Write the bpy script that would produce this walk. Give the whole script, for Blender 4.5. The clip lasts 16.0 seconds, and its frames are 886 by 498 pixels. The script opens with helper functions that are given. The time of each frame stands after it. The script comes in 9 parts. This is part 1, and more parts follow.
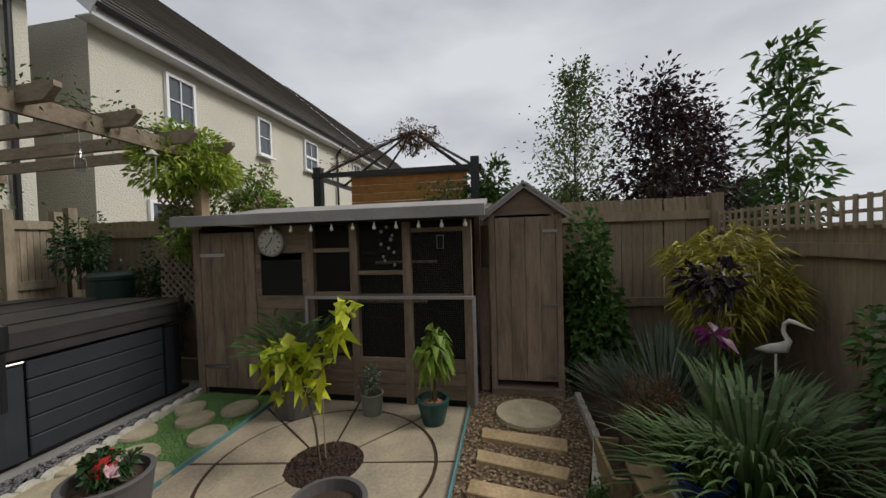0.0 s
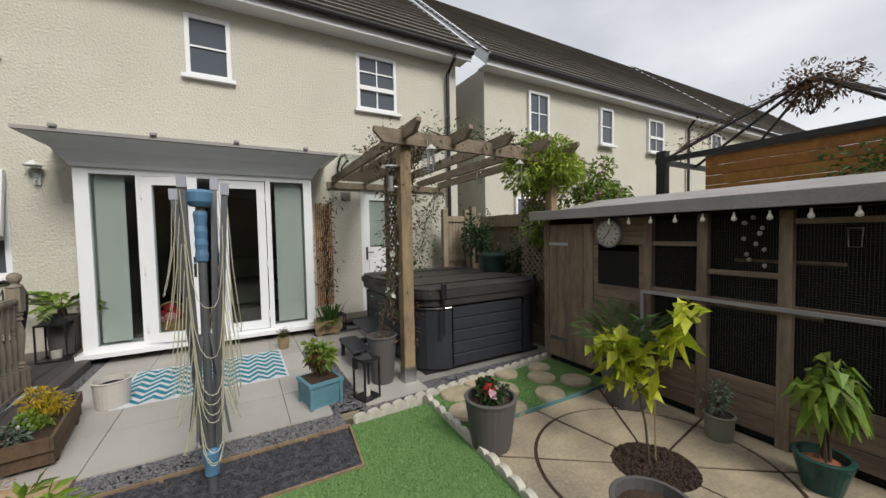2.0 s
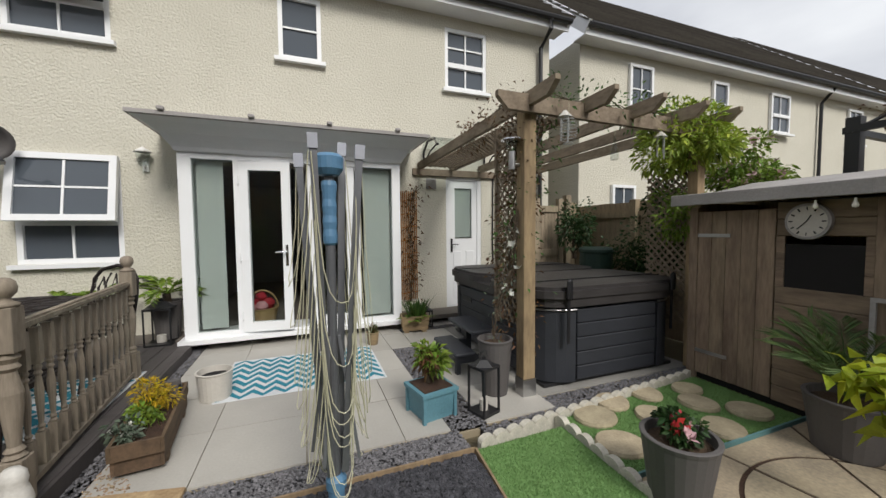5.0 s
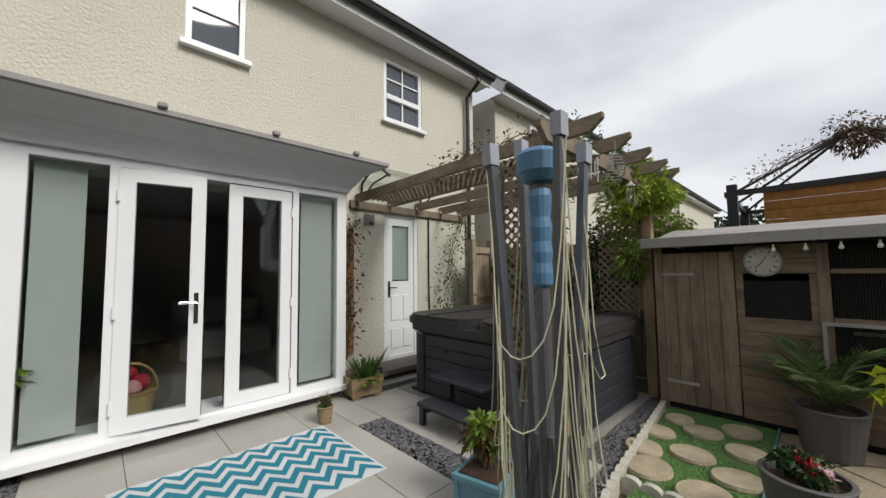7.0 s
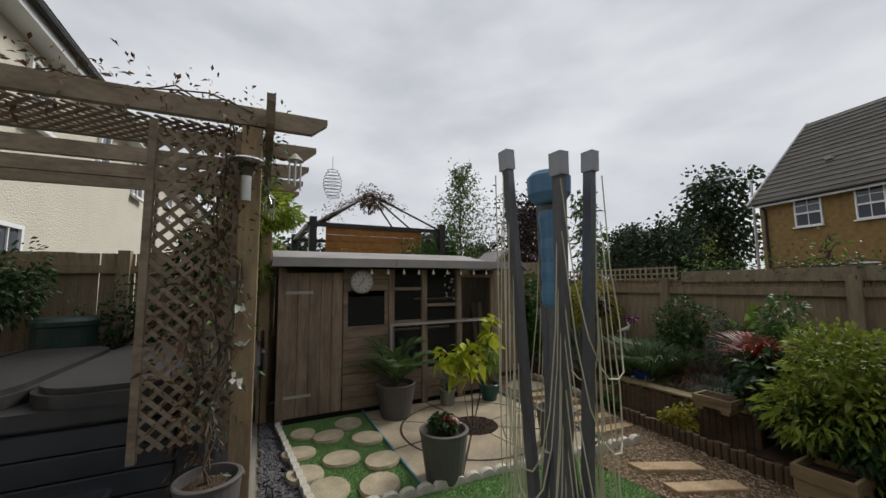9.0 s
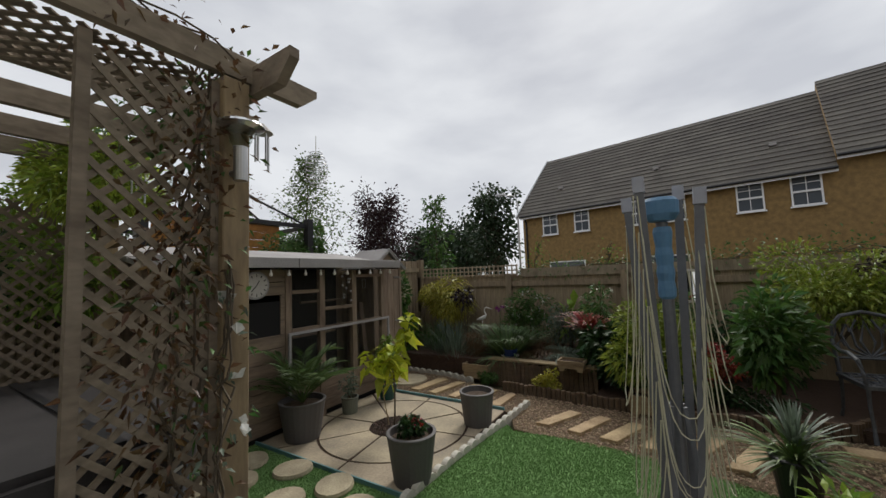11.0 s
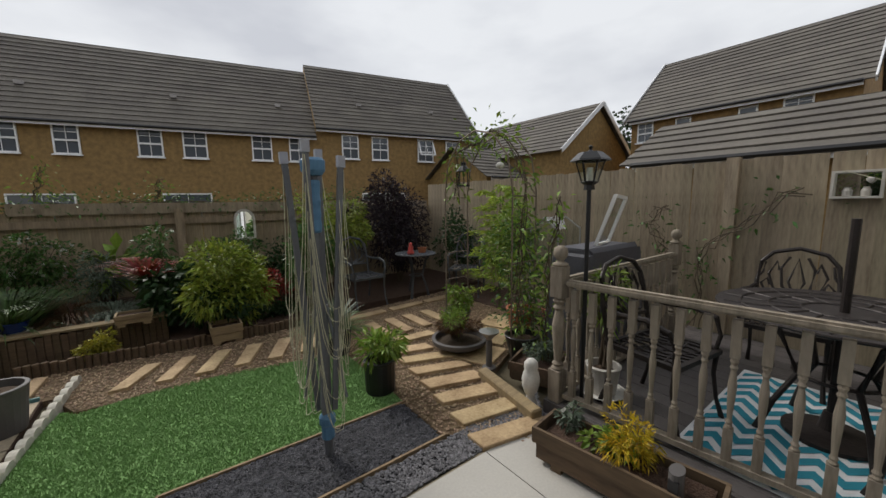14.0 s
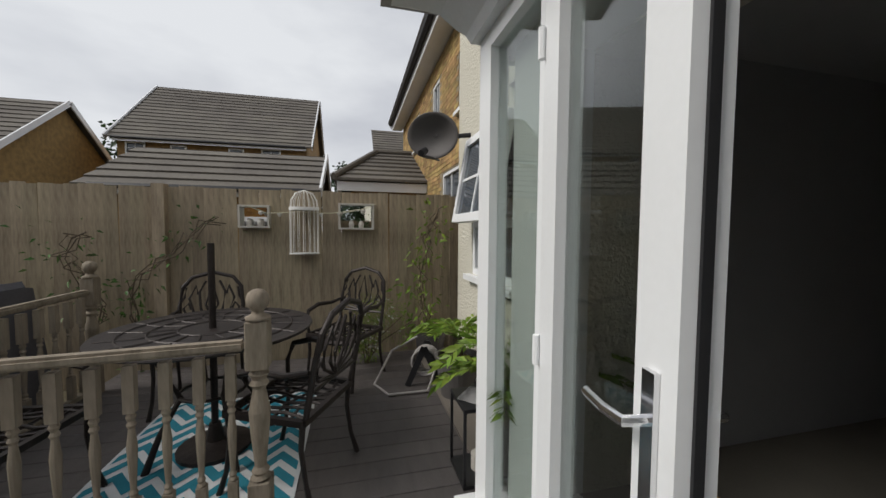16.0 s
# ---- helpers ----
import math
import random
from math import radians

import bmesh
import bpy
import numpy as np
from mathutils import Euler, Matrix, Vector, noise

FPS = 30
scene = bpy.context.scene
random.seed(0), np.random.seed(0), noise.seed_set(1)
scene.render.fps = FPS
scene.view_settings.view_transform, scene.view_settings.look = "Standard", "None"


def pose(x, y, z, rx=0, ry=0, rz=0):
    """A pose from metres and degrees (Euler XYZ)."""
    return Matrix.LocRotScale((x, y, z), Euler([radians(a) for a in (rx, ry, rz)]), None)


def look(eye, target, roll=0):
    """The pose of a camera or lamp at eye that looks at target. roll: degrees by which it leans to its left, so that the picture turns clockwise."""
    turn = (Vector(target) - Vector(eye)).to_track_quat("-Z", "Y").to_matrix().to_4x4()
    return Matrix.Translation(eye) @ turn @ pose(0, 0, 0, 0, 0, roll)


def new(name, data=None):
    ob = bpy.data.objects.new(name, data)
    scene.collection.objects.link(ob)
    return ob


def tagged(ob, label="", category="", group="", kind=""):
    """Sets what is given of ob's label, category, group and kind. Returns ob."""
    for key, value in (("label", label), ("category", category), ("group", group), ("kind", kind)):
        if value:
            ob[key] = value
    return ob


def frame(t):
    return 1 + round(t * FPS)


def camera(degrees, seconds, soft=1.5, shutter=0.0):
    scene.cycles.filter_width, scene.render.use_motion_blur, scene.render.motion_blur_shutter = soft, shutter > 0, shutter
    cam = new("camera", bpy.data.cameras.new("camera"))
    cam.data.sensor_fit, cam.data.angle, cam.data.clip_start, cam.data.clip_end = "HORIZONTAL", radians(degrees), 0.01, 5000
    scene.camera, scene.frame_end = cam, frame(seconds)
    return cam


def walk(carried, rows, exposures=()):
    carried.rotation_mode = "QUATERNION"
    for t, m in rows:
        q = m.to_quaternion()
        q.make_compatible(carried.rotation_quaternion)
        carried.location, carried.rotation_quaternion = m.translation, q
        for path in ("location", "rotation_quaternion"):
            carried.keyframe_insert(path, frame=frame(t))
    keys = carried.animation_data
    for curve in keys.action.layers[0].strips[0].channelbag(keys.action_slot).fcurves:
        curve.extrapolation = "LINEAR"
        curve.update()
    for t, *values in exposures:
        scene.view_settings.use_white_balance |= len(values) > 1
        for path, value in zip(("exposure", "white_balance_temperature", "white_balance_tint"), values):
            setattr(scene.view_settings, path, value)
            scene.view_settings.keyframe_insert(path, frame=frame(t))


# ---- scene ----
cam = camera(102.0, 16.0)
PATH = [
    (0, (-2.206, -5.961, 1.382), (-0.239, -5.607, 1.33), -1.6),
    (0.5, (-2.224, -5.916, 1.372), (-0.357, -5.2, 1.332), -1.3),
    (1, (-2.247, -5.949, 1.333), (-0.609, -4.802, 1.315), -0.6),
    (1.5, (-2.254, -5.955, 1.4), (-0.936, -4.453, 1.334), -1.1),
    (2, (-2.303, -6.032, 1.435), (-1.322, -4.292, 1.347), -1.1),
    (2.5, (-2.309, -5.999, 1.397), (-1.495, -4.174, 1.3), -1.0),
    (3, (-2.28, -5.963, 1.374), (-1.496, -4.126, 1.266), -1.0),
    (3.5, (-2.326, -5.843, 1.385), (-1.547, -4.003, 1.288), -0.6),
    (4, (-2.357, -5.709, 1.385), (-1.579, -3.87, 1.286), -0.5),
    (4.5, (-2.416, -5.554, 1.373), (-1.709, -3.686, 1.263), -0.5),
    (7, (-3.405, -4.213, 1.348), (-2.02, -2.776, 1.475), -0.7),
    (7.5, (-3.379, -3.993, 1.276), (-1.578, -3.143, 1.465), -0.1),
    (8, (-3.52, -3.568, 1.304), (-1.541, -3.369, 1.511), 0.8),
    (8.5, (-3.4, -3.339, 1.442), (-1.432, -3.648, 1.624), 0.1),
    (9, (-3.281, -2.917, 1.371), (-1.504, -3.813, 1.564), -0.6),
    (11.5, (-2.319, -1.783, 1.468), (-1.586, -3.639, 1.599), -0.9),
    (12, (-2.233, -1.566, 1.541), (-1.925, -3.541, 1.621), 0.4),
    (12.5, (-2.217, -1.713, 1.481), (-2.125, -3.702, 1.293), -1.1),
    (13, (-2.027, -1.85, 1.375), (-2.36, -3.805, 1.119), -0.2),
    (13.5, (-1.967, -1.832, 1.423), (-2.708, -3.67, 1.154), 0.4),
    (14, (-1.863, -1.718, 1.454), (-3.063, -3.297, 1.196), -0.8),
    (14.5, (-1.883, -1.681, 1.455), (-3.393, -2.96, 1.169), 0.6),
    (15, (-1.82, -1.52, 1.455), (-3.68, -2.22, 1.22), 1.2),
    (15.5, (-2.04, -1.290, 1.445), (-4.036, -1.300, 1.295), 0.6),
    (16, (-2.34, -1.09, 1.42), (-4.282, -0.60, 1.32), 0.4),
]
walk(cam, [(t, look(eye, target, roll)) for t, eye, target, roll in PATH],
     exposures=[(0.0, -0.12), (1.5, 0.1), (3.5, 0.25), (7.0, 0.2), (9.0, 0.0), (13.0, 0.15), (15.0, 0.1), (16.0, 0.05)])



# world and sun: an overcast sky
world = bpy.data.worlds.new("sky")
scene.world = world
world.use_nodes = True


def build_world():
    nt = world.node_tree
    n, l = nt.nodes, nt.links
    n.clear()
    out = n.new("ShaderNodeOutputWorld")
    bg = n.new("ShaderNodeBackground")
    sky = n.new("ShaderNodeTexSky")
    sky.sky_type = "NISHITA"
    sky.sun_disc = False
    sky.sun_elevation, sky.sun_rotation = radians(42), radians(172)
    tc = n.new("ShaderNodeTexCoord")
    mp = n.new("ShaderNodeMapping")
    mp.inputs["Scale"].default_value = (1.0, 1.0, 2.6)
    n1 = n.new("ShaderNodeTexNoise")
    n1.inputs["Scale"].default_value = 2.3
    n1.inputs["Detail"].default_value = 6
    n1.inputs["Roughness"].default_value = 0.48
    ramp = n.new("ShaderNodeValToRGB")
    e = ramp.color_ramp.elements
    e[0].position, e[0].color = 0.34, (0.60, 0.62, 0.67, 1)
    e[1].position, e[1].color = 0.62, (0.83, 0.85, 0.88, 1)
    scale = n.new("ShaderNodeMix")
    scale.data_type = "RGBA"
    scale.blend_type = "MIX"
    scale.inputs["Factor"].default_value = 0.96
    dim = n.new("ShaderNodeVectorMath")
    dim.operation = "SCALE"
    dim.inputs["Scale"].default_value = 0.09
    l.new(tc.outputs["Generated"], mp.inputs["Vector"])
    l.new(mp.outputs["Vector"], n1.inputs["Vector"])
    l.new(n1.outputs["Fac"], ramp.inputs["Fac"])
    l.new(sky.outputs["Color"], dim.inputs[0])
    l.new(dim.outputs["Vector"], scale.inputs["A"])
    l.new(ramp.outputs["Color"], scale.inputs["B"])
    l.new(scale.outputs["Result"], bg.inputs["Color"])
    bg.inputs["Strength"].default_value = 0.92
    l.new(bg.outputs["Background"], out.inputs["Surface"])


build_world()
sun_data = bpy.data.lights.new("sun", "SUN")
sun_data.energy, sun_data.angle, sun_data.color = 2.5, radians(22), (1.0, 0.96, 0.9)
sun = new("sun", sun_data)
sun.matrix_world = look((3, -22, 20), (0, 0, 0))


# ---- materials ----
def material(name, base, rough=0.8, metal=0.0, vary=0.15, scale=3.0, fine=60.0, bump=0.2, dark=None, rand=0.0, island=0.0, depth=0.01,
             stretch=(1, 1, 1), trans=0.0, spec=0.4):
    """A surface of one colour with blotches and grain, in object space."""
    m = bpy.data.materials.new(name)
    m.use_nodes = True
    nt = m.node_tree
    n, l = nt.nodes, nt.links
    b = n["Principled BSDF"]
    b.inputs["Roughness"].default_value = rough
    b.inputs["Metallic"].default_value = metal
    b.inputs["Specular IOR Level"].default_value = spec
    tc = n.new("ShaderNodeTexCoord")
    mp = n.new("ShaderNodeMapping")
    mp.inputs["Scale"].default_value = stretch
    l.new(tc.outputs["Object"], mp.inputs["Vector"])
    big = n.new("ShaderNodeTexNoise")
    big.inputs["Scale"].default_value, big.inputs["Detail"].default_value = scale, 5
    small = n.new("ShaderNodeTexNoise")
    small.inputs["Scale"].default_value, small.inputs["Detail"].default_value = fine, 3
    l.new(mp.outputs["Vector"], big.inputs["Vector"])
    l.new(mp.outputs["Vector"], small.inputs["Vector"])
    dark = dark or tuple(c * 0.55 for c in base)
    mix = n.new("ShaderNodeMix")
    mix.data_type = "RGBA"
    mix.inputs["A"].default_value, mix.inputs["B"].default_value = (*base, 1), (*dark, 1)
    add = n.new("ShaderNodeMath")
    add.operation = "MULTIPLY_ADD"
    add.inputs[1].default_value = 0.45
    l.new(small.outputs["Fac"], add.inputs[0])
    half = n.new("ShaderNodeMath")
    half.operation = "MULTIPLY"
    half.inputs[1].default_value = 0.75
    l.new(big.outputs["Fac"], half.inputs[0])
    l.new(half.outputs[0], add.inputs[2])
    rng = n.new("ShaderNodeMapRange")
    rng.inputs["From Min"].default_value, rng.inputs["From Max"].default_value = 0.42, 0.78
    rng.inputs["To Min"].default_value, rng.inputs["To Max"].default_value = 0.0, min(1.0, vary * 3)
    l.new(add.outputs[0], rng.inputs["Value"])
    l.new(rng.outputs["Result"], mix.inputs["Factor"])
    col = mix.outputs["Result"]
    if rand or island:
        src = n.new("ShaderNodeObjectInfo").outputs["Random"] if rand else n.new("ShaderNodeNewGeometry").outputs["Random Per Island"]
        amount = rand or island
        hs = n.new("ShaderNodeHueSaturation")
        r2 = n.new("ShaderNodeMapRange")
        r2.inputs["To Min"].default_value, r2.inputs["To Max"].default_value = 1 - amount, 1 + amount
        l.new(src, r2.inputs["Value"])
        l.new(r2.outputs["Result"], hs.inputs["Value"])
        r3 = n.new("ShaderNodeMapRange")
        r3.inputs["To Min"].default_value, r3.inputs["To Max"].default_value = 0.5 - amount * 0.05, 0.5 + amount * 0.05
        sc = n.new("ShaderNodeMath")
        sc.operation = "MULTIPLY"
        sc.inputs[1].default_value = 7.31
        fr = n.new("ShaderNodeMath")
        fr.operation = "FRACT"
        l.new(src, sc.inputs[0])
        l.new(sc.outputs[0], fr.inputs[0])
        l.new(fr.outputs[0], r3.inputs["Value"])
        l.new(r3.outputs["Result"], hs.inputs["Hue"])
        l.new(col, hs.inputs["Color"])
        col = hs.outputs["Color"]
    l.new(col, b.inputs["Base Color"])
    if bump:
        bp = n.new("ShaderNodeBump")
        bp.inputs["Strength"].default_value, bp.inputs["Distance"].default_value = bump, depth
        l.new(small.outputs["Fac"], bp.inputs["Height"])
        l.new(bp.outputs["Normal"], b.inputs["Normal"])
    if trans:
        tr = n.new("ShaderNodeBsdfTranslucent")
        l.new(col, tr.inputs["Color"])
        ms = n.new("ShaderNodeMixShader")
        ms.inputs["Fac"].default_value = trans
        l.new(b.outputs["BSDF"], ms.inputs[1])
        l.new(tr.outputs["BSDF"], ms.inputs[2])
        l.new(ms.outputs["Shader"], n["Material Output"].inputs["Surface"])
    return m


def timber(name, base, dark, grain=(1, 1, 1), rand=0.12, rough=0.85):
    return material(name, base, rough, vary=0.28, scale=5.0, fine=22.0, bump=0.35, dark=dark, rand=rand, stretch=grain, depth=0.004)


M = {}
M["render_cream"] = material("cream_roughcast", (0.61, 0.585, 0.50), 0.9, vary=0.12, scale=1.2, fine=38, bump=0.9, depth=0.02, dark=(0.46, 0.44, 0.36))
M["brick_yellow"] = material("buff_brick", (0.34, 0.22, 0.085), 0.9, vary=0.3, scale=6, fine=40, bump=0.4, dark=(0.17, 0.11, 0.05), rand=0.2)
M["mortar"] = material("mortar", (0.30, 0.25, 0.17), 0.95)
M["upvc"] = material("white_upvc", (0.80, 0.81, 0.82), 0.35, vary=0.03, bump=0.0, spec=0.5)
M["white_paint"] = material("white_paint", (0.78, 0.78, 0.78), 0.55, vary=0.06, bump=0.05)
M["fascia"] = material("fascia_white", (0.72, 0.73, 0.75), 0.45, vary=0.06, bump=0.02)
M["black_plastic"] = material("black_plastic", (0.018, 0.018, 0.02), 0.4, vary=0.1, bump=0.05)
M["roof"] = material("roof_tile", (0.13, 0.118, 0.10), 0.85, vary=0.3, scale=0.8, fine=14, bump=0.3, dark=(0.075, 0.066, 0.06), island=0.12)
M["fence"] = timber("fence_board", (0.32, 0.25, 0.165), (0.16, 0.125, 0.085), (3, 3, 0.5))
M["fence_pale"] = timber("fence_board_pale", (0.37, 0.305, 0.215), (0.17, 0.135, 0.095), (3, 3, 0.5))
M["shed"] = timber("shed_board", (0.29, 0.22, 0.155), (0.13, 0.09, 0.065), (3, 3, 0.5))
M["shed_h"] = timber("shed_board_level", (0.25, 0.185, 0.13), (0.11, 0.08, 0.058), (3, 0.5, 3))
M["perg"] = timber("pergola_wood", (0.33, 0.24, 0.14), (0.16, 0.11, 0.07), (2, 2, 0.5))
M["perg_grey"] = timber("pergola_beam", (0.29, 0.235, 0.17), (0.13, 0.10, 0.07), (1.5, 0.8, 2))
M["felt"] = material("grey_trim", (0.36, 0.34, 0.33), 0.8, vary=0.2, bump=0.2)
M["slate"] = material("slate_chips", (0.11, 0.11, 0.125), 0.7, vary=0.3, scale=20, fine=140, bump=1.0, depth=0.02, dark=(0.02, 0.02, 0.025), island=0.35)
M["gravel"] = material("gold_gravel", (0.46, 0.34, 0.22), 0.85, vary=0.4, scale=40, fine=120, bump=1.0, depth=0.02, dark=(0.2, 0.13, 0.08), island=0.4)
M["soil"] = material("bark_soil", (0.055, 0.032, 0.02), 0.95, vary=0.3, scale=20, fine=90, bump=1.0, depth=0.02, island=0.5)
M["lawn"] = material("artificial_lawn", (0.185, 0.315, 0.115), 0.8, vary=0.16, scale=5, fine=260, bump=0.5, depth=0.006, dark=(0.14, 0.25, 0.085), island=0.05, spec=0.1)
M["slab"] = material("grey_porcelain", (0.42, 0.40, 0.365), 0.6, vary=0.12, scale=2, fine=70, bump=0.06, rand=0.05)
M["sandstone"] = material("riven_sandstone", (0.42, 0.345, 0.235), 0.85, vary=0.3, scale=3.2, fine=50, bump=0.25, dark=(0.2, 0.17, 0.13), rand=0.1)
M["step_stone"] = material("stepping_stone", (0.45, 0.38, 0.26), 0.9, vary=0.25, scale=9, fine=60, bump=0.4, rand=0.1)
M["sleeper"] = material("sandstone_plank", (0.50, 0.37, 0.21), 0.85, vary=0.3, scale=5, fine=45, bump=0.35, dark=(0.22, 0.145, 0.075), rand=0.12)
M["tub"] = material("tub_panel", (0.034, 0.037, 0.045), 0.5, vary=0.15, scale=6, fine=90, bump=0.12)
M["tub_cover"] = material("tub_cover", (0.046, 0.042, 0.042), 0.5, vary=0.3, scale=6, fine=160, bump=0.25, depth=0.004)
M["deck"] = material("grey_deck", (0.09, 0.08, 0.078), 0.6, vary=0.2, scale=5, fine=60, bump=0.15, stretch=(1, 4, 1), rand=0.12)
M["rail"] = timber("weathered_rail", (0.29, 0.245, 0.19), (0.14, 0.115, 0.085), (3, 3, 0.6), rand=0.08)
M["concrete"] = material("concrete", (0.30, 0.29, 0.27), 0.9, vary=0.2)
# near-black base that holds the shade inside hollow things
M["dark"] = material("inside_shade_black", (0.012, 0.011, 0.011), 0.9, vary=0.1, bump=0)
M["earth"] = material("earth", (0.12, 0.10, 0.06), 0.95, vary=0.3)


# ---- mesh helpers ----
def part(name, bm, mat, parent=None, label="", smooth=False):
    me = bpy.data.meshes.new(name)
    bm.to_mesh(me)
    bm.free()
    if smooth:
        for p in me.polygons:
            p.use_smooth = True
    for mm in (mat if isinstance(mat, (list, tuple)) else [mat]):
        me.materials.append(mm)
    ob = new(name, me)
    if parent is not None:
        ob.parent = parent
    if label:
        ob["label"] = label
    return ob


def thing(name, label, category, at=(0, 0, 0), rz=0.0, group="", kind=""):
    ob = new(name)
    ob.empty_display_size = 0.1
    ob.matrix_world = pose(*at, 0, 0, rz)
    return tagged(ob, label, category, group, kind)


def structure(name, bm, mat, label, category, smooth=False):
    return tagged(part(name, bm, mat, None, smooth=smooth), label, category, "", "structure")


def box(bm, x0, x1, y0, y1, z0, z1, bevel=0.0, mat=0):
    vs = [bm.verts.new((x, y, z)) for x in (x0, x1) for y in (y0, y1) for z in (z0, z1)]
    fs = [bm.faces.new([vs[i] for i in f]) for f in ((0, 1, 3, 2), (4, 6, 7, 5), (0, 4, 5, 1), (2, 3, 7, 6), (0, 2, 6, 4), (1, 5, 7, 3))]
    for f in fs:
        f.material_index = mat
    if bevel:
        es = {e for f in fs for e in f.edges}
        bmesh.ops.bevel(bm, geom=list(es), offset=bevel, segments=1, affect="EDGES")


def new_box(x0, x1, y0, y1, z0, z1, bevel=0.0):
    bm = bmesh.new()
    box(bm, x0, x1, y0, y1, z0, z1, bevel)
    return bm


def beam(bm, p, q, w, h, mat=0):
    """A bar from p to q, w wide across and h high."""
    p, q = Vector(p), Vector(q)
    d = (q - p).normalized()
    up = Vector((0, 0, 1)) if abs(d.z) < 0.98 else Vector((0, 1, 0))
    s = d.cross(up).normalized()
    u = s.cross(d)
    vs = [bm.verts.new(e + s * a * w / 2 + u * b * h / 2) for e in (p, q) for a, b in ((-1, -1), (1, -1), (1, 1), (-1, 1))]
    for f in ((3, 2, 1, 0), (4, 5, 6, 7), (0, 1, 5, 4), (1, 2, 6, 5), (2, 3, 7, 6), (3, 0, 4, 7)):
        bm.faces.new([vs[i] for i in f]).material_index = mat


def tube(bm, pts, radii, n=8, caps=True, mat=0):
    """A round bar along points."""
    pts = [Vector(p) for p in pts]
    if not isinstance(radii, (list, tuple)):
        radii = [radii] * len(pts)
    rings = []
    for i, p in enumerate(pts):
        d = (pts[min(i + 1, len(pts) - 1)] - pts[max(i - 1, 0)]).normalized()
        up = Vector((0, 0, 1)) if abs(d.z) < 0.95 else Vector((1, 0, 0))
        s = d.cross(up).normalized()
        u = s.cross(d)
        rings.append([bm.verts.new(p + (s * math.cos(a) + u * math.sin(a)) * radii[i]) for a in (2 * math.pi * k / n for k in range(n))])
    for a, b in zip(rings, rings[1:]):
        for k in range(n):
            bm.faces.new((a[k], a[(k + 1) % n], b[(k + 1) % n], b[k])).material_index = mat
    if caps:
        bm.faces.new(rings[0][::-1]).material_index = mat
        bm.faces.new(rings[-1]).material_index = mat


def lathe(bm, prof, n=20, at=(0, 0, 0), mat=0, sx=1.0, sy=1.0):
    """A turned shape from (radius, height) pairs."""
    rings = [[bm.verts.new((at[0] + r * sx * math.cos(2 * math.pi * k / n), at[1] + r * sy * math.sin(2 * math.pi * k / n), at[2] + z)) for k in range(n)]
             for r, z in prof]
    for a, b in zip(rings, rings[1:]):
        for k in range(n):
            bm.faces.new((a[k], a[(k + 1) % n], b[(k + 1) % n], b[k])).material_index = mat
    if prof[0][0] > 1e-4:
        bm.faces.new(rings[0][::-1]).material_index = mat
    if prof[-1][0] > 1e-4:
        bm.faces.new(rings[-1]).material_index = mat


def plate(bm, pts, z0, z1, mat=0):
    """A flat slab with the outline pts."""
    a = [bm.verts.new((x, y, z0)) for x, y in pts]
    b = [bm.verts.new((x, y, z1)) for x, y in pts]
    bm.faces.new(b).material_index = mat
    bm.faces.new(a[::-1]).material_index = mat
    for i in range(len(pts)):
        j = (i + 1) % len(pts)
        bm.faces.new((a[i], a[j], b[j], b[i])).material_index = mat
    bmesh.ops.recalc_face_normals(bm, faces=bm.faces)


def wall_mesh(u0, u1, z0, z1, holes, v0, v1, axis="x"):
    """A wall along axis from u0 to u1, thick from v0 to v1, with holes (u0, u1, z0, z1)."""
    us = sorted({u0, u1, *[h[0] for h in holes], *[h[1] for h in holes]})
    zs = sorted({z0, z1, *[h[2] for h in holes], *[h[3] for h in holes]})
    bm = bmesh.new()
    seen = {}

    def vert(u, v, z):
        k = (round(u, 4), round(v, 4), round(z, 4))
        if k not in seen:
            seen[k] = bm.verts.new((u, v, z) if axis == "x" else (v, u, z))
        return seen[k]

    def solid(i, j):
        if not (0 <= i < len(us) - 1 and 0 <= j < len(zs) - 1):
            return False
        uc, zc = (us[i] + us[i + 1]) / 2, (zs[j] + zs[j + 1]) / 2
        return not any(a < uc < b and c < zc < d for a, b, c, d in holes)

    for i in range(len(us) - 1):
        for j in range(len(zs) - 1):
            if not solid(i, j):
                continue
            a, b, c, d = us[i], us[i + 1], zs[j], zs[j + 1]
            for v in (v0, v1):
                bm.faces.new([vert(a, v, c), vert(b, v, c), vert(b, v, d), vert(a, v, d)])
            for di, dj, p, q in ((-1, 0, (a, c), (a, d)), (1, 0, (b, c), (b, d)), (0, -1, (a, c), (b, c)), (0, 1, (a, d), (b, d))):
                if not solid(i + di, j + dj):
                    bm.faces.new([vert(p[0], v0, p[1]), vert(q[0], v0, q[1]), vert(q[0], v1, q[1]), vert(p[0], v1, p[1])])
    bmesh.ops.recalc_face_normals(bm, faces=bm.faces)
    return bm


# ---- large structure ----
GATE_Y = -0.3
structure("ground", new_box(-300, 300, -300, 300, -0.5, -0.06), M["earth"], "earth and far meadow that reaches the horizon", "ground")

# house
HOLES = [(-0.50, 0.12, 0.12, 2.22), (-0.50, 0.22, 3.56, 4.50), (-2.86, -2.32, 3.66, 4.50), (-5.55, -4.60, 1.02, 2.24), (-5.55, -4.62, 3.55, 4.50),
         (-3.84, -1.43, 0.10, 2.25)]
structure("wall_north", wall_mesh(-6.0, 1.45, -0.1, 4.75, HOLES, 0.0, 0.30), M["render_cream"], "cream roughcast rendered house wall", "wall")


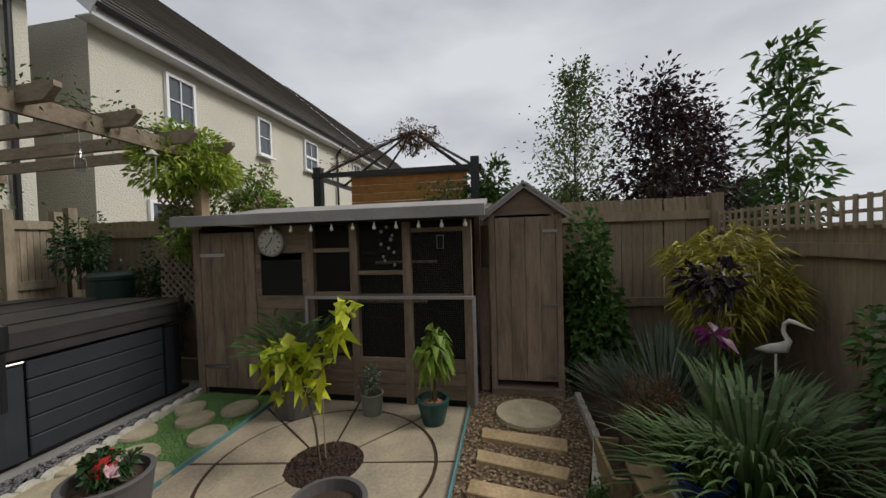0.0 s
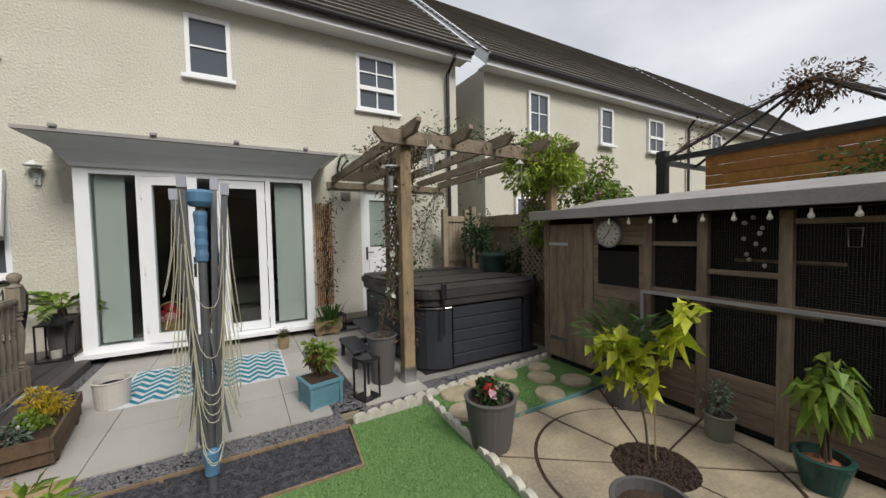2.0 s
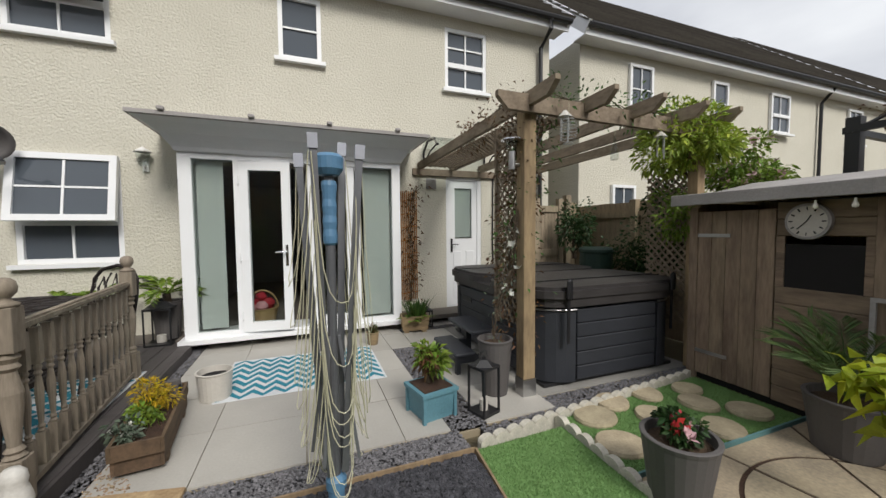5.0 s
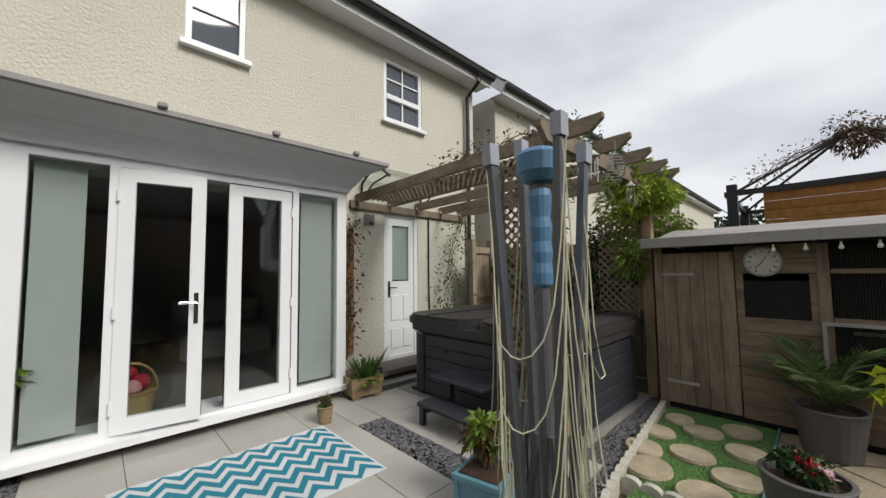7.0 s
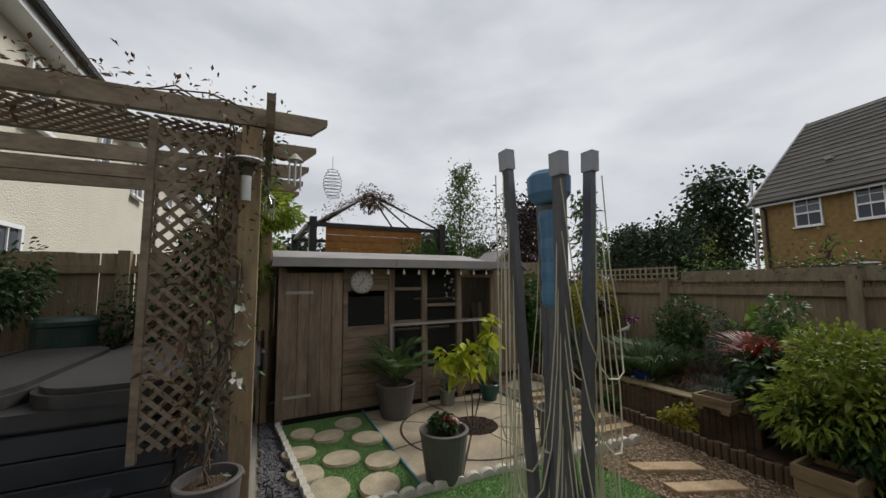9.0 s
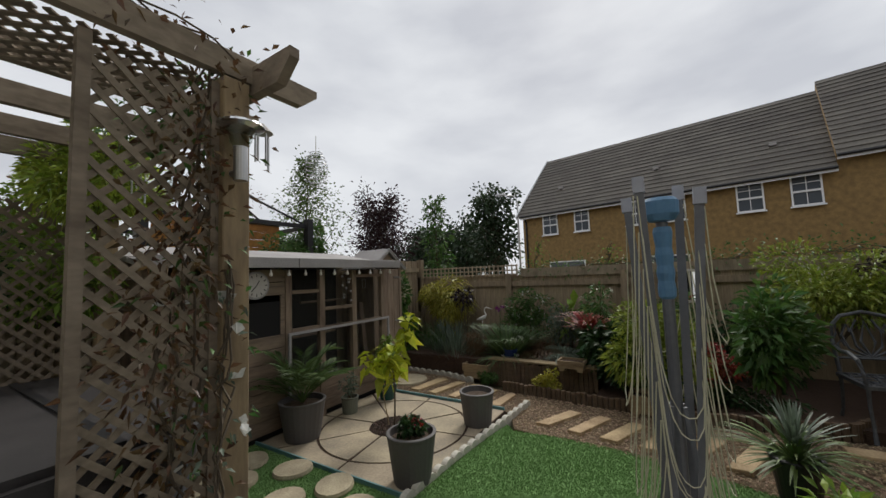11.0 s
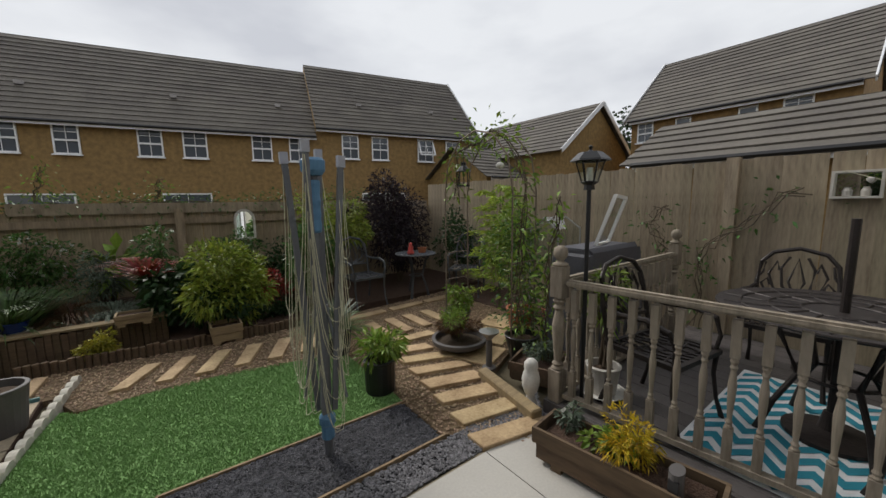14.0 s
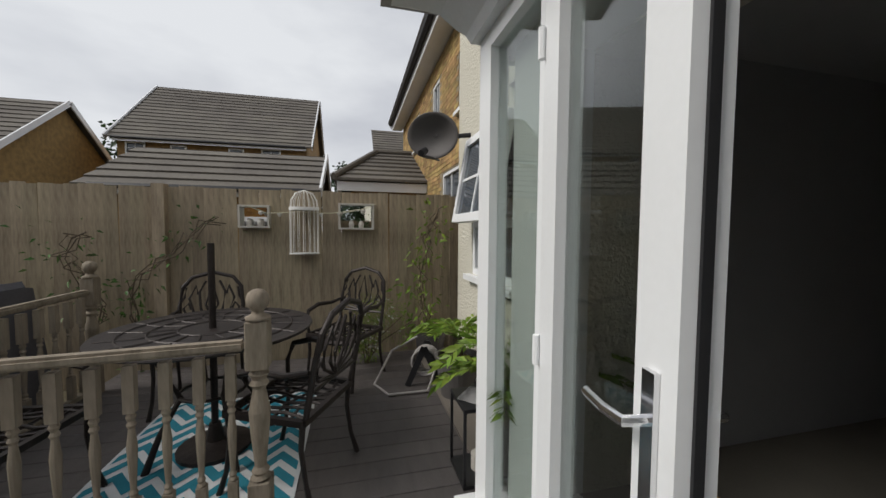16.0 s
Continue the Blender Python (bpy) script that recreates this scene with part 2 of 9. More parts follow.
def strip(bm, u0, u1, w0, w1, z0, z1, place):
    """A tile course as a thin wedge between two lines of a slope; place maps (u, along slope, height over slope)."""
    a = [bm.verts.new(place(u, w, h)) for u, w, h in ((u0, w0, z0), (u1, w0, z0), (u1, w0, z1), (u0, w0, z1), (u0, w1, z0), (u1, w1, z0), (u1, w1, z0 + 0.004), (u0, w1, z0 + 0.004))]
    for f in ((0, 1, 2, 3), (3, 2, 6, 7), (4, 7, 6, 5), (0, 3, 7, 4), (1, 5, 6, 2)):
        bm.faces.new([a[i] for i in f])


def roof_slope(name, parent, o, du, dw, length, run, rise, course=0.32, hip0=0.0, hip1=0.0, label="", mat="roof"):
    """Overlapping tile courses: o is the eave's start, du along the eave, dw level and inward."""
    bm = bmesh.new()
    o, du, dw = Vector(o), Vector(du), Vector(dw)
    slope = math.hypot(run, rise)
    n = max(2, int(slope / course))
    up = Vector((0, 0, 1))

    def place(u, w, h):
        return o + du * u + dw * (w / slope * run) + up * (w / slope * rise) + (up * run / slope - dw * rise / slope) * h

    for i in range(n):
        w0, w1 = slope * i / n, slope * (i + 1) / n
        f = i / n
        strip(bm, hip0 * f, length - hip1 * f, w0, w1 + 0.02, 0.0, 0.045, place)
    return tagged(part(name, bm, M[mat], parent, label), label or "overlapping courses of grey roof tiles", "", "", "stuff")


def window(name, u0, u1, z0, z1, v, style, parent=None, axis="x", face=-1, cat=True, sill=True, open_top=0.0):
    """A white window in the wall plane v along axis; style: columns, rows of bars in upper and lower light."""
    g = new(name)
    g.parent = parent
    d = 0.06

    def bx(bm, a, b, c, e, p, q):
        if axis == "x":
            box(bm, a, b, min(v + face * p, v + face * q), max(v + face * p, v + face * q), c, e)
        else:
            box(bm, min(v + face * p, v + face * q), max(v + face * p, v + face * q), a, b, c, e)
    f = bmesh.new()
    t = 0.055
    for a, b, c, e in ((u0, u1, z0, z0 + t), (u0, u1, z1 - t, z1), (u0, u0 + t, z0 + t, z1 - t), (u1 - t, u1, z0 + t, z1 - t)):
        bx(f, a, b, c, e, -0.07, -0.01)
    cols, rows, split = style
    zs = z0 + (z1 - z0) * split
    if 0 < split < 1:
        bx(f, u0 + t, u1 - t, zs - 0.035, zs + 0.035, -0.07, 0.0)
    part("window_frame", f, M["upvc"], g)
    bars = bmesh.new()
    n = 0
    for i in range(1, cols):
        x = u0 + t + (u1 - u0 - 2 * t) * i / cols
        bx(bars, x - 0.011, x + 0.011, z0 + t, zs - 0.035 if 0 < split < 1 else z1 - t, -0.045, -0.025)
        if 0 < split < 1:
            bx(bars, x - 0.011, x + 0.011, zs + 0.035, z1 - t, -0.045, -0.025)
        n += 1
    for j in range(1, rows):
        lo = zs + 0.035 if 0 < split < 1 else z0 + t
        z = lo + (z1 - t - lo) * j / rows
        bx(bars, u0 + t, u1 - t, z - 0.011, z + 0.011, -0.043, -0.027)
        n += 1
    if n:
        part("glazing_bar", bars, M["upvc"], g)
    else:
        bars.free()
    for lo, hi in (((z0 + t, zs - 0.035), (zs + 0.035, z1 - t)) if 0 < split < 1 else ((z0 + t, z1 - t),)):
        p = bmesh.new()
        bx(p, u0 + t, u1 - t, lo, hi, -0.055, -0.05)
        part("pane", p, M["glass_dark"], g)
    if sill:
        s = bmesh.new()
        bx(s, u0 - 0.05, u1 + 0.05, z0 - 0.05, z0 - 0.001, -0.02, 0.07)
        part("window_sill", s, M["upvc"], g)
    if cat:
        tagged(g, "white framed window, reflected sky put into the grey glass colour", "window", "", "structure")
    return g


def glass(name, tint=(0.02, 0.022, 0.025)):
    m = bpy.data.materials.new(name)
    m.use_nodes = True
    b = m.node_tree.nodes["Principled BSDF"]
    b.inputs["Base Color"].default_value = (*tint, 1)
    b.inputs["Roughness"].default_value = 0.03
    b.inputs["IOR"].default_value = 1.5
    b.inputs["Specular IOR Level"].default_value = 0.6
    return m


def clear_glass(name):
    m = bpy.data.materials.new(name)
    m.use_nodes = True
    nt = m.node_tree
    n, l = nt.nodes, nt.links
    n.remove(n["Principled BSDF"])
    tr, gl, mx, fr = n.new("ShaderNodeBsdfTransparent"), n.new("ShaderNodeBsdfGlossy"), n.new("ShaderNodeMixShader"), n.new("ShaderNodeLayerWeight")
    pw, ml = n.new("ShaderNodeMath"), n.new("ShaderNodeMath")
    pw.operation, ml.operation = "POWER", "MULTIPLY_ADD"
    pw.inputs[1].default_value, ml.inputs[1].default_value, ml.inputs[2].default_value = 3.5, 0.75, 0.045
    fr.inputs["Blend"].default_value = 0.5
    tr.inputs["Color"].default_value = (0.86, 0.89, 0.88, 1)
    gl.inputs["Roughness"].default_value = 0.01
    l.new(fr.outputs["Facing"], pw.inputs[0])
    l.new(pw.outputs[0], ml.inputs[0])
    l.new(ml.outputs[0], mx.inputs["Fac"])
    l.new(tr.outputs["BSDF"], mx.inputs[1])
    l.new(gl.outputs["BSDF"], mx.inputs[2])
    l.new(mx.outputs["Shader"], n["Material Output"].inputs["Surface"])
    return m


# opaque panes: the blue-grey base stands in for reflected sky and nets
M["glass_dark"] = glass("window_glass_sky_tone", (0.075, 0.088, 0.105))
M["glass"] = clear_glass("clear_glass")
M["chrome"] = material("chrome", (0.75, 0.75, 0.76), 0.18, 1.0, vary=0.02, bump=0)
M["steel"] = material("brushed_steel", (0.5, 0.5, 0.5), 0.35, 1.0, vary=0.05, bump=0.05)
M["iron"] = material("dark_cast_iron", (0.035, 0.028, 0.026), 0.5, 0.4, vary=0.25, scale=20, bump=0.2)
M["iron_grey"] = material("weathered_grey_iron", (0.10, 0.105, 0.115), 0.6, 0.3, vary=0.3, scale=20, bump=0.2)
M["inner_wall"] = material("inner_wall", (0.42, 0.41, 0.42), 0.9, vary=0.05, bump=0)
M["blind"] = material("pale_blind", (0.60, 0.615, 0.59), 0.85, vary=0.06, bump=0.1, stretch=(30, 30, 1))
M["room_floor"] = material("room_floor", (0.16, 0.14, 0.12), 0.7, vary=0.1)

# house: eaves, roof, downpipe, side wall
structure("wall_east", new_box(1.15, 1.45, 0.30, 7.6, -0.1, 4.75), M["render_cream"], "cream rendered side wall of the house", "wall")
structure("fascia", new_box(-6.0, 1.62, -0.30, -0.27, 4.66, 4.84), M["fascia"], "white eaves board of the house", "trim")
structure("soffit", new_box(-6.0, 1.55, -0.27, 0.0, 4.66, 4.68), M["fascia"], "white soffit under the house eaves", "trim")
g = bmesh.new()
tube(g, [(-6.0, -0.36, 4.80), (1.62, -0.36, 4.80)], 0.055, 10)
structure("gutter", g, M["black_plastic"], "black half round gutter along the eaves", "gutter")
roof = thing("roof", "grey interlocking concrete tile roof of the rendered house", "roof", kind="structure")
roof_slope("tile_course", roof, (-6.0, -0.40, 4.82), (1, 0, 0), (0, 1, 0), 7.66, 4.3, 3.75)
beam_v = bmesh.new()
beam(beam_v, (1.60, -0.36, 4.78), (1.60, 3.9, 8.55), 0.05, 0.2)
part("bargeboard", beam_v, M["fascia"], roof)
d = bmesh.new()
tube(d, [(1.22, -0.36, 4.76), (1.22, -0.36, 4.62), (1.22, -0.08, 4.42), (1.22, -0.07, 0.1)], 0.036, 10)
structure("downpipe", d, M["black_plastic"], "black downpipe on the corner of the house", "downpipe")
cable = bmesh.new()
tube(cable, [(0.33, -0.02, 2.3), (0.32, -0.02, 1.2), (0.35, -0.02, 0.15), (0.6, -0.03, 0.08)], 0.012, 6)
structure("cable", cable, M["black_plastic"], "black cable down the rendered wall", "cable")
window("window_1", -0.50, 0.22, 3.56, 4.50, 0.0, (2, 2, 0.40))
window("window_2", -2.86, -2.32, 3.66, 4.50, 0.0, (1, 2, 0.0))
window("window_3", -5.55, -4.60, 1.02, 2.24, 0.0, (2, 1, 0.38))
window("window_4", -5.55, -4.62, 3.55, 4.50, 0.0, (2, 1, 0.42))
# opened lights
for nm, z0, z1, tilt in (("casement", 1.48, 2.24, 10), ("casement", 3.92, 4.50, 14)):
    h = thing(nm, "open white top hung window light with glazing bars", "window", (-5.07, -0.012, z1), kind="structure")
    H = z1 - z0
    fb = bmesh.new()
    for a, b, c, e in ((-0.47, 0.47, -H, -H + 0.07), (-0.47, 0.47, -0.07, 0), (-0.47, -0.40, -H + 0.07, -0.07), (0.40, 0.47, -H + 0.07, -0.07)):
        box(fb, a, b, -0.06, 0.0, c, e)
    part("window_frame", fb, M["upvc"], h)
    gb = bmesh.new()
    box(gb, -0.012, 0.012, -0.045, -0.02, -H + 0.07, -0.07)
    box(gb, -0.40, 0.40, -0.043, -0.022, -H / 2 - 0.011, -H / 2 + 0.011)
    part("glazing_bar", gb, M["upvc"], h)
    part("pane", new_box(-0.40, 0.40, -0.034, -0.03, -H + 0.07, -0.07), M["glass_dark"], h)
    h.matrix_world = pose(-5.07, -0.012, z1, -tilt)

# back door
door = thing("door_1", "white half glazed back door with raised panels, shut", "door", kind="structure")
fr = bmesh.new()
for a, b, c, e in ((-0.50, -0.43, 0.12, 2.22), (0.05, 0.12, 0.12, 2.22), (-0.43, 0.05, 2.15, 2.22), (-0.43, 0.05, 0.12, 0.17)):
    box(fr, a, b, 0.01, 0.09, c, e)
part("door_frame", fr, M["upvc"], door)
part("door_leaf", wall_mesh(-0.43, 0.05, 0.17, 2.15, [(-0.34, -0.04, 1.22, 2.03)], 0.03, 0.075), M["upvc"], door)
part("pane", new_box(-0.34, -0.04, 0.050, 0.055, 1.22, 2.03), M["glass"], door)
part("blind", new_box(-0.33, -0.05, 0.06, 0.064, 1.24, 2.02), M["blind"], door)
for x0, x1 in ((-0.37, -0.22), (-0.15, 0.0)):
    for z0, z1 in ((0.27, 0.55), (0.66, 1.02)):
        part("raised_panel", new_box(x0, x1, 0.016, 0.03, z0, z1, 0.008), M["upvc"], door)
hd = bmesh.new()
box(hd, -0.415, -0.385, 0.015, 0.03, 1.0, 1.22)
tube(hd, [(-0.40, 0.012, 1.13), (-0.40, -0.03, 1.13), (-0.30, -0.03, 1.13)], 0.009, 6)
part("door_handle", hd, M["black_plastic"], door)
structure("doorstep", new_box(-0.55, 0.95, -0.05, 0.0, 0.0, 0.115), M["mortar"], "brick footing under the back door", "step")

# entrance hood, wall vent and stone band over the back door
hood = thing("door_hood", "small clear door canopy with black scrolled brackets on the wall", "canopy", (-0.45, 0, 2.45))
for x in (-0.42, 0.62):
    hb = bmesh.new()
    tube(hb, [(x, -0.01, -0.12), (x, -0.03, 0.10), (x, -0.22, 0.22), (x, -0.50, 0.20), (x, -0.66, 0.08)], 0.018, 6)
    tube(hb, [(x, -0.02, -0.12), (x, -0.30, 0.05), (x, -0.62, 0.10)], 0.012, 6)
    part("bracket", hb, M["black_plastic"], hood)
hs = bmesh.new()
pts = [(0.0, 0.16), (-0.2, 0.25), (-0.45, 0.235), (-0.70, 0.09)]
for (ya, za), (yb, zb) in zip(pts, pts[1:]):
    vs = [hs.verts.new(v) for v in ((-0.45, ya, za), (0.65, ya, za), (0.65, yb, zb), (-0.45, yb, zb), (-0.45, ya, za - 0.006), (0.65, ya, za - 0.006), (0.65, yb, zb - 0.006), (-0.45, yb, zb - 0.006))]
    for f in ((0, 1, 2, 3), (7, 6, 5, 4), (0, 4, 5, 1), (2, 6, 7, 3), (0, 3, 7, 4), (1, 5, 6, 2)):
        hs.faces.new([vs[i] for i in f])
part("canopy_sheet", hs, M["glass"], hood)
vent = thing("wall_vent", "square grey louvred vent on the cream wall", "vent", (-0.75, -0.001, 2.08))
vb = bmesh.new()
box(vb, -0.08, 0.08, -0.02, 0.0, -0.08, 0.08)
for k in range(6):
    box(vb, -0.07, 0.07, -0.03, -0.02, -0.065 + k * 0.024, -0.055 + k * 0.024)
part("grille", vb, M["felt"], vent)

# bay with patio doors
BX0, BX1, BY = -3.90, -1.38, -0.53
bay = thing("bay", "white framed glazed bay with patio doors", "bay", kind="structure")
part("bay_sill", new_box(BX0 - 0.05, BX1 + 0.05, BY - 0.09, -0.02, 0.09, 0.14), M["upvc"], bay)
fr = bmesh.new()
ZT = 2.26
for a, b in ((BX0, BX0 + 0.13), (-3.36, -3.30), (-1.98, -1.92), (BX1 - 0.11, BX1)):
    box(fr, a, b, BY, BY + 0.08, 0.14, ZT)
box(fr, BX0 + 0.13, -3.36, BY, BY + 0.08, 0.14, 0.20)
box(fr, -1.92, BX1 - 0.11, BY, BY + 0.08, 0.14, 0.20)
box(fr, -3.30, -1.98, BY, BY + 0.08, 0.14, 0.165)
box(fr, BX0 + 0.13, BX1 - 0.11, BY + 0.001, BY + 0.079, ZT - 0.07, ZT)
part("bay_frame", fr, M["upvc"], bay)
sd = bmesh.new()
for x in (BX0, BX1 - 0.08):
    box(sd, x, x + 0.08, BY + 0.082, 0.0, 0.14, 0.22)
    box(sd, x, x + 0.08, BY + 0.082, 0.0, ZT - 0.08, ZT)
    box(sd, x, x + 0.08, -0.08, 0.0, 0.22, ZT - 0.08)
part("side_frame", sd, M["upvc"], bay)
for a, b in ((BX0 + 0.13, -3.36), (-1.92, BX1 - 0.11)):
    part("pane", new_box(a, b, BY + 0.036, BY + 0.044, 0.20, ZT - 0.07), M["glass"], bay)
for x in (BX0 + 0.036, BX1 - 0.044):
    part("pane", new_box(x, x + 0.008, BY + 0.082, -0.08, 0.22, ZT - 0.08), M["glass"], bay)
part("roller_blind", new_box(BX0 + 0.15, BX0 + 0.42, BY + 0.10, BY + 0.115, 0.22, ZT - 0.08), M["blind"], bay)
part("roller_blind", new_box(-1.86, BX1 - 0.13, BY + 0.10, BY + 0.115, 0.22, ZT - 0.08), M["blind"], bay)


def patio_leaf(name, at, rz, w, sign, stile=0.10, handle=True):
    """A glazed door leaf hinged at its origin, running sign * w along x."""
    g = new(name)
    g.parent = bay
    g.matrix_world = pose(*at, 0, 0, rz)
    h = 2.01
    f = bmesh.new()
    a, b = sorted((0, sign * w))
    box(f, a, b, -0.035, 0.035, 0, 0.11)
    box(f, a, b, -0.035, 0.035, h - 0.10, h)
    box(f, a, a + (0.10 if sign > 0 else stile), -0.035, 0.035, 0.11, h - 0.10)
    box(f, b - 0.10, b, -0.035, 0.035, 0.11, h - 0.10)
    part("leaf_frame", f, M["upvc"], g)
    part("pane", new_box(a + (0.10 if sign > 0 else stile), b - 0.10, -0.004, 0.004, 0.11, h - 0.10), M["glass"], g)
    x = sign * (w - 0.05)
    k = bmesh.new()
    for s in (-1, 1):
        box(k, x - 0.015, x + 0.015, min(s * 0.036, s * 0.046), max(s * 0.036, s * 0.046), 0.78, 1.03)
        tube(k, [(x, s * 0.046, 0.95), (x, s * 0.085, 0.95), (x - sign * 0.05, s * 0.09, 0.948), (x - sign * 0.12, s * 0.085, 0.945)], 0.010, 8)
    if handle:
        part("door_handle", k, M["chrome"], g)
    hg = bmesh.new()
    for z in (0.15, 0.85, 1.75):
        tube(hg, [(0.0, -0.045, z), (0.0, -0.045, z + 0.09)], 0.011, 8)
    part("hinge", hg, M["upvc"], g)
    seal = bmesh.new()
    e = sign * w
    box(seal, min(e, e + sign * 0.006), max(e, e + sign * 0.006), -0.009, 0.009, 0.02, h - 0.02)
    part("lock_strip", seal, M["black_plastic"], g)
    return g


patio_leaf("patio_door", (-3.30, BY + 0.02, 0.17), -9, 0.56, 1)
patio_leaf("patio_door", (-1.99, BY + 0.045, 0.17), 0, 0.565, -1, 0.115, False)
# bay roof: cornice and flat top
rf = bmesh.new()
prof = [(0.0, 2.26), (-0.57, 2.26), (-0.59, 2.30), (-0.63, 2.34), (-0.69, 2.42), (-0.82, 2.50), (-0.90, 2.53), (0.0, 2.53)]


def bay_ring(y, z):
    o = max(0.0, -y - 0.55) * 0.8
    return [(BX0 - o, 0.0, z), (BX0 - o, y, z), (BX1 + o, y, z), (BX1 + o, 0.0, z)]


rings = [[rf.verts.new(p) for p in bay_ring(y, z)] for y, z in prof[1:7]]
for a, b in zip(rings, rings[1:]):
    for k in range(3):
        rf.faces.new((a[k], a[k + 1], b[k + 1], b[k]))
rf.faces.new(rings[0][::-1])
rf.faces.new(rings[-1])
part("cornice", rf, M["fascia"], bay)
part("bay_roof", new_box(BX0 - 0.30, BX1 + 0.30, -0.95, 0.0, 2.532, 2.57), M["felt"], bay)
bk = bmesh.new()
for x in (-3.9, -3.1, -2.3, -1.5):
    box(bk, x - 0.03, x + 0.03, -0.98, -0.92, 2.571, 2.61, 0.008)
part("roof_clip", bk, M["felt"], bay)

# room behind the bay, dim
structure("room_wall", wall_mesh(-5.9, 1.1, 0.0, 2.5, [], 4.4, 4.5), M["inner_wall"], "plain grey wall inside the house", "wall")
structure("room_side", wall_mesh(0.32, 4.39, 0.0, 2.5, [], -4.05, -3.98, axis="y"), M["inner_wall"], "plain grey wall inside the room", "wall")
structure("room_floor", new_box(-5.9, 1.1, BY + 0.10, 4.4, 0.06, 0.12), M["room_floor"], "dim grey carpet inside the room", "floor")
structure("room_ceiling", new_box(-5.9, 1.1, 0.31, 4.4, 2.42, 2.5), M["inner_wall"], "plain ceiling inside the room", "ceiling")
structure("room_partition", wall_mesh(0.32, 4.39, 0.0, 2.5, [], -1.25, -1.18, axis="y"), M["inner_wall"], "plain grey partition inside the room", "wall")
structure("upper_floor", new_box(-5.95, 1.1, 0.31, 7.5, 2.55, 2.65), M["inner_wall"], "floor between the storeys", "floor")
structure("wall_back", new_box(-6.0, 1.45, 7.6, 7.8, -0.1, 4.75), M["render_cream"], "rear rendered wall of the house", "wall")
structure("wall_west", new_box(-6.0, -5.9, 0.30, 7.6, -0.1, 4.75), M["render_cream"], "side rendered wall of the house", "wall")
structure("wall_upper_back", new_box(-5.9, 1.15, 1.6, 1.7, 2.66, 4.7), M["inner_wall"], "plain bedroom wall", "wall")
for y, z, s, m in ((0.71, 2.02, 0.085, "felt"), (0.62, 1.66, 0.06, "blind"), (0.86, 1.74, 0.075, "felt"), (0.83, 1.33, 0.065, "felt")):
    hh = thing("wall_heart", "hanging heart ornament on the inside wall", "ornament", (-3.965, y, z), 0, group="hearts on the room wall")
    hb = bmesh.new()
    out = []
    for k in range(24):
        a = 2 * math.pi * k / 24
        out.append((s * math.sin(a) ** 3, s * (0.81 * math.cos(a) - 0.31 * math.cos(2 * a) - 0.12 * math.cos(3 * a))))
    lo = [hb.verts.new((0.0, u, v)) for u, v in out]
    hi = [hb.verts.new((0.02, u * 0.85, v * 0.85)) for u, v in out]
    for k in range(24):
        j = (k + 1) % 24
        hb.faces.new((lo[k], lo[j], hi[j], hi[k]))
    hb.faces.new(hi)
    part("heart", hb, M[m], hh)
    cb = bmesh.new()
    tube(cb, [(0.004, 0, s * 0.5), (0.004, 0, s * 2.6)], 0.003, 5)
    part("cord", cb, M["felt"], hh)
M["plush_red"] = material("red_plush", (0.42, 0.025, 0.04), 0.95, vary=0.25, bump=0.4)
M["plush_pink"] = material("pink_plush", (0.60, 0.30, 0.32), 0.95, vary=0.25, bump=0.4)
M["wicker"] = material("wicker", (0.45, 0.30, 0.14), 0.8, vary=0.3, bump=0.5)
bas = thing("toy_basket", "wicker basket heaped with red and pink plush cushions", "basket", (-3.16, 0.02, 0.12))
bb = bmesh.new()
lathe(bb, [(0.0, 0.0), (0.15, 0.0), (0.19, 0.20), (0.205, 0.22), (0.19, 0.225), (0.17, 0.20), (0.0, 0.19)], 20)
part("basket_body", bb, M["wicker"], bas)
bb = bmesh.new()
tube(bb, [(0.19 * math.cos(a), 0.02, 0.21 + 0.24 * math.sin(a)) for a in [math.pi * k / 12 for k in range(13)]], 0.012, 8)
part("basket_handle", bb, M["wicker"], bas)
for dx, dy, dz, r, m in ((-0.10, 0.02, 0.27, 0.085, "plush_red"), (0.0, -0.07, 0.25, 0.08, "plush_pink"), (0.07, 0.05, 0.27, 0.085, "plush_red"), (-0.02, 0.06, 0.36, 0.075, "plush_red"), (-0.11, -0.08, 0.23, 0.06, "plush_pink")):
    bb = bmesh.new()
    lathe(bb, [(0, -r), (r * 0.6, -r * 0.75), (r, -r * 0.1), (r * 0.85, r * 0.45), (r * 0.5, r * 0.8), (0, r * 0.86)], 14, (dx, dy, dz))
    part("cushion", bb, M[m], bas)
sofa = thing("sofa", "dim patterned grey sofa inside the room", "sofa", (-1.95, 2.3, 0.12))
part("seat", new_box(-0.6, 0.6, -0.45, 0.45, 0, 0.42, 0.05), M["felt"], sofa)
part("backrest", new_box(-0.6, 0.6, 0.25, 0.47, 0.43, 0.85, 0.05), M["felt"], sofa)

# neighbouring rendered houses
nb = thing("neighbour_house", "long cream rendered house with white windows and dark tiled roof", "house", (0, 0, 0))
NX = 2.14
part("wall", new_box(NX, 24, 0.02, 8.0, -0.1, 4.8), M["render_cream"], nb)
part("eaves_board", new_box(NX - 0.15, 24, -0.28, -0.24, 4.70, 4.90), M["fascia"], nb)
part("soffit", new_box(NX - 0.15, 24, -0.24, 0.02, 4.70, 4.72), M["fascia"], nb)
g = bmesh.new()
tube(g, [(NX - 0.15, -0.34, 4.86), (24, -0.34, 4.86)], 0.055, 8)
part("gutter", g, M["black_plastic"], nb)
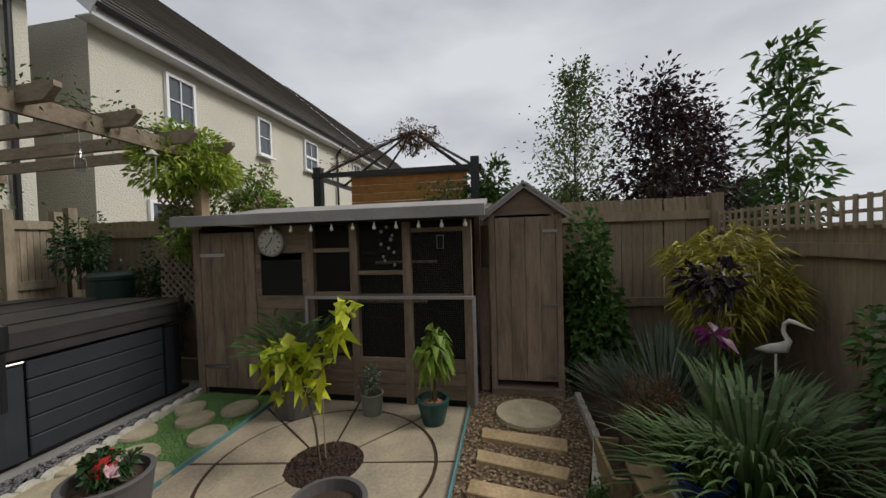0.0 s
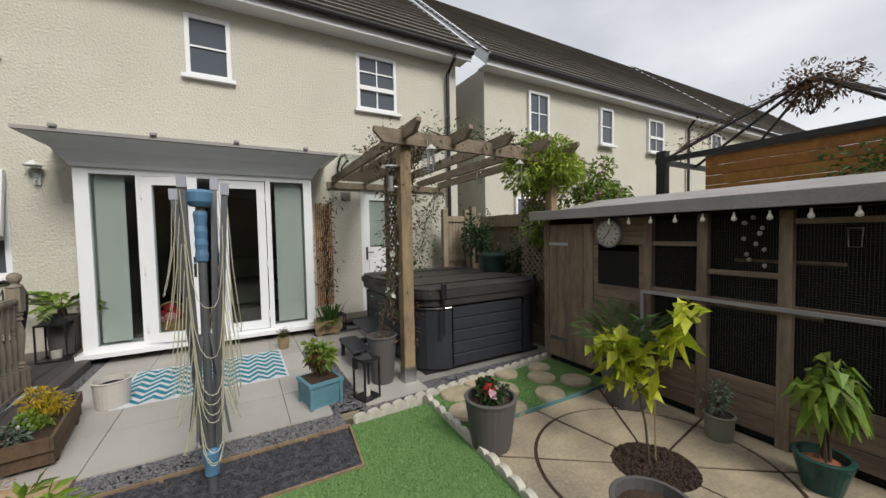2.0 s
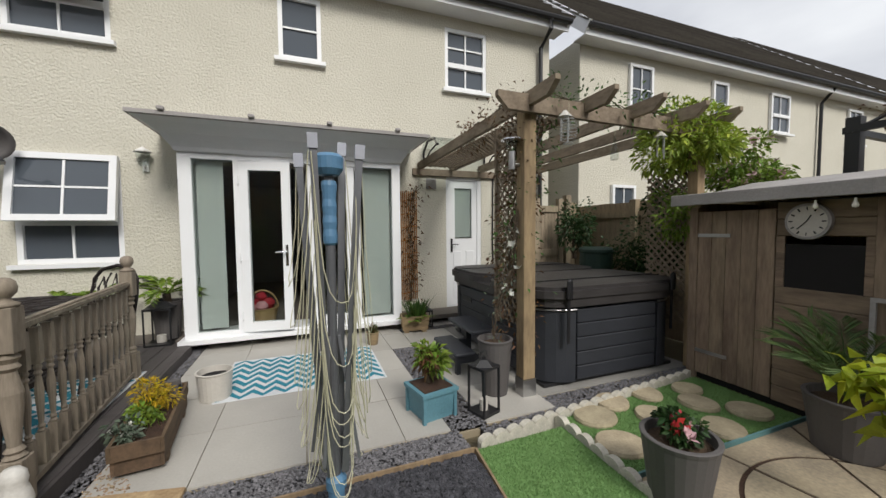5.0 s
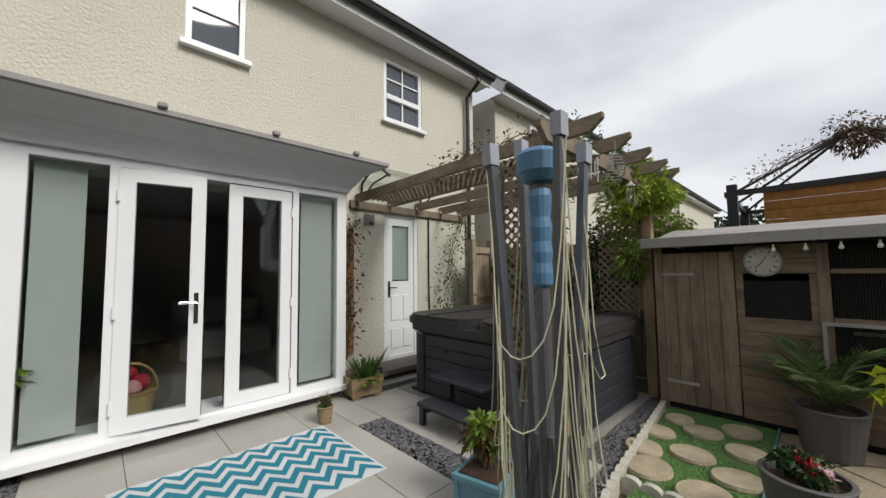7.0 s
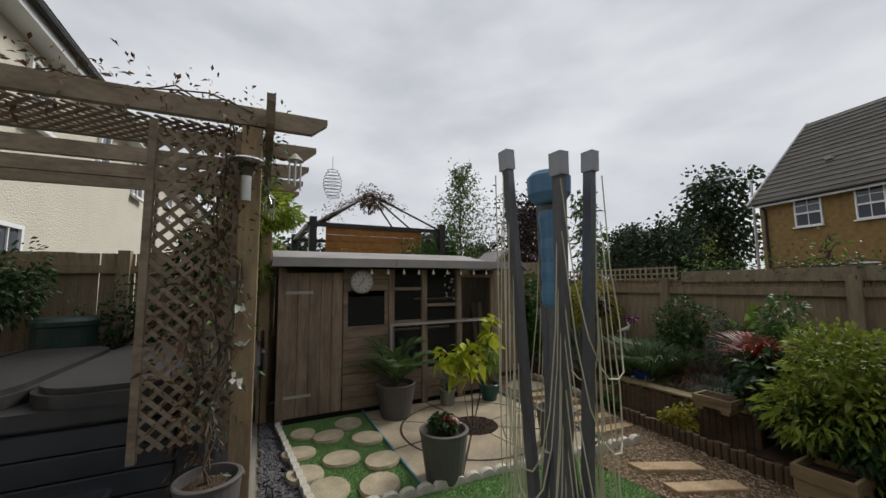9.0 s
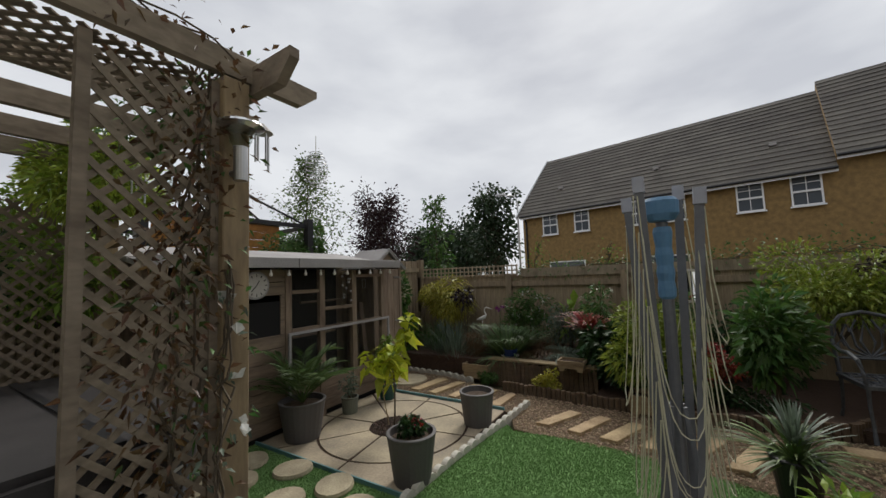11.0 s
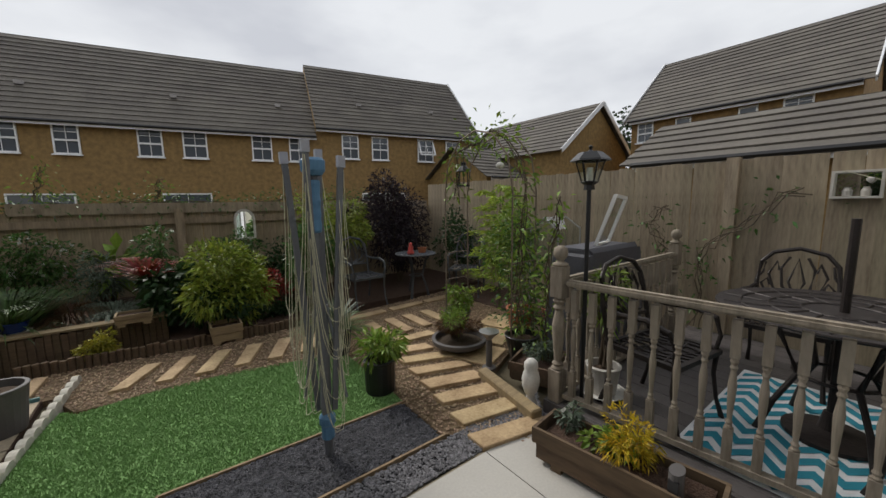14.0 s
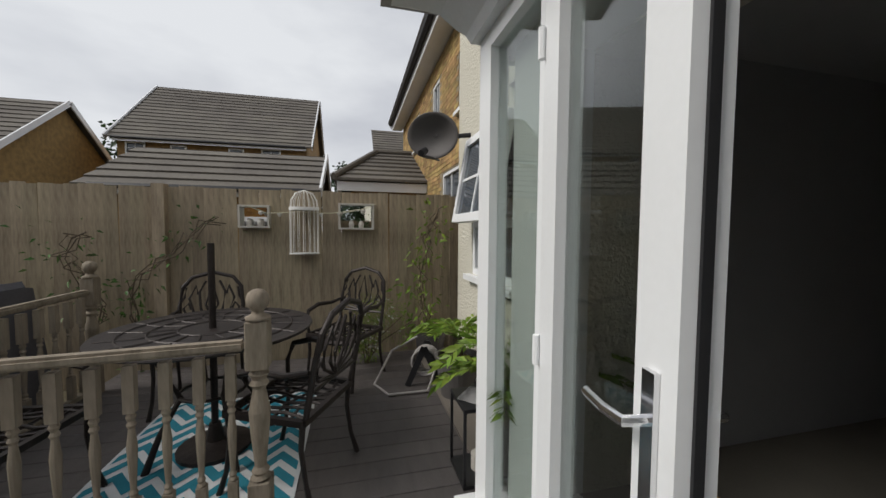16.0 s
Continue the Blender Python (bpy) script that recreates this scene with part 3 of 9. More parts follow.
roof_slope("roof", nb, (NX - 0.18, -0.36, 4.88), (1, 0, 0), (0, 1, 0), 11.2, 4.4, 3.8)
roof_slope("roof", nb, (NX + 10.9, -0.37, 4.93), (1, 0, 0), (0, 1, 0), 14.0, 4.4, 3.8)
bb = bmesh.new()
beam(bb, (NX - 0.14, -0.33, 4.80), (NX - 0.14, 4.0, 8.62), 0.05, 0.22)
part("bargeboard", bb, M["fascia"], nb)
for x0, x1, st in ((3.3, 3.92, (2, 2, 0.0)), (5.7, 6.2, (1, 2, 0.0)), (7.75, 8.5, (2, 1, 0.45)), (11.2, 11.9, (2, 1, 0.45)), (15, 15.7, (2, 1, 0.45))):
    window("window", x0, x1, 3.6, 4.52, -0.06, st, parent=nb, cat=False)
window("window", 2.9, 3.5, 1.1, 2.2, -0.06, (2, 1, 0.45), parent=nb, cat=False)
dp = bmesh.new()
tube(dp, [(9.8, -0.3, 4.8), (9.8, -0.06, 4.5), (9.8, -0.06, 0)], 0.04, 8)
part("downpipe", dp, M["black_plastic"], nb)


# terrace opposite, in buff brick
def brick_house(name, label, at, rz, length, depth, eave, rise, windows, step=None, over=0.3, sides=(), wall="brick_yellow"):
    """A long house: front along local +x at y = 0 facing -y, gable ends."""
    h = thing(name, label, "house", at, rz)
    bm = bmesh.new()
    secs = [(0, step or length, 0.0)] + ([(step, length, 0.42)] if step else [])
    for a, b, dz in secs:
        pts = [(0, 0), (depth, 0), (depth, eave + dz), (depth / 2, eave + rise + dz - 0.1), (0, eave + dz)]
        lo = [bm.verts.new((a, y, z)) for y, z in pts]
        hi = [bm.verts.new((b, y, z)) for y, z in pts]
        bm.faces.new(lo)
        bm.faces.new(hi[::-1])
        for i in range(5):
            j = (i + 1) % 5
            bm.faces.new((lo[i], hi[i], hi[j], lo[j]))
    bmesh.ops.recalc_face_normals(bm, faces=bm.faces)
    part("wall", bm, M[wall], h)
    for a, b, dz in secs:
        k = rise / (depth / 2)
        for side in (0, 1):
            o = (a - (over if a == 0 else 0), -over if side == 0 else depth + over, eave + dz - over * k)
            dw = (0, 1, 0) if side == 0 else (0, -1, 0)
            ln = b - a + (over if a == 0 else 0) + (over if b == length else 0)
            ob = roof_slope("roof", h, o, (1, 0, 0), dw, ln, depth / 2 + over, rise + over * k, course=0.34)
            ob.matrix_parent_inverse = Matrix()
        fb = bmesh.new()
        box(fb, a, b, -over - 0.03, -over, eave + dz - over * k - 0.14, eave + dz - over * k + 0.02)
        part("eaves_board", fb, M["fascia"], h)
        gt = bmesh.new()
        tube(gt, [(a, -over - 0.08, eave + dz - over * k), (b, -over - 0.08, eave + dz - over * k)], 0.06, 6)
        part("gutter", gt, M["black_plastic"], h)
    for x in sides:
        for s in (0, 1):
            bg = bmesh.new()
            y0 = -over if s == 0 else depth + over
            dz = 0.42 if (step and x > step) else 0.0
            beam(bg, (x, y0, eave + dz - over * k), (x, depth / 2, eave + rise + dz), 0.05, 0.2)
            part("bargeboard", bg, M["fascia"], h)
    for u0, u1, z0, z1, st in windows:
        window("window", u0, u1, z0, z1, -0.08, st, parent=h, cat=False)
    return h


W2 = (2, 2, 0.45)
tw = [(u0, u1, (3.52 if u0 < 12.8 else 3.74), (4.72 if u0 < 12.8 else 4.94), W2)
      for u0, u1 in ((1.3, 2.2), (3.15, 3.95), (5.75, 6.6), (7.3, 8.2), (9.95, 10.8), (11.55, 12.4), (14.05, 14.9), (15.6, 16.5), (18.2, 19.15), (19.95, 20.85))]
tw += [(1.6, 3.6, 0.8, 2.0, (2, 1, 0.0)), (6.4, 8.2, 0.8, 2.0, (2, 1, 0.0)), (15.0, 17.4, 0.7, 2.0, (3, 1, 0.0))]
ter = brick_house("brick_terrace", "two storey buff brick terrace with a stepped grey tiled roof", (4.5, -22.8, 0), 168.0, 21.9, 8.4, 5.0, 4.1, tw,
                  step=12.8, sides=(-0.28, 22.18))
for u, w in ((1.9, 1.3), (6.9, 1.3), (11.2, 1.3), (15.3, 1.3), (19.6, 1.3)):
    zz = 5.0 + (0.42 if u > 12.8 else 0) + w * 4.1 / 4.2 + 0.05
    part("roof_vent", new_box(u - 0.12, u + 0.12, w - 0.1, w + 0.1, zz, zz + 0.14), M["felt"], ter)
tl = bmesh.new()
beam(tl, (18.25, -0.05, 4.90), (18.25, -0.45, 4.1), 0.07, 0.05)
beam(tl, (19.10, -0.05, 4.90), (19.10, -0.45, 4.1), 0.07, 0.05)
beam(tl, (18.25, -0.45, 4.1), (19.10, -0.45, 4.1), 0.05, 0.07)
beam(tl, (18.67, -0.05, 4.90), (18.67, -0.45, 4.1), 0.03, 0.03)
part("open_casement", tl, M["upvc"], ter)
dp = bmesh.new()
tube(dp, [(0.25, -0.3, 4.7), (0.25, -0.08, 4.4), (0.25, -0.08, 0)], 0.05, 8)
part("downpipe", dp, M["black_plastic"], ter)

gw = [(2.0, 2.7, 3.2, 4.0, W2)]
gable = brick_house("gabled_brick_house", "buff brick house with its gable end to the garden", (-22.8, -12.0, 0), 270.0, 7.5, 6.2, 3.95, 2.35, [], sides=(-0.28,))
h2w = [(u0, u1, z0, z1, st) for u0, u1, z0, z1, st in ((0.3, 1.0, 4.1, 5.0, W2), (1.9, 2.5, 4.5, 4.95, (1, 1, 0)), (4.1, 4.7, 4.5, 4.95, (1, 1, 0)), (5.4, 6.2, 4.35, 5.0, W2))]
brick_house("distant_brick_house", "buff brick house with white windows and grey tiled roof", (-20.0, -10.4, 0), 90.0, 7.3, 8.0, 5.35, 3.3, h2w, sides=(7.55, -0.28))
brick_house("garage", "low garage with a wide grey tiled roof just over the fence", (-10.4, -5.6, 0), 90.0, 3.6, 3.6, 2.35, 0.95, [], sides=(3.88,))
brick_house("low_roofed_outbuilding", "low building with a grey tiled roof behind the fence corner", (-14.0, -14.2, 0), 180.0, 8.0, 4.6, 2.8, 1.5, [])

# brick house beside the west fence, its bricks laid in courses
nwh = thing("side_brick_house", "buff brick house with white windows beyond the west fence", "house", (0, 0, 0))
NWY = 0.42
part("wall", wall_mesh(-13.3, -6.02, -0.1, 4.62, [(-11.25, -10.7, 3.35, 4.15), (-9.2, -8.65, 3.3, 4.15), (-7.45, -6.75, 3.15, 4.0), (-8.4, -7.0, 0.2, 2.4)], NWY, NWY + 0.25), M["mortar"], nwh)
BR = [(-1, -1), (1, -1), (1, 1), (-1, 1)]


def brick_face(name, parent, u0, u1, z0, z1, y, holes):
    """Courses of joined bricks, proud of the mortar, facing -y."""
    V, F = [], []
    row = 0
    z = z0
    while z + 0.065 < z1:
        u = u0 - (0.1125 if row % 2 else 0)
        while u < u1:
            a, b = max(u, u0), min(u + 0.215, u1)
            if b - a > 0.03 and not any(a < h[1] and b > h[0] and z < h[3] and z + 0.065 > h[2] for h in holes):
                n = len(V)
                V += [(a, y, z), (b, y, z), (b, y, z + 0.065), (a, y, z + 0.065), (a, y - 0.008, z), (b, y - 0.008, z), (b, y - 0.008, z + 0.065), (a, y - 0.008, z + 0.065)]
                F += [(n + 4, n + 5, n + 6, n + 7), (n, n + 1, n + 5, n + 4), (n + 2, n + 3, n + 7, n + 6), (n + 3, n, n + 4, n + 7), (n + 1, n + 2, n + 6, n + 5)]
            u += 0.225
        z += 0.075
        row += 1
    me = bpy.data.meshes.new(name)
    me.from_pydata(V, [], F)
    me.materials.append(M["brick_geo"])
    ob = new(name, me)
    ob.parent = parent
    return tagged(ob, "buff bricks in level courses", "", "", "stuff")


M["brick_geo"] = material("buff_brick_single", (0.42, 0.29, 0.12), 0.9, vary=0.3, scale=8, fine=60, bump=0.4, dark=(0.22, 0.14, 0.06), island=0.3)
brick_face("bricks", nwh, -13.3, -6.02, 1.3, 4.5, NWY, [(-11.25, -10.7, 3.3, 4.15), (-9.2, -8.65, 3.25, 4.15), (-7.45, -6.75, 3.1, 4.0), (-8.4, -7.0, 0.2, 2.4)])
# near-black backing wall: the shade of unlit rooms is in its colour
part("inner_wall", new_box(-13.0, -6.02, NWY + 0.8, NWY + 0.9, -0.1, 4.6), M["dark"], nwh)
part("side_wall", new_box(-13.3, -13.05, NWY + 0.26, 8.0, -0.1, 4.62), M["brick_yellow"], nwh)
for u in ((-11.25, -10.7, 3.35, 4.15, (2, 1, 0.0)), (-9.2, -8.65, 3.3, 4.15, (2, 1, 0.0)), (-7.45, -6.75, 3.15, 4.0, W2), (-8.4, -7.0, 0.2, 2.4, (3, 1, 0.0))):
    window("window", *u[:4], NWY, u[4], parent=nwh, cat=False)
part("eaves_board", new_box(-13.6, -6.02, NWY - 0.30, NWY - 0.26, 4.50, 4.70), M["fascia"], nwh)
part("soffit", new_box(-13.6, -6.02, NWY - 0.26, NWY, 4.50, 4.52), M["fascia"], nwh)
g = bmesh.new()
tube(g, [(-13.6, NWY - 0.36, 4.68), (-6.0, NWY - 0.36, 4.68)], 0.06, 8)
part("gutter", g, M["black_plastic"], nwh)
roof_slope("roof", nwh, (-13.7, NWY - 0.4, 4.70), (1, 0, 0), (0, 1, 0), 7.68, 4.3, 3.4)
bgb = bmesh.new()
beam(bgb, (-13.68, NWY - 0.36, 4.62), (-13.68, NWY + 3.9, 8.05), 0.05, 0.2)
part("bargeboard", bgb, M["fascia"], nwh)
# lean-to roof with hips
hip = thing("hipped_porch", "hipped grey tiled roof on a low brick extension", "house", (0, 0, 0))
part("wall", new_box(-13.3, -9.95, -1.12, NWY - 0.01, 0, 2.25), M["brick_yellow"], hip)
eb = bmesh.new()
box(eb, -9.72, -9.68, -1.38, NWY - 0.01, 2.20, 2.38)
box(eb, -13.6, -9.72, -1.38, -1.34, 2.20, 2.38)
part("eaves_board", eb, M["fascia"], hip)
hr = bmesh.new()
NC = 7


def hip_ring(f, h):
    """Eave to ridge: corners of the roof at share f of the slope."""
    x1, x0, y0, z = -9.62 - 1.98 * f, -13.6 + 1.9 * f, -1.44 + 0.94 * f, 2.40 + 0.95 * f + h
    return [(x1, NWY - 0.012, z), (x1, y0, z), (x0, y0, z), (x0, NWY - 0.012, z)]


for i in range(NC):
    lo = [hr.verts.new(p) for p in hip_ring(i / NC, 0.05)]
    un = [hr.verts.new(p) for p in hip_ring(i / NC, 0.0)]
    hi = [hr.verts.new(p) for p in hip_ring((i + 1) / NC, 0.012)]
    for k in range(3):
        hr.faces.new((lo[k + 1], lo[k], hi[k], hi[k + 1]))
        hr.faces.new((un[k + 1], un[k], lo[k], lo[k + 1]))
part("roof", hr, M["roof"], hip)
rt = bmesh.new()
tube(rt, [(-9.62, -1.44, 2.46), (-11.6, -0.5, 3.40)], 0.07, 8)
tube(rt, [(-11.6, -0.5, 3.40), (-11.6, NWY - 0.02, 3.40)], 0.07, 8)
part("ridge_tiles", rt, M["roof"], hip)
far = thing("far_roofed_house", "distant house with a plain grey roof", "house", (0, 0, 0))
part("wall", new_box(-30, -24.3, 0.3, 6, 0, 5.8), M["brick_yellow"], far)
roof_slope("roof", far, (-24.0, 0.15, 5.8), (0, 1, 0), (-1, 0, 0), 6.0, 3.0, 2.3)

# white shed roof and street lamp in the distance
ws = thing("white_roofed_building", "long low building with a pale grey roof beyond the fence", "building", (24, -15, 0), -30)
part("wall", new_box(-8, 8, -3, 3, 0, 2.4), M["concrete"], ws)
wr = bmesh.new()
beam(wr, (-8.2, -1.7, 2.9), (8.2, -1.7, 2.9), 3.9, 0.1)
part("roof", wr, M["fascia"], ws)
sl = thing("street_lamp", "tall grey street lamp behind the terrace", "lamp post", (5.4, -24.5, 0), 0)
sb = bmesh.new()
tube(sb, [(0, 0, 0), (0, 0, 6.2), (0.15, 0, 6.5), (0.9, 0, 6.7)], [0.08, 0.05, 0.04, 0.03], 8)
part("pole", sb, M["steel"], sl)
part("lamp_head", new_box(0.8, 1.5, -0.12, 0.12, 6.66, 6.78, 0.03), M["steel"], sl)


# fences
def board_fence(name, label, p, q, z0, z1, mat, face, width=0.098, jitter=0.012, rails=(), posts=(), seed=3):
    """Upright feather edge boards from p to q; face: the side (left of p to q is +1) that shows the boards."""
    rnd = random.Random(seed)
    st = new(name)
    tagged(st, label, "fence", "", "structure")
    p, q = Vector((*p, 0)), Vector((*q, 0))
    d = (q - p).normalized()
    nrm = Vector((-d.y, d.x, 0)) * face
    n = int((q - p).length / width)
    meshes = []
    for k in range(6):
        bm = bmesh.new()
        w = width * 0.535
        dz = rnd.uniform(-jitter, jitter)
        vs = [bm.verts.new(v) for v in ((-w, 0, 0), (w, 0, 0), (w, 0.016, 0), (-w, 0.007, 0), (-w, 0, z1 - z0 + dz), (w, 0, z1 - z0 + dz), (w, 0.016, z1 - z0 + dz), (-w, 0.007, z1 - z0 + dz))]
        for f in ((3, 2, 1, 0), (4, 5, 6, 7), (0, 1, 5, 4), (1, 2, 6, 5), (2, 3, 7, 6), (3, 0, 4, 7)):
            bm.faces.new([vs[i] for i in f])
        me = bpy.data.meshes.new("board")
        bm.to_mesh(me)
        bm.free()
        me.materials.append(M[mat])
        meshes.append(me)
    ang = math.degrees(math.atan2(d.y, d.x)) + (0 if face > 0 else 180)
    for i in range(n):
        c = p + d * (i + 0.5) * ((q - p).length / n) + nrm * rnd.uniform(0, 0.004)
        ob = new("board", meshes[rnd.randrange(6)])
        ob.parent = st
        ob.matrix_world = pose(c.x, c.y, z0, 0, rnd.uniform(-0.5, 0.5), ang)
    for z in rails:
        bm = bmesh.new()
        c = nrm * (0.035 if rails else 0)
        beam(bm, p + c + Vector((0, 0, z)), q + c + Vector((0, 0, z)), 0.04, 0.085)
        part("rail", bm, M[mat], st)
    for s in posts:
        bm = bmesh.new()
        c = p + d * s + nrm * 0.05
        box(bm, c.x - 0.05, c.x + 0.05, c.y - 0.05, c.y + 0.05, z0 - 0.05, z1 + 0.02)
        part("post", bm, M[mat], st)
    return st


board_fence("fence_west", "tall weathered closeboard fence beside the deck", (-6.28, 0.28), (-6.28, -8.0), -0.05, 1.82, "fence_pale", 1, posts=(3.1,), seed=1)
board_fence("fence_south", "brown closeboard fence behind the flower bed", (-6.28, -8.0), (1.78, -8.0), -0.05, 1.40, "fence", 1, rails=(1.25,), posts=(2.1, 4.3, 6.1, 8.0), seed=2)
board_fence("fence_east", "brown closeboard fence behind the sheds, with a top rail", (1.74, -8.0), (1.74, -0.2), -0.05, 1.74, "fence", 1, rails=(1.56, 0.7), posts=(0.05, 1.55, 3.3, 5.0, 6.4, 7.75), seed=4)
# trellis and cap board along the top of the south fence
tt = thing("trellis_topper", "square wooden trellis on top of the fence", "trellis", (0, -8.0, 1.38))
tb = bmesh.new()
for z in (0.02, 0.09, 0.17):
    box(tb, -0.35, 1.65, 0.03, 0.045, z, z + 0.022)
for i in range(24):
    x = -0.33 + i * 0.085
    box(tb, x - 0.011, x + 0.011, 0.045, 0.058, 0.0, 0.2)
part("slat", tb, M["fence_pale"], tt)
gr = thing("gravel_board", "weathered board along the top of the fence", "board", (0, -8.0, 0))
part("board", new_box(-6.2, -0.40, 0.02, 0.045, 1.36, 1.50), M["fence_pale"], gr)
# side gate
gt = thing("garden_gate", "closed timber boarded side gate between the house and the fence", "gate", (0.90, -0.42, 0.08))
for x in (0, 0.46):
    part("gate_post", new_box(x - 0.045, x + 0.045, -0.045, 0.045, 0, 1.78), M["fence_pale"], gt)
for i in range(6):
    part("board", new_box(0.05 + i * 0.0615, 0.05 + (i + 0.93) * 0.0615, 0.0, 0.018, 0.06, 1.62), M["fence_pale"], gt)
for z in (0.12, 0.85, 1.56):
    part("gate_rail", new_box(0.046, 0.414, -0.03, -0.001, z, z + 0.10), M["fence_pale"], gt)
part("gate_post", new_box(0.56, 0.66, -0.05, 0.05, 0, 1.84), M["fence_pale"], gt)
board_fence("fence_corner", "short run of brown closeboard fence beside the gate", (1.72, -0.42), (1.56, -0.42), -0.05, 1.80, "fence", 1, seed=6)


# ---- ground surfaces ----
def slab_part(parent, name, pts, z0, z1, mat, bevel=0.004):
    bm = bmesh.new()
    plate(bm, pts, z0, z1)
    return part(name, bm, M[mat], parent)


patio = thing("patio", "pale grey porcelain slab patio", "paving", kind="structure")
structure("patio_bed", new_box(-3.80, 0.85, -3.16, -0.001, -0.10, -0.012), M["mortar"], "mortar bed under the patio slabs", "ground")
xs = [-3.72, -3.22, -2.62, -2.02, -1.70]
ys = [-3.12, -2.52, -1.92, -1.32, -0.72, -0.02]
for i in range(4):
    for j in range(5):
        y0, y1 = ys[j] + 0.003, ys[j + 1] - 0.003
        slab_part(patio, "slab", [(xs[i] + 0.003, y0), (xs[i + 1] - 0.003, y0), (xs[i + 1] - 0.003, y1), (xs[i] + 0.003, y1)], -0.04, 0.0, "slab")
for x0, x1, y0, y1 in ((-1.70, -1.43, -0.72, -0.02), (-1.70, -1.43, -1.32, -0.72), (-1.43, -0.83, -3.12, -2.52), (-1.43, -0.83, -2.52, -1.92), (-1.43, -0.83, -1.92, -1.32), (-1.43, -0.83, -1.32, -0.72),
                       (-1.43, -0.83, -0.56, -0.02), (-0.83, -0.23, -0.56, -0.02), (-0.23, 0.37, -0.56, -0.02), (0.37, 0.9, -0.56, -0.02)):
    slab_part(patio, "slab", [(x0 + 0.003, y0 + 0.003), (x1 - 0.003, y0 + 0.003), (x1 - 0.003, y1 - 0.003), (x0 + 0.003, y1 - 0.003)], -0.04, 0.0, "slab")
structure("tub_base", new_box(-0.83, 0.95, -2.92, -0.72, -0.08, 0.0), M["concrete"], "concrete base under the hot tub", "ground")


def pebbles(name, label, pts, n, size, mats, z=0.0, seed=1, flat=0.55, bed="soil"):
    """Loose stones scattered inside the outline pts, as one object, over a bed."""
    rnd = np.random.RandomState(seed)
    P = np.array(pts)
    lo, hi = P.min(0), P.max(0)
    out = []
    while len(out) < n:
        c = rnd.uniform(lo, hi, (n, 2))
        inside = np.zeros(len(c), bool)
        j = len(P) - 1
        for i in range(len(P)):
            a, b = P[i], P[j]
            cond = ((a[1] > c[:, 1]) != (b[1] > c[:, 1])) & (c[:, 0] < (b[0] - a[0]) * (c[:, 1] - a[1]) / (b[1] - a[1] + 1e-12) + a[0])
            inside ^= cond
            j = i
        out += list(c[inside])
    C = np.array(out[:n])
    base = np.array([(1, 0, 0), (-0.5, 0.87, 0), (-0.5, -0.87, 0), (0, 0, 1), (0.3, 0.5, 0.6), (0.3, -0.6, 0.6)])
    tri = np.array([(0, 4, 5), (3, 5, 4), (0, 1, 4), (1, 3, 4), (0, 5, 2), (2, 5, 3), (1, 2, 3)])
    s = size * rnd.uniform(0.5, 1.3, (n, 1, 3))
    v = base[None] * s * np.array([1, 1, flat])
    a = rnd.uniform(0, 6.28, n)
    ca, sa = np.cos(a)[:, None], np.sin(a)[:, None]
    x = v[:, :, 0] * ca - v[:, :, 1] * sa + C[:, None, 0]
    y = v[:, :, 0] * sa + v[:, :, 1] * ca + C[:, None, 1]
    zz = v[:, :, 2] + z - size * 0.15
    V = np.stack([x, y, zz], -1).reshape(-1, 3)
    F = (tri[None] + (np.arange(n) * 6)[:, None, None]).reshape(-1, 3)
    me = bpy.data.meshes.new(name)
    me.from_pydata(V.tolist(), [], F.tolist())
    me.materials.append(M[mats])
    ob = new(name, me)
    tagged(ob, label, "gravel", "", "stuff")
    bm = bmesh.new()
    plate(bm, pts, -0.09, z - 0.012)
    structure(name + "_bed", bm, M[bed], "packed bed under the " + label.split()[-1], "ground")
    return ob


M["slate_bed"] = material("slate_bed", (0.05, 0.05, 0.058), 0.9, vary=0.4, scale=30, fine=150, bump=1.0, depth=0.02)
M["gravel_bed"] = material("gravel_bed", (0.22, 0.15, 0.085), 0.9, vary=0.4, scale=30, fine=120, bump=1.0, depth=0.02)
M["grey_chip"] = material("grey_chips", (0.17, 0.165, 0.175), 0.8, vary=0.3, scale=30, fine=150, bump=0.6, island=0.5)
pebbles("slate_chippings", "dark blue slate chippings in the airer bed", [(-3.10, -3.40), (-1.67, -3.40), (-1.69, -3.88), (-3.10, -3.86)], 9000, 0.013, "slate", seed=3, bed="slate_bed")
pebbles("grey_chippings", "grey slate chippings along the patio edge", [(-4.0, -3.36), (-1.66, -3.36), (-1.66, -3.14), (-3.8, -3.14)], 4500, 0.013, "grey_chip", seed=4, bed="slate_bed")
pebbles("strip_chippings", "grey slate chippings between the patio slabs", [(-1.70, -3.14), (-1.43, -3.14), (-1.43, -1.33), (-1.70, -1.33)], 2600, 0.013, "grey_chip", seed=5, bed="slate_bed")
pebbles("door_strip_chippings", "grey slate chippings before the back door", [(-1.43, -0.72), (0.9, -0.72), (0.9, -0.565), (-1.43, -0.565)], 1500, 0.012, "grey_chip", seed=6, bed="slate_bed")
pebbles("tub_strip_chippings", "grey slate chippings beside the hot tub base", [(-1.5, -3.30), (0.85, -3.06), (0.85, -2.93), (-0.84, -2.95), (-0.84, -3.13), (-1.5, -3.15)], 2600, 0.013, "grey_chip", seed=7, bed="slate_bed")
pebbles("bay_chippings", "grey slate chippings between the patio and the deck", [(-3.86, -3.14), (-3.725, -3.14), (-3.725, -0.05), (-3.86, -0.05)], 2200, 0.013, "grey_chip", seed=8, bed="slate_bed")
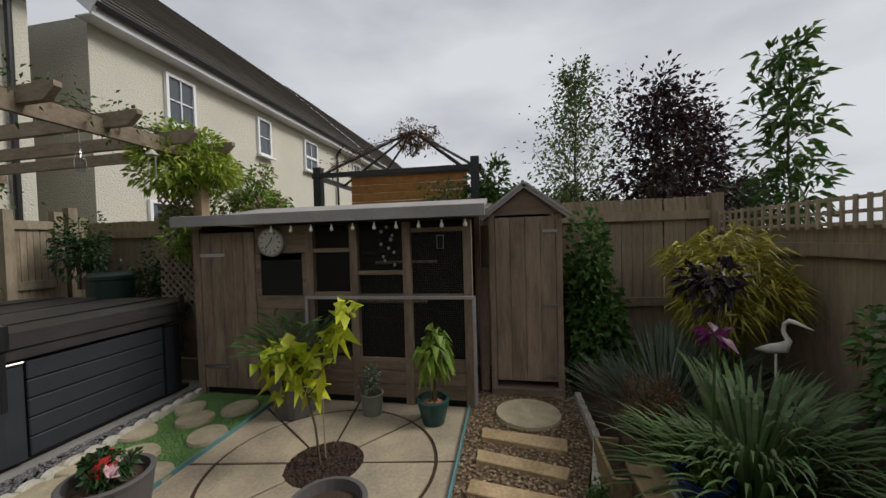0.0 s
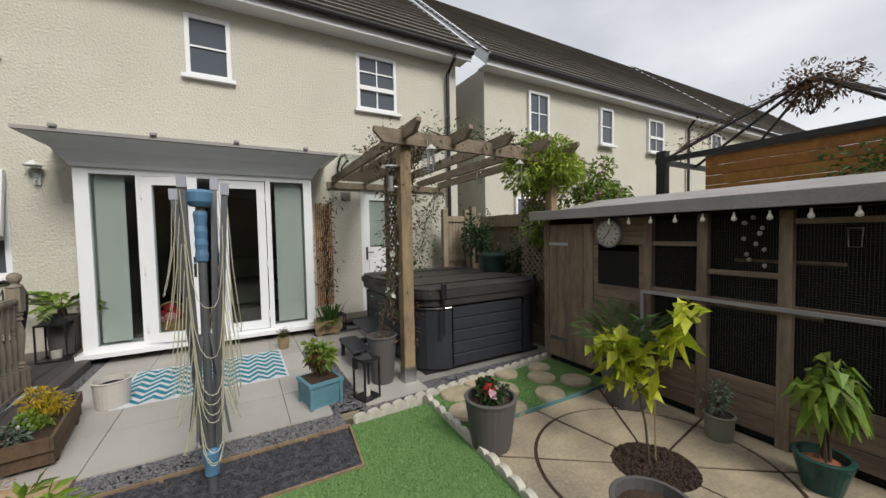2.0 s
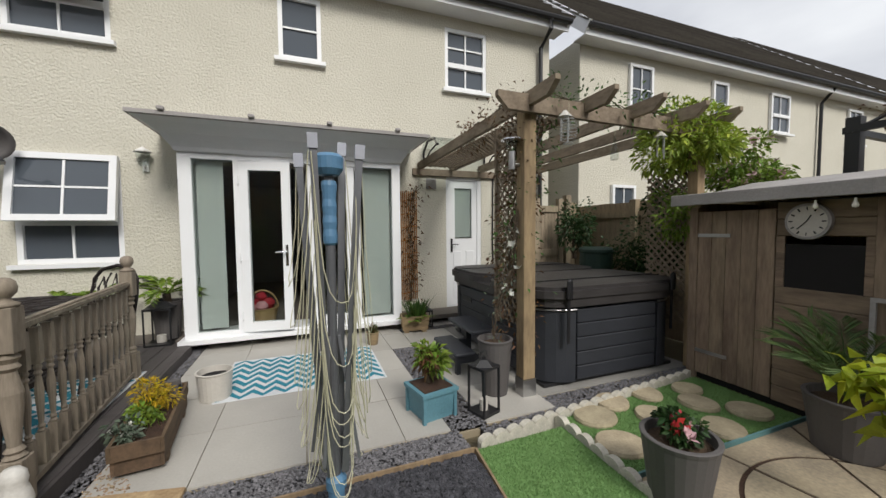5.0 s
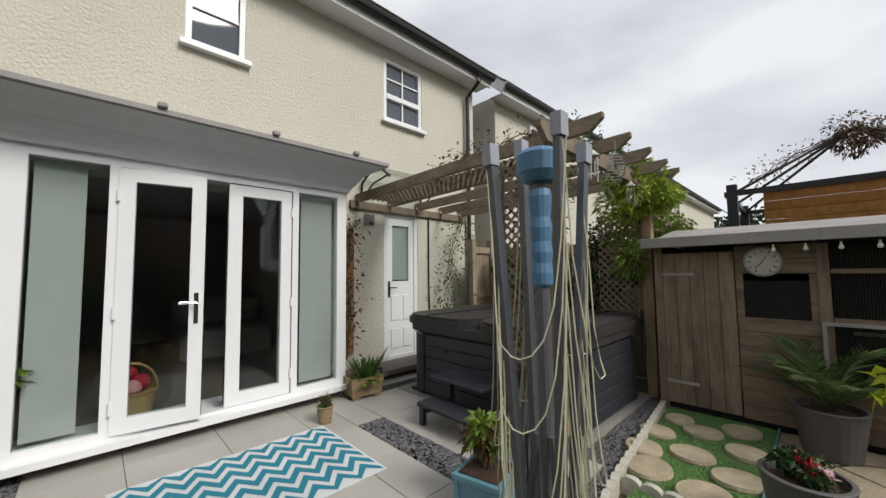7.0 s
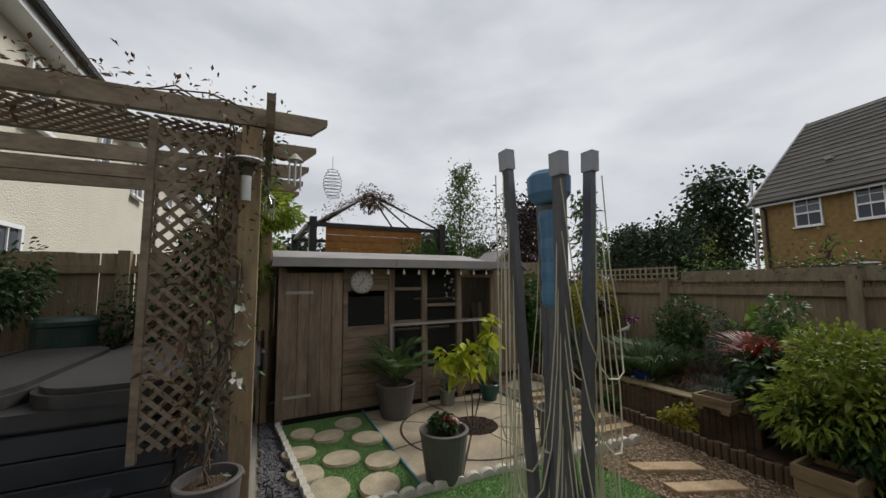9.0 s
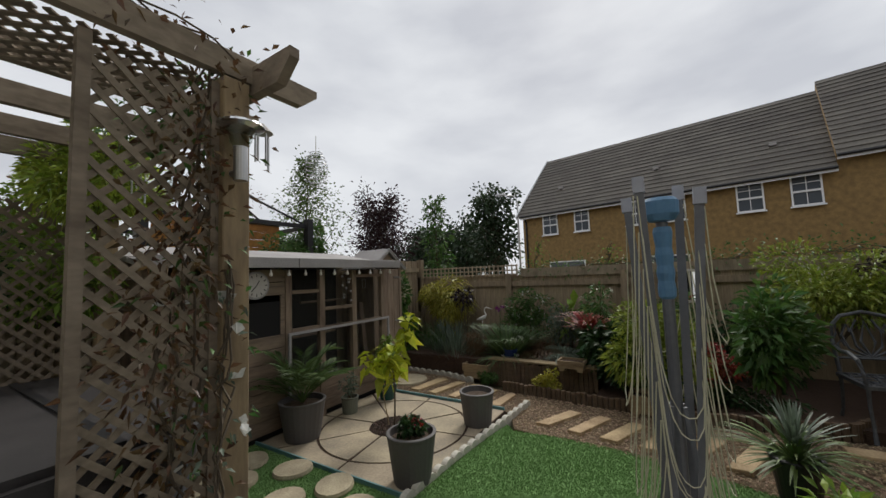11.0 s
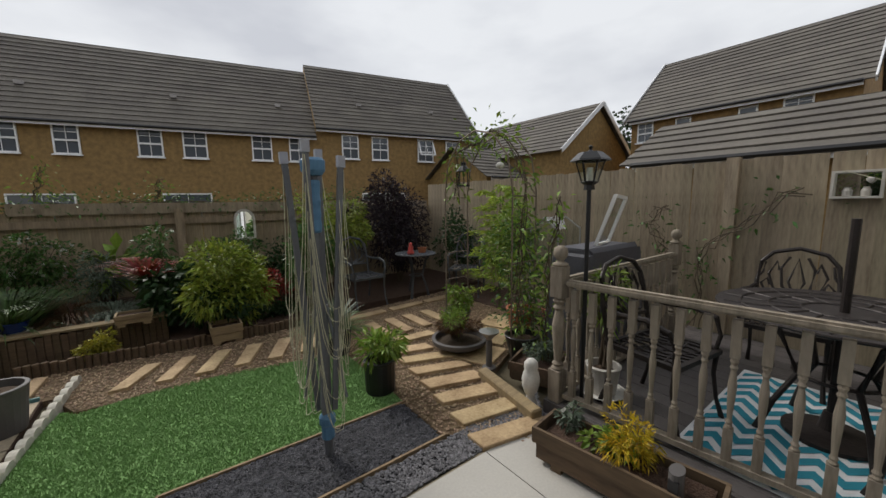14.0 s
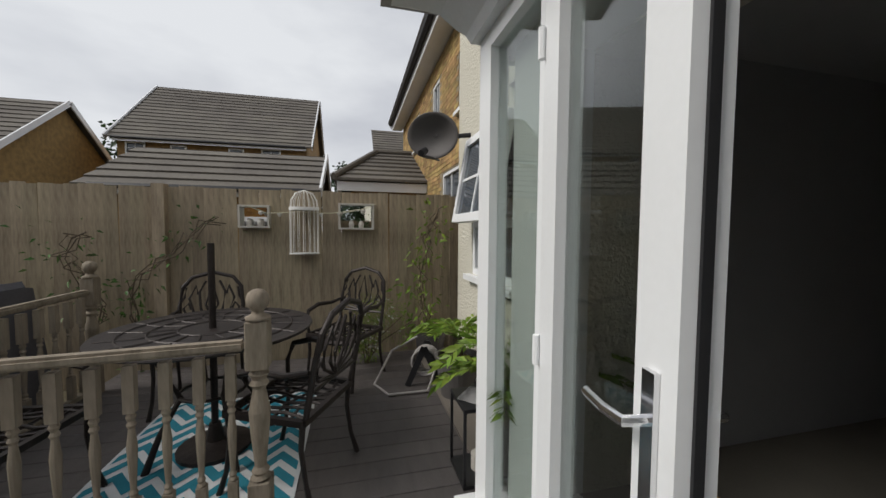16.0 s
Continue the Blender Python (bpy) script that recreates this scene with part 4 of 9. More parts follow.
G1 = [(0.62, -5.62), (1.7, -5.62), (1.7, -6.50), (0.30, -6.50), (-0.75, -6.20), (-2.6, -6.05), (-3.6, -6.15), (-5.4, -6.35), (-5.9, -4.9), (-4.6, -4.1), (-3.75, -3.7), (-3.72, -2.6), (-3.40, -3.15),
      (-3.12, -3.42), (-3.12, -4.98), (-2.2, -5.18), (-1.2, -5.26), (-1.02, -5.62)]
pebbles("golden_gravel", "golden brown loose gravel path", G1, 26000, 0.0125, "gravel", seed=9, bed="gravel_bed")

# planks of the stepping path
path = thing("plank_path", "sandstone planks laid across the gravel path", "path", kind="structure")
P4 = [((0.36, -5.76), (0.24, -5.76), (0.14, -6.30), (0.26, -6.32)), ((0.08, -5.74), (-0.03, -5.74), (-0.14, -6.27), (-0.03, -6.29)), ((-0.20, -5.72), (-0.32, -5.72), (-0.40, -6.24), (-0.29, -6.26)),
      ((-0.48, -5.70), (-0.60, -5.70), (-0.66, -6.16), (-0.55, -6.18)), ((-0.76, -5.66), (-0.88, -5.66), (-0.93, -6.10), (-0.82, -6.12))]
for k in range(6):
    x = -1.36 - 0.28 * k
    P4.append(((x - 0.0, -5.42 + 0.035 * k), (x - 0.13, -5.41 + 0.035 * k), (x - 0.33, -5.84 + 0.03 * k), (x - 0.20, -5.86 + 0.03 * k)))
for k in range(4):
    x = -3.60 - 0.27 * k
    P4.append(((x, -5.08), (x - 0.13, -5.08), (x - 0.13, -5.60), (x, -5.60)))
for (x0, y0), (x1, y1) in (((-3.22, -3.20), (-3.74, -3.08)), ((-3.27, -3.45), (-3.80, -3.34)), ((-3.32, -3.72), (-3.80, -3.58)), ((-3.36, -3.97), (-3.84, -3.82)),
                             ((-3.42, -4.22), (-3.88, -4.06)), ((-3.44, -4.46), (-3.92, -4.30)), ((-3.48, -4.70), (-3.86, -4.58)), ((-3.40, -4.93), (-4.1, -4.88))):
    P4.append(((x0, y0 + 0.075), (x1, y1 + 0.075), (x1, y1 - 0.075), (x0, y0 - 0.075)))
for x0, y0 in ((-3.55, -5.85), (-4.15, -5.88), (-4.75, -5.9)):
    P4.append(((x0, y0), (x0 - 0.52, y0 - 0.02), (x0 - 0.52, y0 - 0.16), (x0, y0 - 0.14)))
rp = random.Random(8)
for q in P4:
    j = [(x + rp.uniform(-0.012, 0.012), y + rp.uniform(-0.012, 0.012)) for x, y in q]
    bm = bmesh.new()
    plate(bm, j, -0.03, 0.022)
    bmesh.ops.bevel(bm, geom=list(bm.edges), offset=0.005, segments=1, affect="EDGES")
    part("plank", bm, M["sleeper"], path)
dsc = thing("round_slab", "round sandstone slab before the tall shed", "paving", (0.62, -6.09, 0))
bm = bmesh.new()
lathe(bm, [(0.24, -0.03), (0.25, 0.0), (0.245, 0.022), (0, 0.024)], 28, sx=0.95)
part("slab", bm, M["step_stone"], dsc)
for x, y in ((-4.12, -4.15), (-4.55, -4.4), (-4.95, -4.65)):
    st = thing("square_slab", "square sandstone slab in the gravel", "paving", (x, y, 0), 22, group="slabs beside the arch")
    part("slab", new_box(-0.21, 0.21, -0.21, 0.21, -0.03, 0.018, 0.006), M["sleeper"], st)

# circle paving
CX, CY, CR = -0.16, -4.80, 0.70
circ = thing("circle_paving", "riven sandstone paving with a stone circle", "paving", kind="structure")
structure("paving_joint_bed", new_box(-0.97, 0.70, -5.62, -3.93, -0.10, -0.006), M["soil"], "dark joints under the stone circle", "ground")
for k in range(8):
    a0, a1 = 2 * math.pi * k / 8 + 0.15, 2 * math.pi * (k + 1) / 8 + 0.15
    g0 = 0.012
    outer = [(CX + (CR - 0.012) * math.cos(a), CY + (CR - 0.012) * math.sin(a)) for a in np.linspace(a0 + g0 / CR, a1 - g0 / CR, 7)]
    inner = [(CX + 0.24 * math.cos(a), CY + 0.24 * math.sin(a)) for a in np.linspace(a1 - g0 / 0.24 * 0.7, a0 + g0 / 0.24 * 0.7, 5)]
    bm = bmesh.new()
    plate(bm, outer + inner, -0.04, 0.0 + 0.002 * (k % 2))
    part("slab", bm, M["sandstone"], circ)


def ray_box(a):
    """Where the ray at angle a from the circle's centre leaves the paving."""
    c, s = math.cos(a), math.sin(a)
    t = min(((0.69 if c > 0 else -0.96) - CX) / c if abs(c) > 1e-6 else 9, ((-3.94 if s > 0 else -5.61) - CY) / s if abs(s) > 1e-6 else 9)
    return CX + c * t, CY + s * t


corners = [(0.69, -3.94), (-0.96, -3.94), (-0.96, -5.61), (0.69, -5.61)]
cang = [math.atan2(y - CY, x - CX) % (2 * math.pi) for x, y in corners]
for k in range(8):
    a0, a1 = 2 * math.pi * k / 8 + 0.15, 2 * math.pi * (k + 1) / 8 + 0.15
    g1 = 0.012
    inner = [(CX + (CR + 0.012) * math.cos(a), CY + (CR + 0.012) * math.sin(a)) for a in np.linspace(a1 - g1, a0 + g1, 7)]
    outer = [ray_box(a0 + g1)] + [corners[i] for i in sorted(range(4), key=lambda i: (cang[i] - a0) % (2 * math.pi)) if 0 < (cang[i] - a0) % (2 * math.pi) < a1 - a0] + [ray_box(a1 - g1)]
    bm = bmesh.new()
    plate(bm, outer + inner, -0.04, 0.001)
    part("slab", bm, M["sandstone"], circ)
pebbles("bark_chips", "dark bark chips in the centre of the stone circle", [(CX + 0.235 * math.cos(a), CY + 0.235 * math.sin(a)) for a in np.linspace(0, 6.1, 20)], 420, 0.022, "soil", z=0.0, seed=11)
M["teal_strip"] = material("teal_edging", (0.12, 0.26, 0.27), 0.6)
for nm, y0, y1 in (("edging_strip", -3.937, -3.925), ("edging_strip", -5.632, -5.620)):
    e = thing(nm, "thin blue green edging strip beside the stone circle", "edging")
    part("strip", new_box(-0.96, 0.70, y0, y1, -0.03, 0.028), M["teal_strip"], e)


# artificial grass: blades as one joined mesh over a mat
def turf(name, label, pts, n, seed, h=0.011):
    rnd = np.random.RandomState(seed)
    P = np.array(pts)
    lo, hi = P.min(0), P.max(0)
    c = rnd.uniform(lo, hi, (int(n * 1.9), 2))
    inside = np.zeros(len(c), bool)
    j = len(P) - 1
    for i in range(len(P)):
        a, b = P[i], P[j]
        inside ^= ((a[1] > c[:, 1]) != (b[1] > c[:, 1])) & (c[:, 0] < (b[0] - a[0]) * (c[:, 1] - a[1]) / (b[1] - a[1] + 1e-12) + a[0])
        j = i
    c = c[inside][:n]
    n = len(c)
    a = rnd.uniform(0, 6.28, n)
    w = 0.0035
    lean = rnd.uniform(0.2, 1.0, n) * 0.014
    la = rnd.uniform(0, 6.28, n)
    dx, dy = np.cos(a) * w, np.sin(a) * w
    z0 = np.full(n, -0.004)
    V = np.stack([np.stack([c[:, 0] - dx, c[:, 1] - dy, z0], -1), np.stack([c[:, 0] + dx, c[:, 1] + dy, z0], -1),
                  np.stack([c[:, 0] + np.cos(la) * lean, c[:, 1] + np.sin(la) * lean, rnd.uniform(0.6, 1.1, n) * h], -1)], 1).reshape(-1, 3)
    F = np.arange(3 * n).reshape(-1, 3)
    me = bpy.data.meshes.new(name)
    me.from_pydata(V.tolist(), [], F.tolist())
    me.materials.append(M["lawn"])
    tagged(new(name, me), label, "grass", "", "stuff")
    bm = bmesh.new()
    plate(bm, pts, -0.08, -0.002)
    structure(name + "_mat", bm, M["lawn"], "green backing mat of the artificial grass", "ground")


far_edge = [(-3.12 + 0.1 * i, -4.98 - 0.26 * math.sin(i / 19 * 2.2)) for i in range(20)]
turf("lawn", "bright green artificial lawn", [(-1.63, -3.38), (-1.69, -3.90), (-3.12, -3.88)] + far_edge + [(-1.12, -5.30), (-0.99, -4.46), (-0.97, -3.36)], 90000, 21)
turf("stepping_turf", "green artificial turf around the stepping stones", [(-0.93, -3.28), (0.70, -3.13), (0.70, -3.92), (-0.97, -3.92)], 36000, 22)
edge = thing("timber_edging", "thin pale timber edging round the slate bed", "edging")
eb = bmesh.new()
for p, q in (((-3.13, -3.38), (-1.64, -3.37)), ((-1.64, -3.37), (-1.69, -3.89)), ((-1.69, -3.89), (-3.13, -3.87))):
    beam(eb, (*p, -0.015), (*q, -0.015), 0.013, 0.055)
part("edging_board", eb, M["perg"], edge)
# stepping stones
for k, (x, y, r) in enumerate(((-0.68, -3.36, 0.14), (-0.40, -3.24, 0.125), (-0.03, -3.23, 0.12), (0.20, -3.50, 0.125), (0.42, -3.72, 0.13), (0.36, -3.30, 0.11), (0.0, -3.80, 0.13), (-0.28, -3.52, 0.13), (-0.45, -3.80, 0.13), (-0.78, -3.68, 0.14))):
    s = thing("stepping_stone", "round sandy stepping stone on green turf", "stepping stone", (x, y, 0), k * 37, group="round stepping stones")
    bm = bmesh.new()
    lathe(bm, [(r * 0.98, -0.01), (r, 0.012), (r * 0.95, 0.03), (0, 0.032)], 20, sx=1.12)
    part("stone", bm, M["step_stone"], s)

# white scalloped edging
M["scallop"] = material("cream_concrete", (0.58, 0.55, 0.47), 0.9, vary=0.25, scale=8, bump=0.3)
sm = bmesh.new()
prof = [(-0.075, -0.06)] + [(-0.075 + 0.0, 0.02)] + [(0.072 * math.cos(a), 0.02 + 0.035 * math.sin(a)) for a in np.linspace(math.pi, 0, 8)] + [(0.075, 0.02), (0.075, -0.06)]
fa = [sm.verts.new((x, -0.022, z)) for x, z in prof]
fb = [sm.verts.new((x, 0.022, z)) for x, z in prof]
sm.faces.new(fa)
sm.faces.new(fb[::-1])
for i in range(len(prof)):
    j = (i + 1) % len(prof)
    sm.faces.new((fa[j], fa[i], fb[i], fb[j]))
bmesh.ops.recalc_face_normals(sm, faces=sm.faces)
sc_mesh = bpy.data.meshes.new("edging_scallop")
sm.to_mesh(sc_mesh)
sm.free()
sc_mesh.materials.append(M["scallop"])


def scallops(name, label, pts):
    st = thing(name, label, "edging")
    for p, q in zip(pts, pts[1:]):
        p, q = Vector(p), Vector(q)
        n = max(1, round((q - p).length / 0.118))
        for i in range(n):
            c = p + (q - p) * (i + 0.5) / n
            o = new("scallop", sc_mesh)
            o.parent = st
            o.matrix_world = Matrix.Translation((c.x, c.y, 0.0)) @ Matrix.Rotation(math.atan2(q.y - p.y, q.x - p.x), 4, "Z") @ Matrix.Diagonal(((q - p).length / n / 0.15, 1, 1, 1))


scallops("scallop_edging", "row of cream scalloped edging stones beside the turf", [(-1.60, -3.345), (-0.93, -3.25), (0.72, -3.09)])
scallops("scallop_edging", "row of cream scalloped edging stones beside the lawn", [(-0.95, -3.28), (-1.0, -4.46), (-1.13, -5.9)])
scallops("scallop_edging", "row of cream scalloped edging stones along the gravel path", [(1.0, -6.52), (0.3, -6.52), (-0.2, -6.40)])


# ---- garden things ----
M["pot_grey"] = material("grey_fibre_pot", (0.10, 0.092, 0.09), 0.65, vary=0.12, bump=0.08)
M["pot_black"] = material("black_pot", (0.012, 0.012, 0.012), 0.4, vary=0.1, bump=0.03)
M["pot_terra"] = material("terracotta", (0.36, 0.13, 0.06), 0.85, vary=0.25)
M["pot_green"] = material("green_glazed_pot", (0.02, 0.07, 0.06), 0.18, vary=0.2, bump=0.0)
M["pot_sage"] = material("sage_pot", (0.17, 0.18, 0.14), 0.7)
M["pot_blue"] = material("blue_glazed_pot", (0.012, 0.03, 0.12), 0.15, vary=0.2, bump=0)
M["pot_white"] = material("cream_glazed_pot", (0.55, 0.52, 0.47), 0.35, vary=0.12, bump=0.05)
M["blue_paint"] = material("faded_blue_paint", (0.12, 0.27, 0.33), 0.6, vary=0.2)
M["planter_wood"] = timber("planter_wood", (0.30, 0.22, 0.12), (0.14, 0.10, 0.06), (0.6, 3, 3))
M["planter_dark"] = timber("dark_planter_wood", (0.13, 0.085, 0.05), (0.06, 0.04, 0.025), (0.6, 3, 3))
M["white_metal"] = material("white_metal", (0.75, 0.74, 0.72), 0.45, vary=0.1, bump=0.02)
M["rope"] = material("pale_line", (0.52, 0.50, 0.36), 0.6, vary=0.1, bump=0)
M["alu"] = material("grey_aluminium", (0.17, 0.175, 0.19), 0.5, 0.5, vary=0.15, bump=0.05)
M["blue_plastic"] = material("blue_plastic", (0.10, 0.22, 0.36), 0.5, vary=0.12, bump=0.02)
M["grey_plastic"] = material("grey_plastic", (0.36, 0.37, 0.42), 0.5, vary=0.08, bump=0.02)
M["cover_grey"] = material("grey_cover", (0.085, 0.085, 0.10), 0.6, vary=0.2, bump=0.1)
M["clear_poly"] = clear_glass("clear_sheet")
M["orange_wood"] = timber("orange_boards", (0.42, 0.20, 0.05), (0.24, 0.11, 0.03), (0.5, 3, 3))
M["mesh_wire"] = material("wire_mesh", (0.12, 0.12, 0.115), 0.5, 0.7, bump=0)
M["statue"] = material("pale_stone", (0.62, 0.60, 0.56), 0.85, vary=0.2)
M["red"] = material("faded_red", (0.45, 0.06, 0.05), 0.7)
M["rug_teal"] = material("teal_weave", (0.025, 0.22, 0.30), 0.9, vary=0.15, fine=200, bump=0.3)
M["rug_white"] = material("white_weave", (0.66, 0.68, 0.70), 0.9, vary=0.15, fine=200, bump=0.3)
M["mirror"] = material("mirror_glass", (0.85, 0.87, 0.87), 0.02, 1.0, vary=0, bump=0)
M["bulb"] = material("pale_bulb", (0.7, 0.68, 0.6), 0.2, vary=0, bump=0)


def pot(name, label, cat, at, r_top, r_bot, h, mat, rim=0.02, n=24, fill="soil", sx=1.0, saucer=0.0, rz=0.0, group=""):
    g = thing(name, label, cat, at, rz, group)
    bm = bmesh.new()
    lathe(bm, [(0, 0.0), (r_bot * 0.97, 0.0), (r_bot, 0.01), (r_top - 0.004, h - rim * 1.5), (r_top, h - rim), (r_top + 0.004, h - 0.004), (r_top - 0.002, h), (r_top - rim, h), (r_top - rim - 0.004, h - 0.05), (0, h - 0.05)], n, sx=sx)
    part("pot", bm, M[mat], g, smooth=False)
    if fill:
        sb = bmesh.new()
        lathe(sb, [(r_top - rim - 0.006, h - 0.049), (r_top * 0.5, h - 0.032), (0, h - 0.028)], n, sx=sx)
        part("compost", sb, M[fill], g)
    if saucer:
        s = bmesh.new()
        lathe(s, [(0, -0.012), (saucer * 0.8, -0.012), (saucer, 0.012), (saucer * 0.95, 0.012), (saucer * 0.78, -0.002), (0, -0.002)], n, sx=sx)
        part("saucer", s, M["statue"], g)
    return g


# hot tub
tub = thing("hot_tub", "dark grey hot tub with a folded vinyl cover and corner panels", "hot tub", (-0.78, -2.88, 0))
TX, TY, TH = 1.65, 2.06, 0.70
bm = bmesh.new()


def rounded(x0, x1, y0, y1, r, n=6):
    o = []
    for cx, cy, a0 in ((x1 - r, y0 + r, -90), (x1 - r, y1 - r, 0), (x0 + r, y1 - r, 90), (x0 + r, y0 + r, 180)):
        for k in range(n + 1):
            a = radians(a0 + 90 * k / n)
            o.append((cx + r * math.cos(a), cy + r * math.sin(a)))
    return o


plate(bm, rounded(0.03, TX - 0.03, 0.03, TY - 0.03, 0.30), 0.03, TH)
part("body", bm, M["tub"], tub)
part("base", new_box(0.06, TX - 0.06, 0.06, TY - 0.06, 0.0, 0.03), M["black_plastic"], tub)
for k in range(5):
    z0 = 0.05 + k * 0.125
    part("side_panel", new_box(0.36, TX - 0.36, 0.0, 0.03, z0, z0 + 0.118, 0.006), M["tub"], tub)
    part("side_panel", new_box(0.0, 0.03, 0.36, TY - 0.36, z0, z0 + 0.118, 0.006), M["tub"], tub)
for cx, cy, a0 in ((0.34, 0.34, 180), (TX - 0.34, 0.34, 270), (0.34, TY - 0.34, 90)):
    c = bmesh.new()
    out = [(cx + 0.342 * math.cos(radians(a0 + a)), cy + 0.342 * math.sin(radians(a0 + a))) for a in range(0, 91, 15)]
    inn = [(cx + 0.305 * math.cos(radians(a0 + a)), cy + 0.305 * math.sin(radians(a0 + a))) for a in range(90, -1, -15)]
    plate(c, out + inn, 0.04, TH - 0.05)
    part("corner_panel", c, M["tub"], tub)
    t = bmesh.new()
    tube(t, [(cx + 0.346 * math.cos(radians(a0 + a)), cy + 0.346 * math.sin(radians(a0 + a)), TH - 0.03) for a in range(0, 91, 15)], 0.009, 6)
    part("trim_strip", t, M["steel"], tub, "bright corner trim strip")
bm = bmesh.new()
plate(bm, rounded(-0.03, TX + 0.03, -0.03, TY + 0.03, 0.33), TH + 0.0, TH + 0.075)
part("cover_skirt", bm, M["tub_cover"], tub)
for y0, y1 in ((-0.045, TY / 2 - 0.004), (TY / 2 + 0.004, TY + 0.045)):
    bm = bmesh.new()
    r = rounded(-0.045, TX + 0.045, y0, y1, 0.30)
    plate(bm, r, TH + 0.076, TH + 0.17)
    bmesh.ops.bevel(bm, geom=[e for e in bm.edges if all(v.co.z > TH + 0.16 for v in e.verts)], offset=0.03, segments=2, affect="EDGES")
    part("cover", bm, M["tub_cover"], tub, smooth=False)
for y in (0.35, 1.65):
    s = bmesh.new()
    beam(s, (-0.03, y, TH + 0.178), (TX, y, TH + 0.178), 0.035, 0.006)
    part("strap", s, M["black_plastic"], tub)
for x in (0.22, TX - 0.22):
    s = bmesh.new()
    beam(s, (x, -0.052, TH + 0.16), (x, -0.05, 0.40), 0.028, 0.008)
    part("strap", s, M["black_plastic"], tub)
    hl = bmesh.new()
    lathe(hl, [(0.0, -0.03), (0.028, -0.02), (0.032, 0.05), (0.03, 0.13), (0.0, 0.15)], 12, (x, -0.062, TH + 0.10), sy=0.5)
    part("cover_clip", hl, M["black_plastic"], tub)
part("hand_grip", new_box(-0.012, -0.001, 1.35, 1.60, 0.50, 0.56, 0.004), M["black_plastic"], tub)
stp = thing("tub_steps", "dark grey plastic two tread hot tub steps", "steps", (-1.30, -2.30, 0))
for x0, x1, z in ((-0.02, 0.20, 0.20), (0.15, 0.42, 0.40)):
    bm = bmesh.new()
    box(bm, x0, x1, 0.0, 0.62, z - 0.04, z, 0.012)
    part("tread", bm, M["tub"], stp)
for y in (0.02, 0.55):
    sd = bmesh.new()
    box(sd, 0.0, 0.04, y, y + 0.05, 0, 0.158)
    box(sd, 0.34, 0.40, y, y + 0.05, 0, 0.358)
    box(sd, 0.04, 0.34, y, y + 0.05, 0.10, 0.157)
    part("side", sd, M["tub"], stp)

# pergola
pg = thing("pergola", "weathered timber pergola over the hot tub with notched beam ends", "pergola", (0, 0, 0))
PX, PY = -0.92, -2.84


def notched(p, q, w=0.045, h=0.12):
    """A beam with both ends cut back below."""
    p, q = Vector(p), Vector(q)
    d = (q - p).normalized()
    s = d.cross(Vector((0, 0, 1))).normalized() * w / 2
    L = (q - p).length
    prof = [(0, h / 2), (L, h / 2), (L, h * 0.18), (L - 0.09, -h / 2), (0.09, -h / 2), (0, h * 0.18)]
    bm = bmesh.new()
    A = [bm.verts.new(p + d * u + Vector((0, 0, z)) + s) for u, z in prof]
    B = [bm.verts.new(p + d * u + Vector((0, 0, z)) - s) for u, z in prof]
    bm.faces.new(A)
    bm.faces.new(B[::-1])
    for i in range(6):
        j = (i + 1) % 6
        bm.faces.new((A[j], A[i], B[i], B[j]))
    bmesh.ops.recalc_face_normals(bm, faces=bm.faces)
    return bm


part("post", new_box(PX - 0.055, PX + 0.055, PY - 0.055, PY + 0.055, 0.14, 2.30, 0.004), M["perg"], pg)
part("post_shoe", new_box(PX - 0.06, PX + 0.06, PY - 0.06, PY + 0.06, 0.0, 0.14), M["steel"], pg, "galvanised post shoe")
part("post", new_box(0.92 - 0.05, 0.92 + 0.05, -3.0, -2.9, 0.0, 2.26, 0.004), M["perg"], pg)
part("main_beam", notched((PX - 0.32, PY - 0.09, 2.33), (1.25, PY - 0.09, 2.30), 0.045, 0.13), M["perg_grey"], pg)
for k, x in enumerate((PX - 0.03, -0.42, 0.08, 0.58, 1.02)):
    part("rafter", notched((x, PY - 0.42, 2.37), (x, -0.02, 2.33), 0.045, 0.11), M["perg_grey"], pg)
part("wall_plate", new_box(-1.05, 1.15, -0.045, -0.001, 2.20, 2.30), M["perg_grey"], pg)


def lattice(name, parent, at, rz, rx, w, h, step=0.085, slat=0.022):
    """Crossed diagonal slats trimmed to a w by h field, joined as one part."""
    bm = bmesh.new()
    for s in (-1, 1):
        c = -h
        while c < w + h:
            # line x - s*z = const
            if s == 1:
                x0, z0, x1, z1 = c, 0, c + h, h
            else:
                x0, z0, x1, z1 = c, h, c + h, 0
            t0, t1 = max(0.0, (0 - x0) / (x1 - x0)), min(1.0, (w - x0) / (x1 - x0))
            if t1 - t0 > 0.02:
                y = 0.004 * s
                beam(bm, (x0 + (x1 - x0) * t0, y, z0 + (z1 - z0) * t0), (x0 + (x1 - x0) * t1, y, z0 + (z1 - z0) * t1), 0.007, slat)
            c += step
    ob = part(name, bm, M["perg_grey"], parent)
    ob.matrix_world = pose(*at, rx, 0, rz)
    return tagged(ob, "crossed diagonal slats", "", "", "stuff")


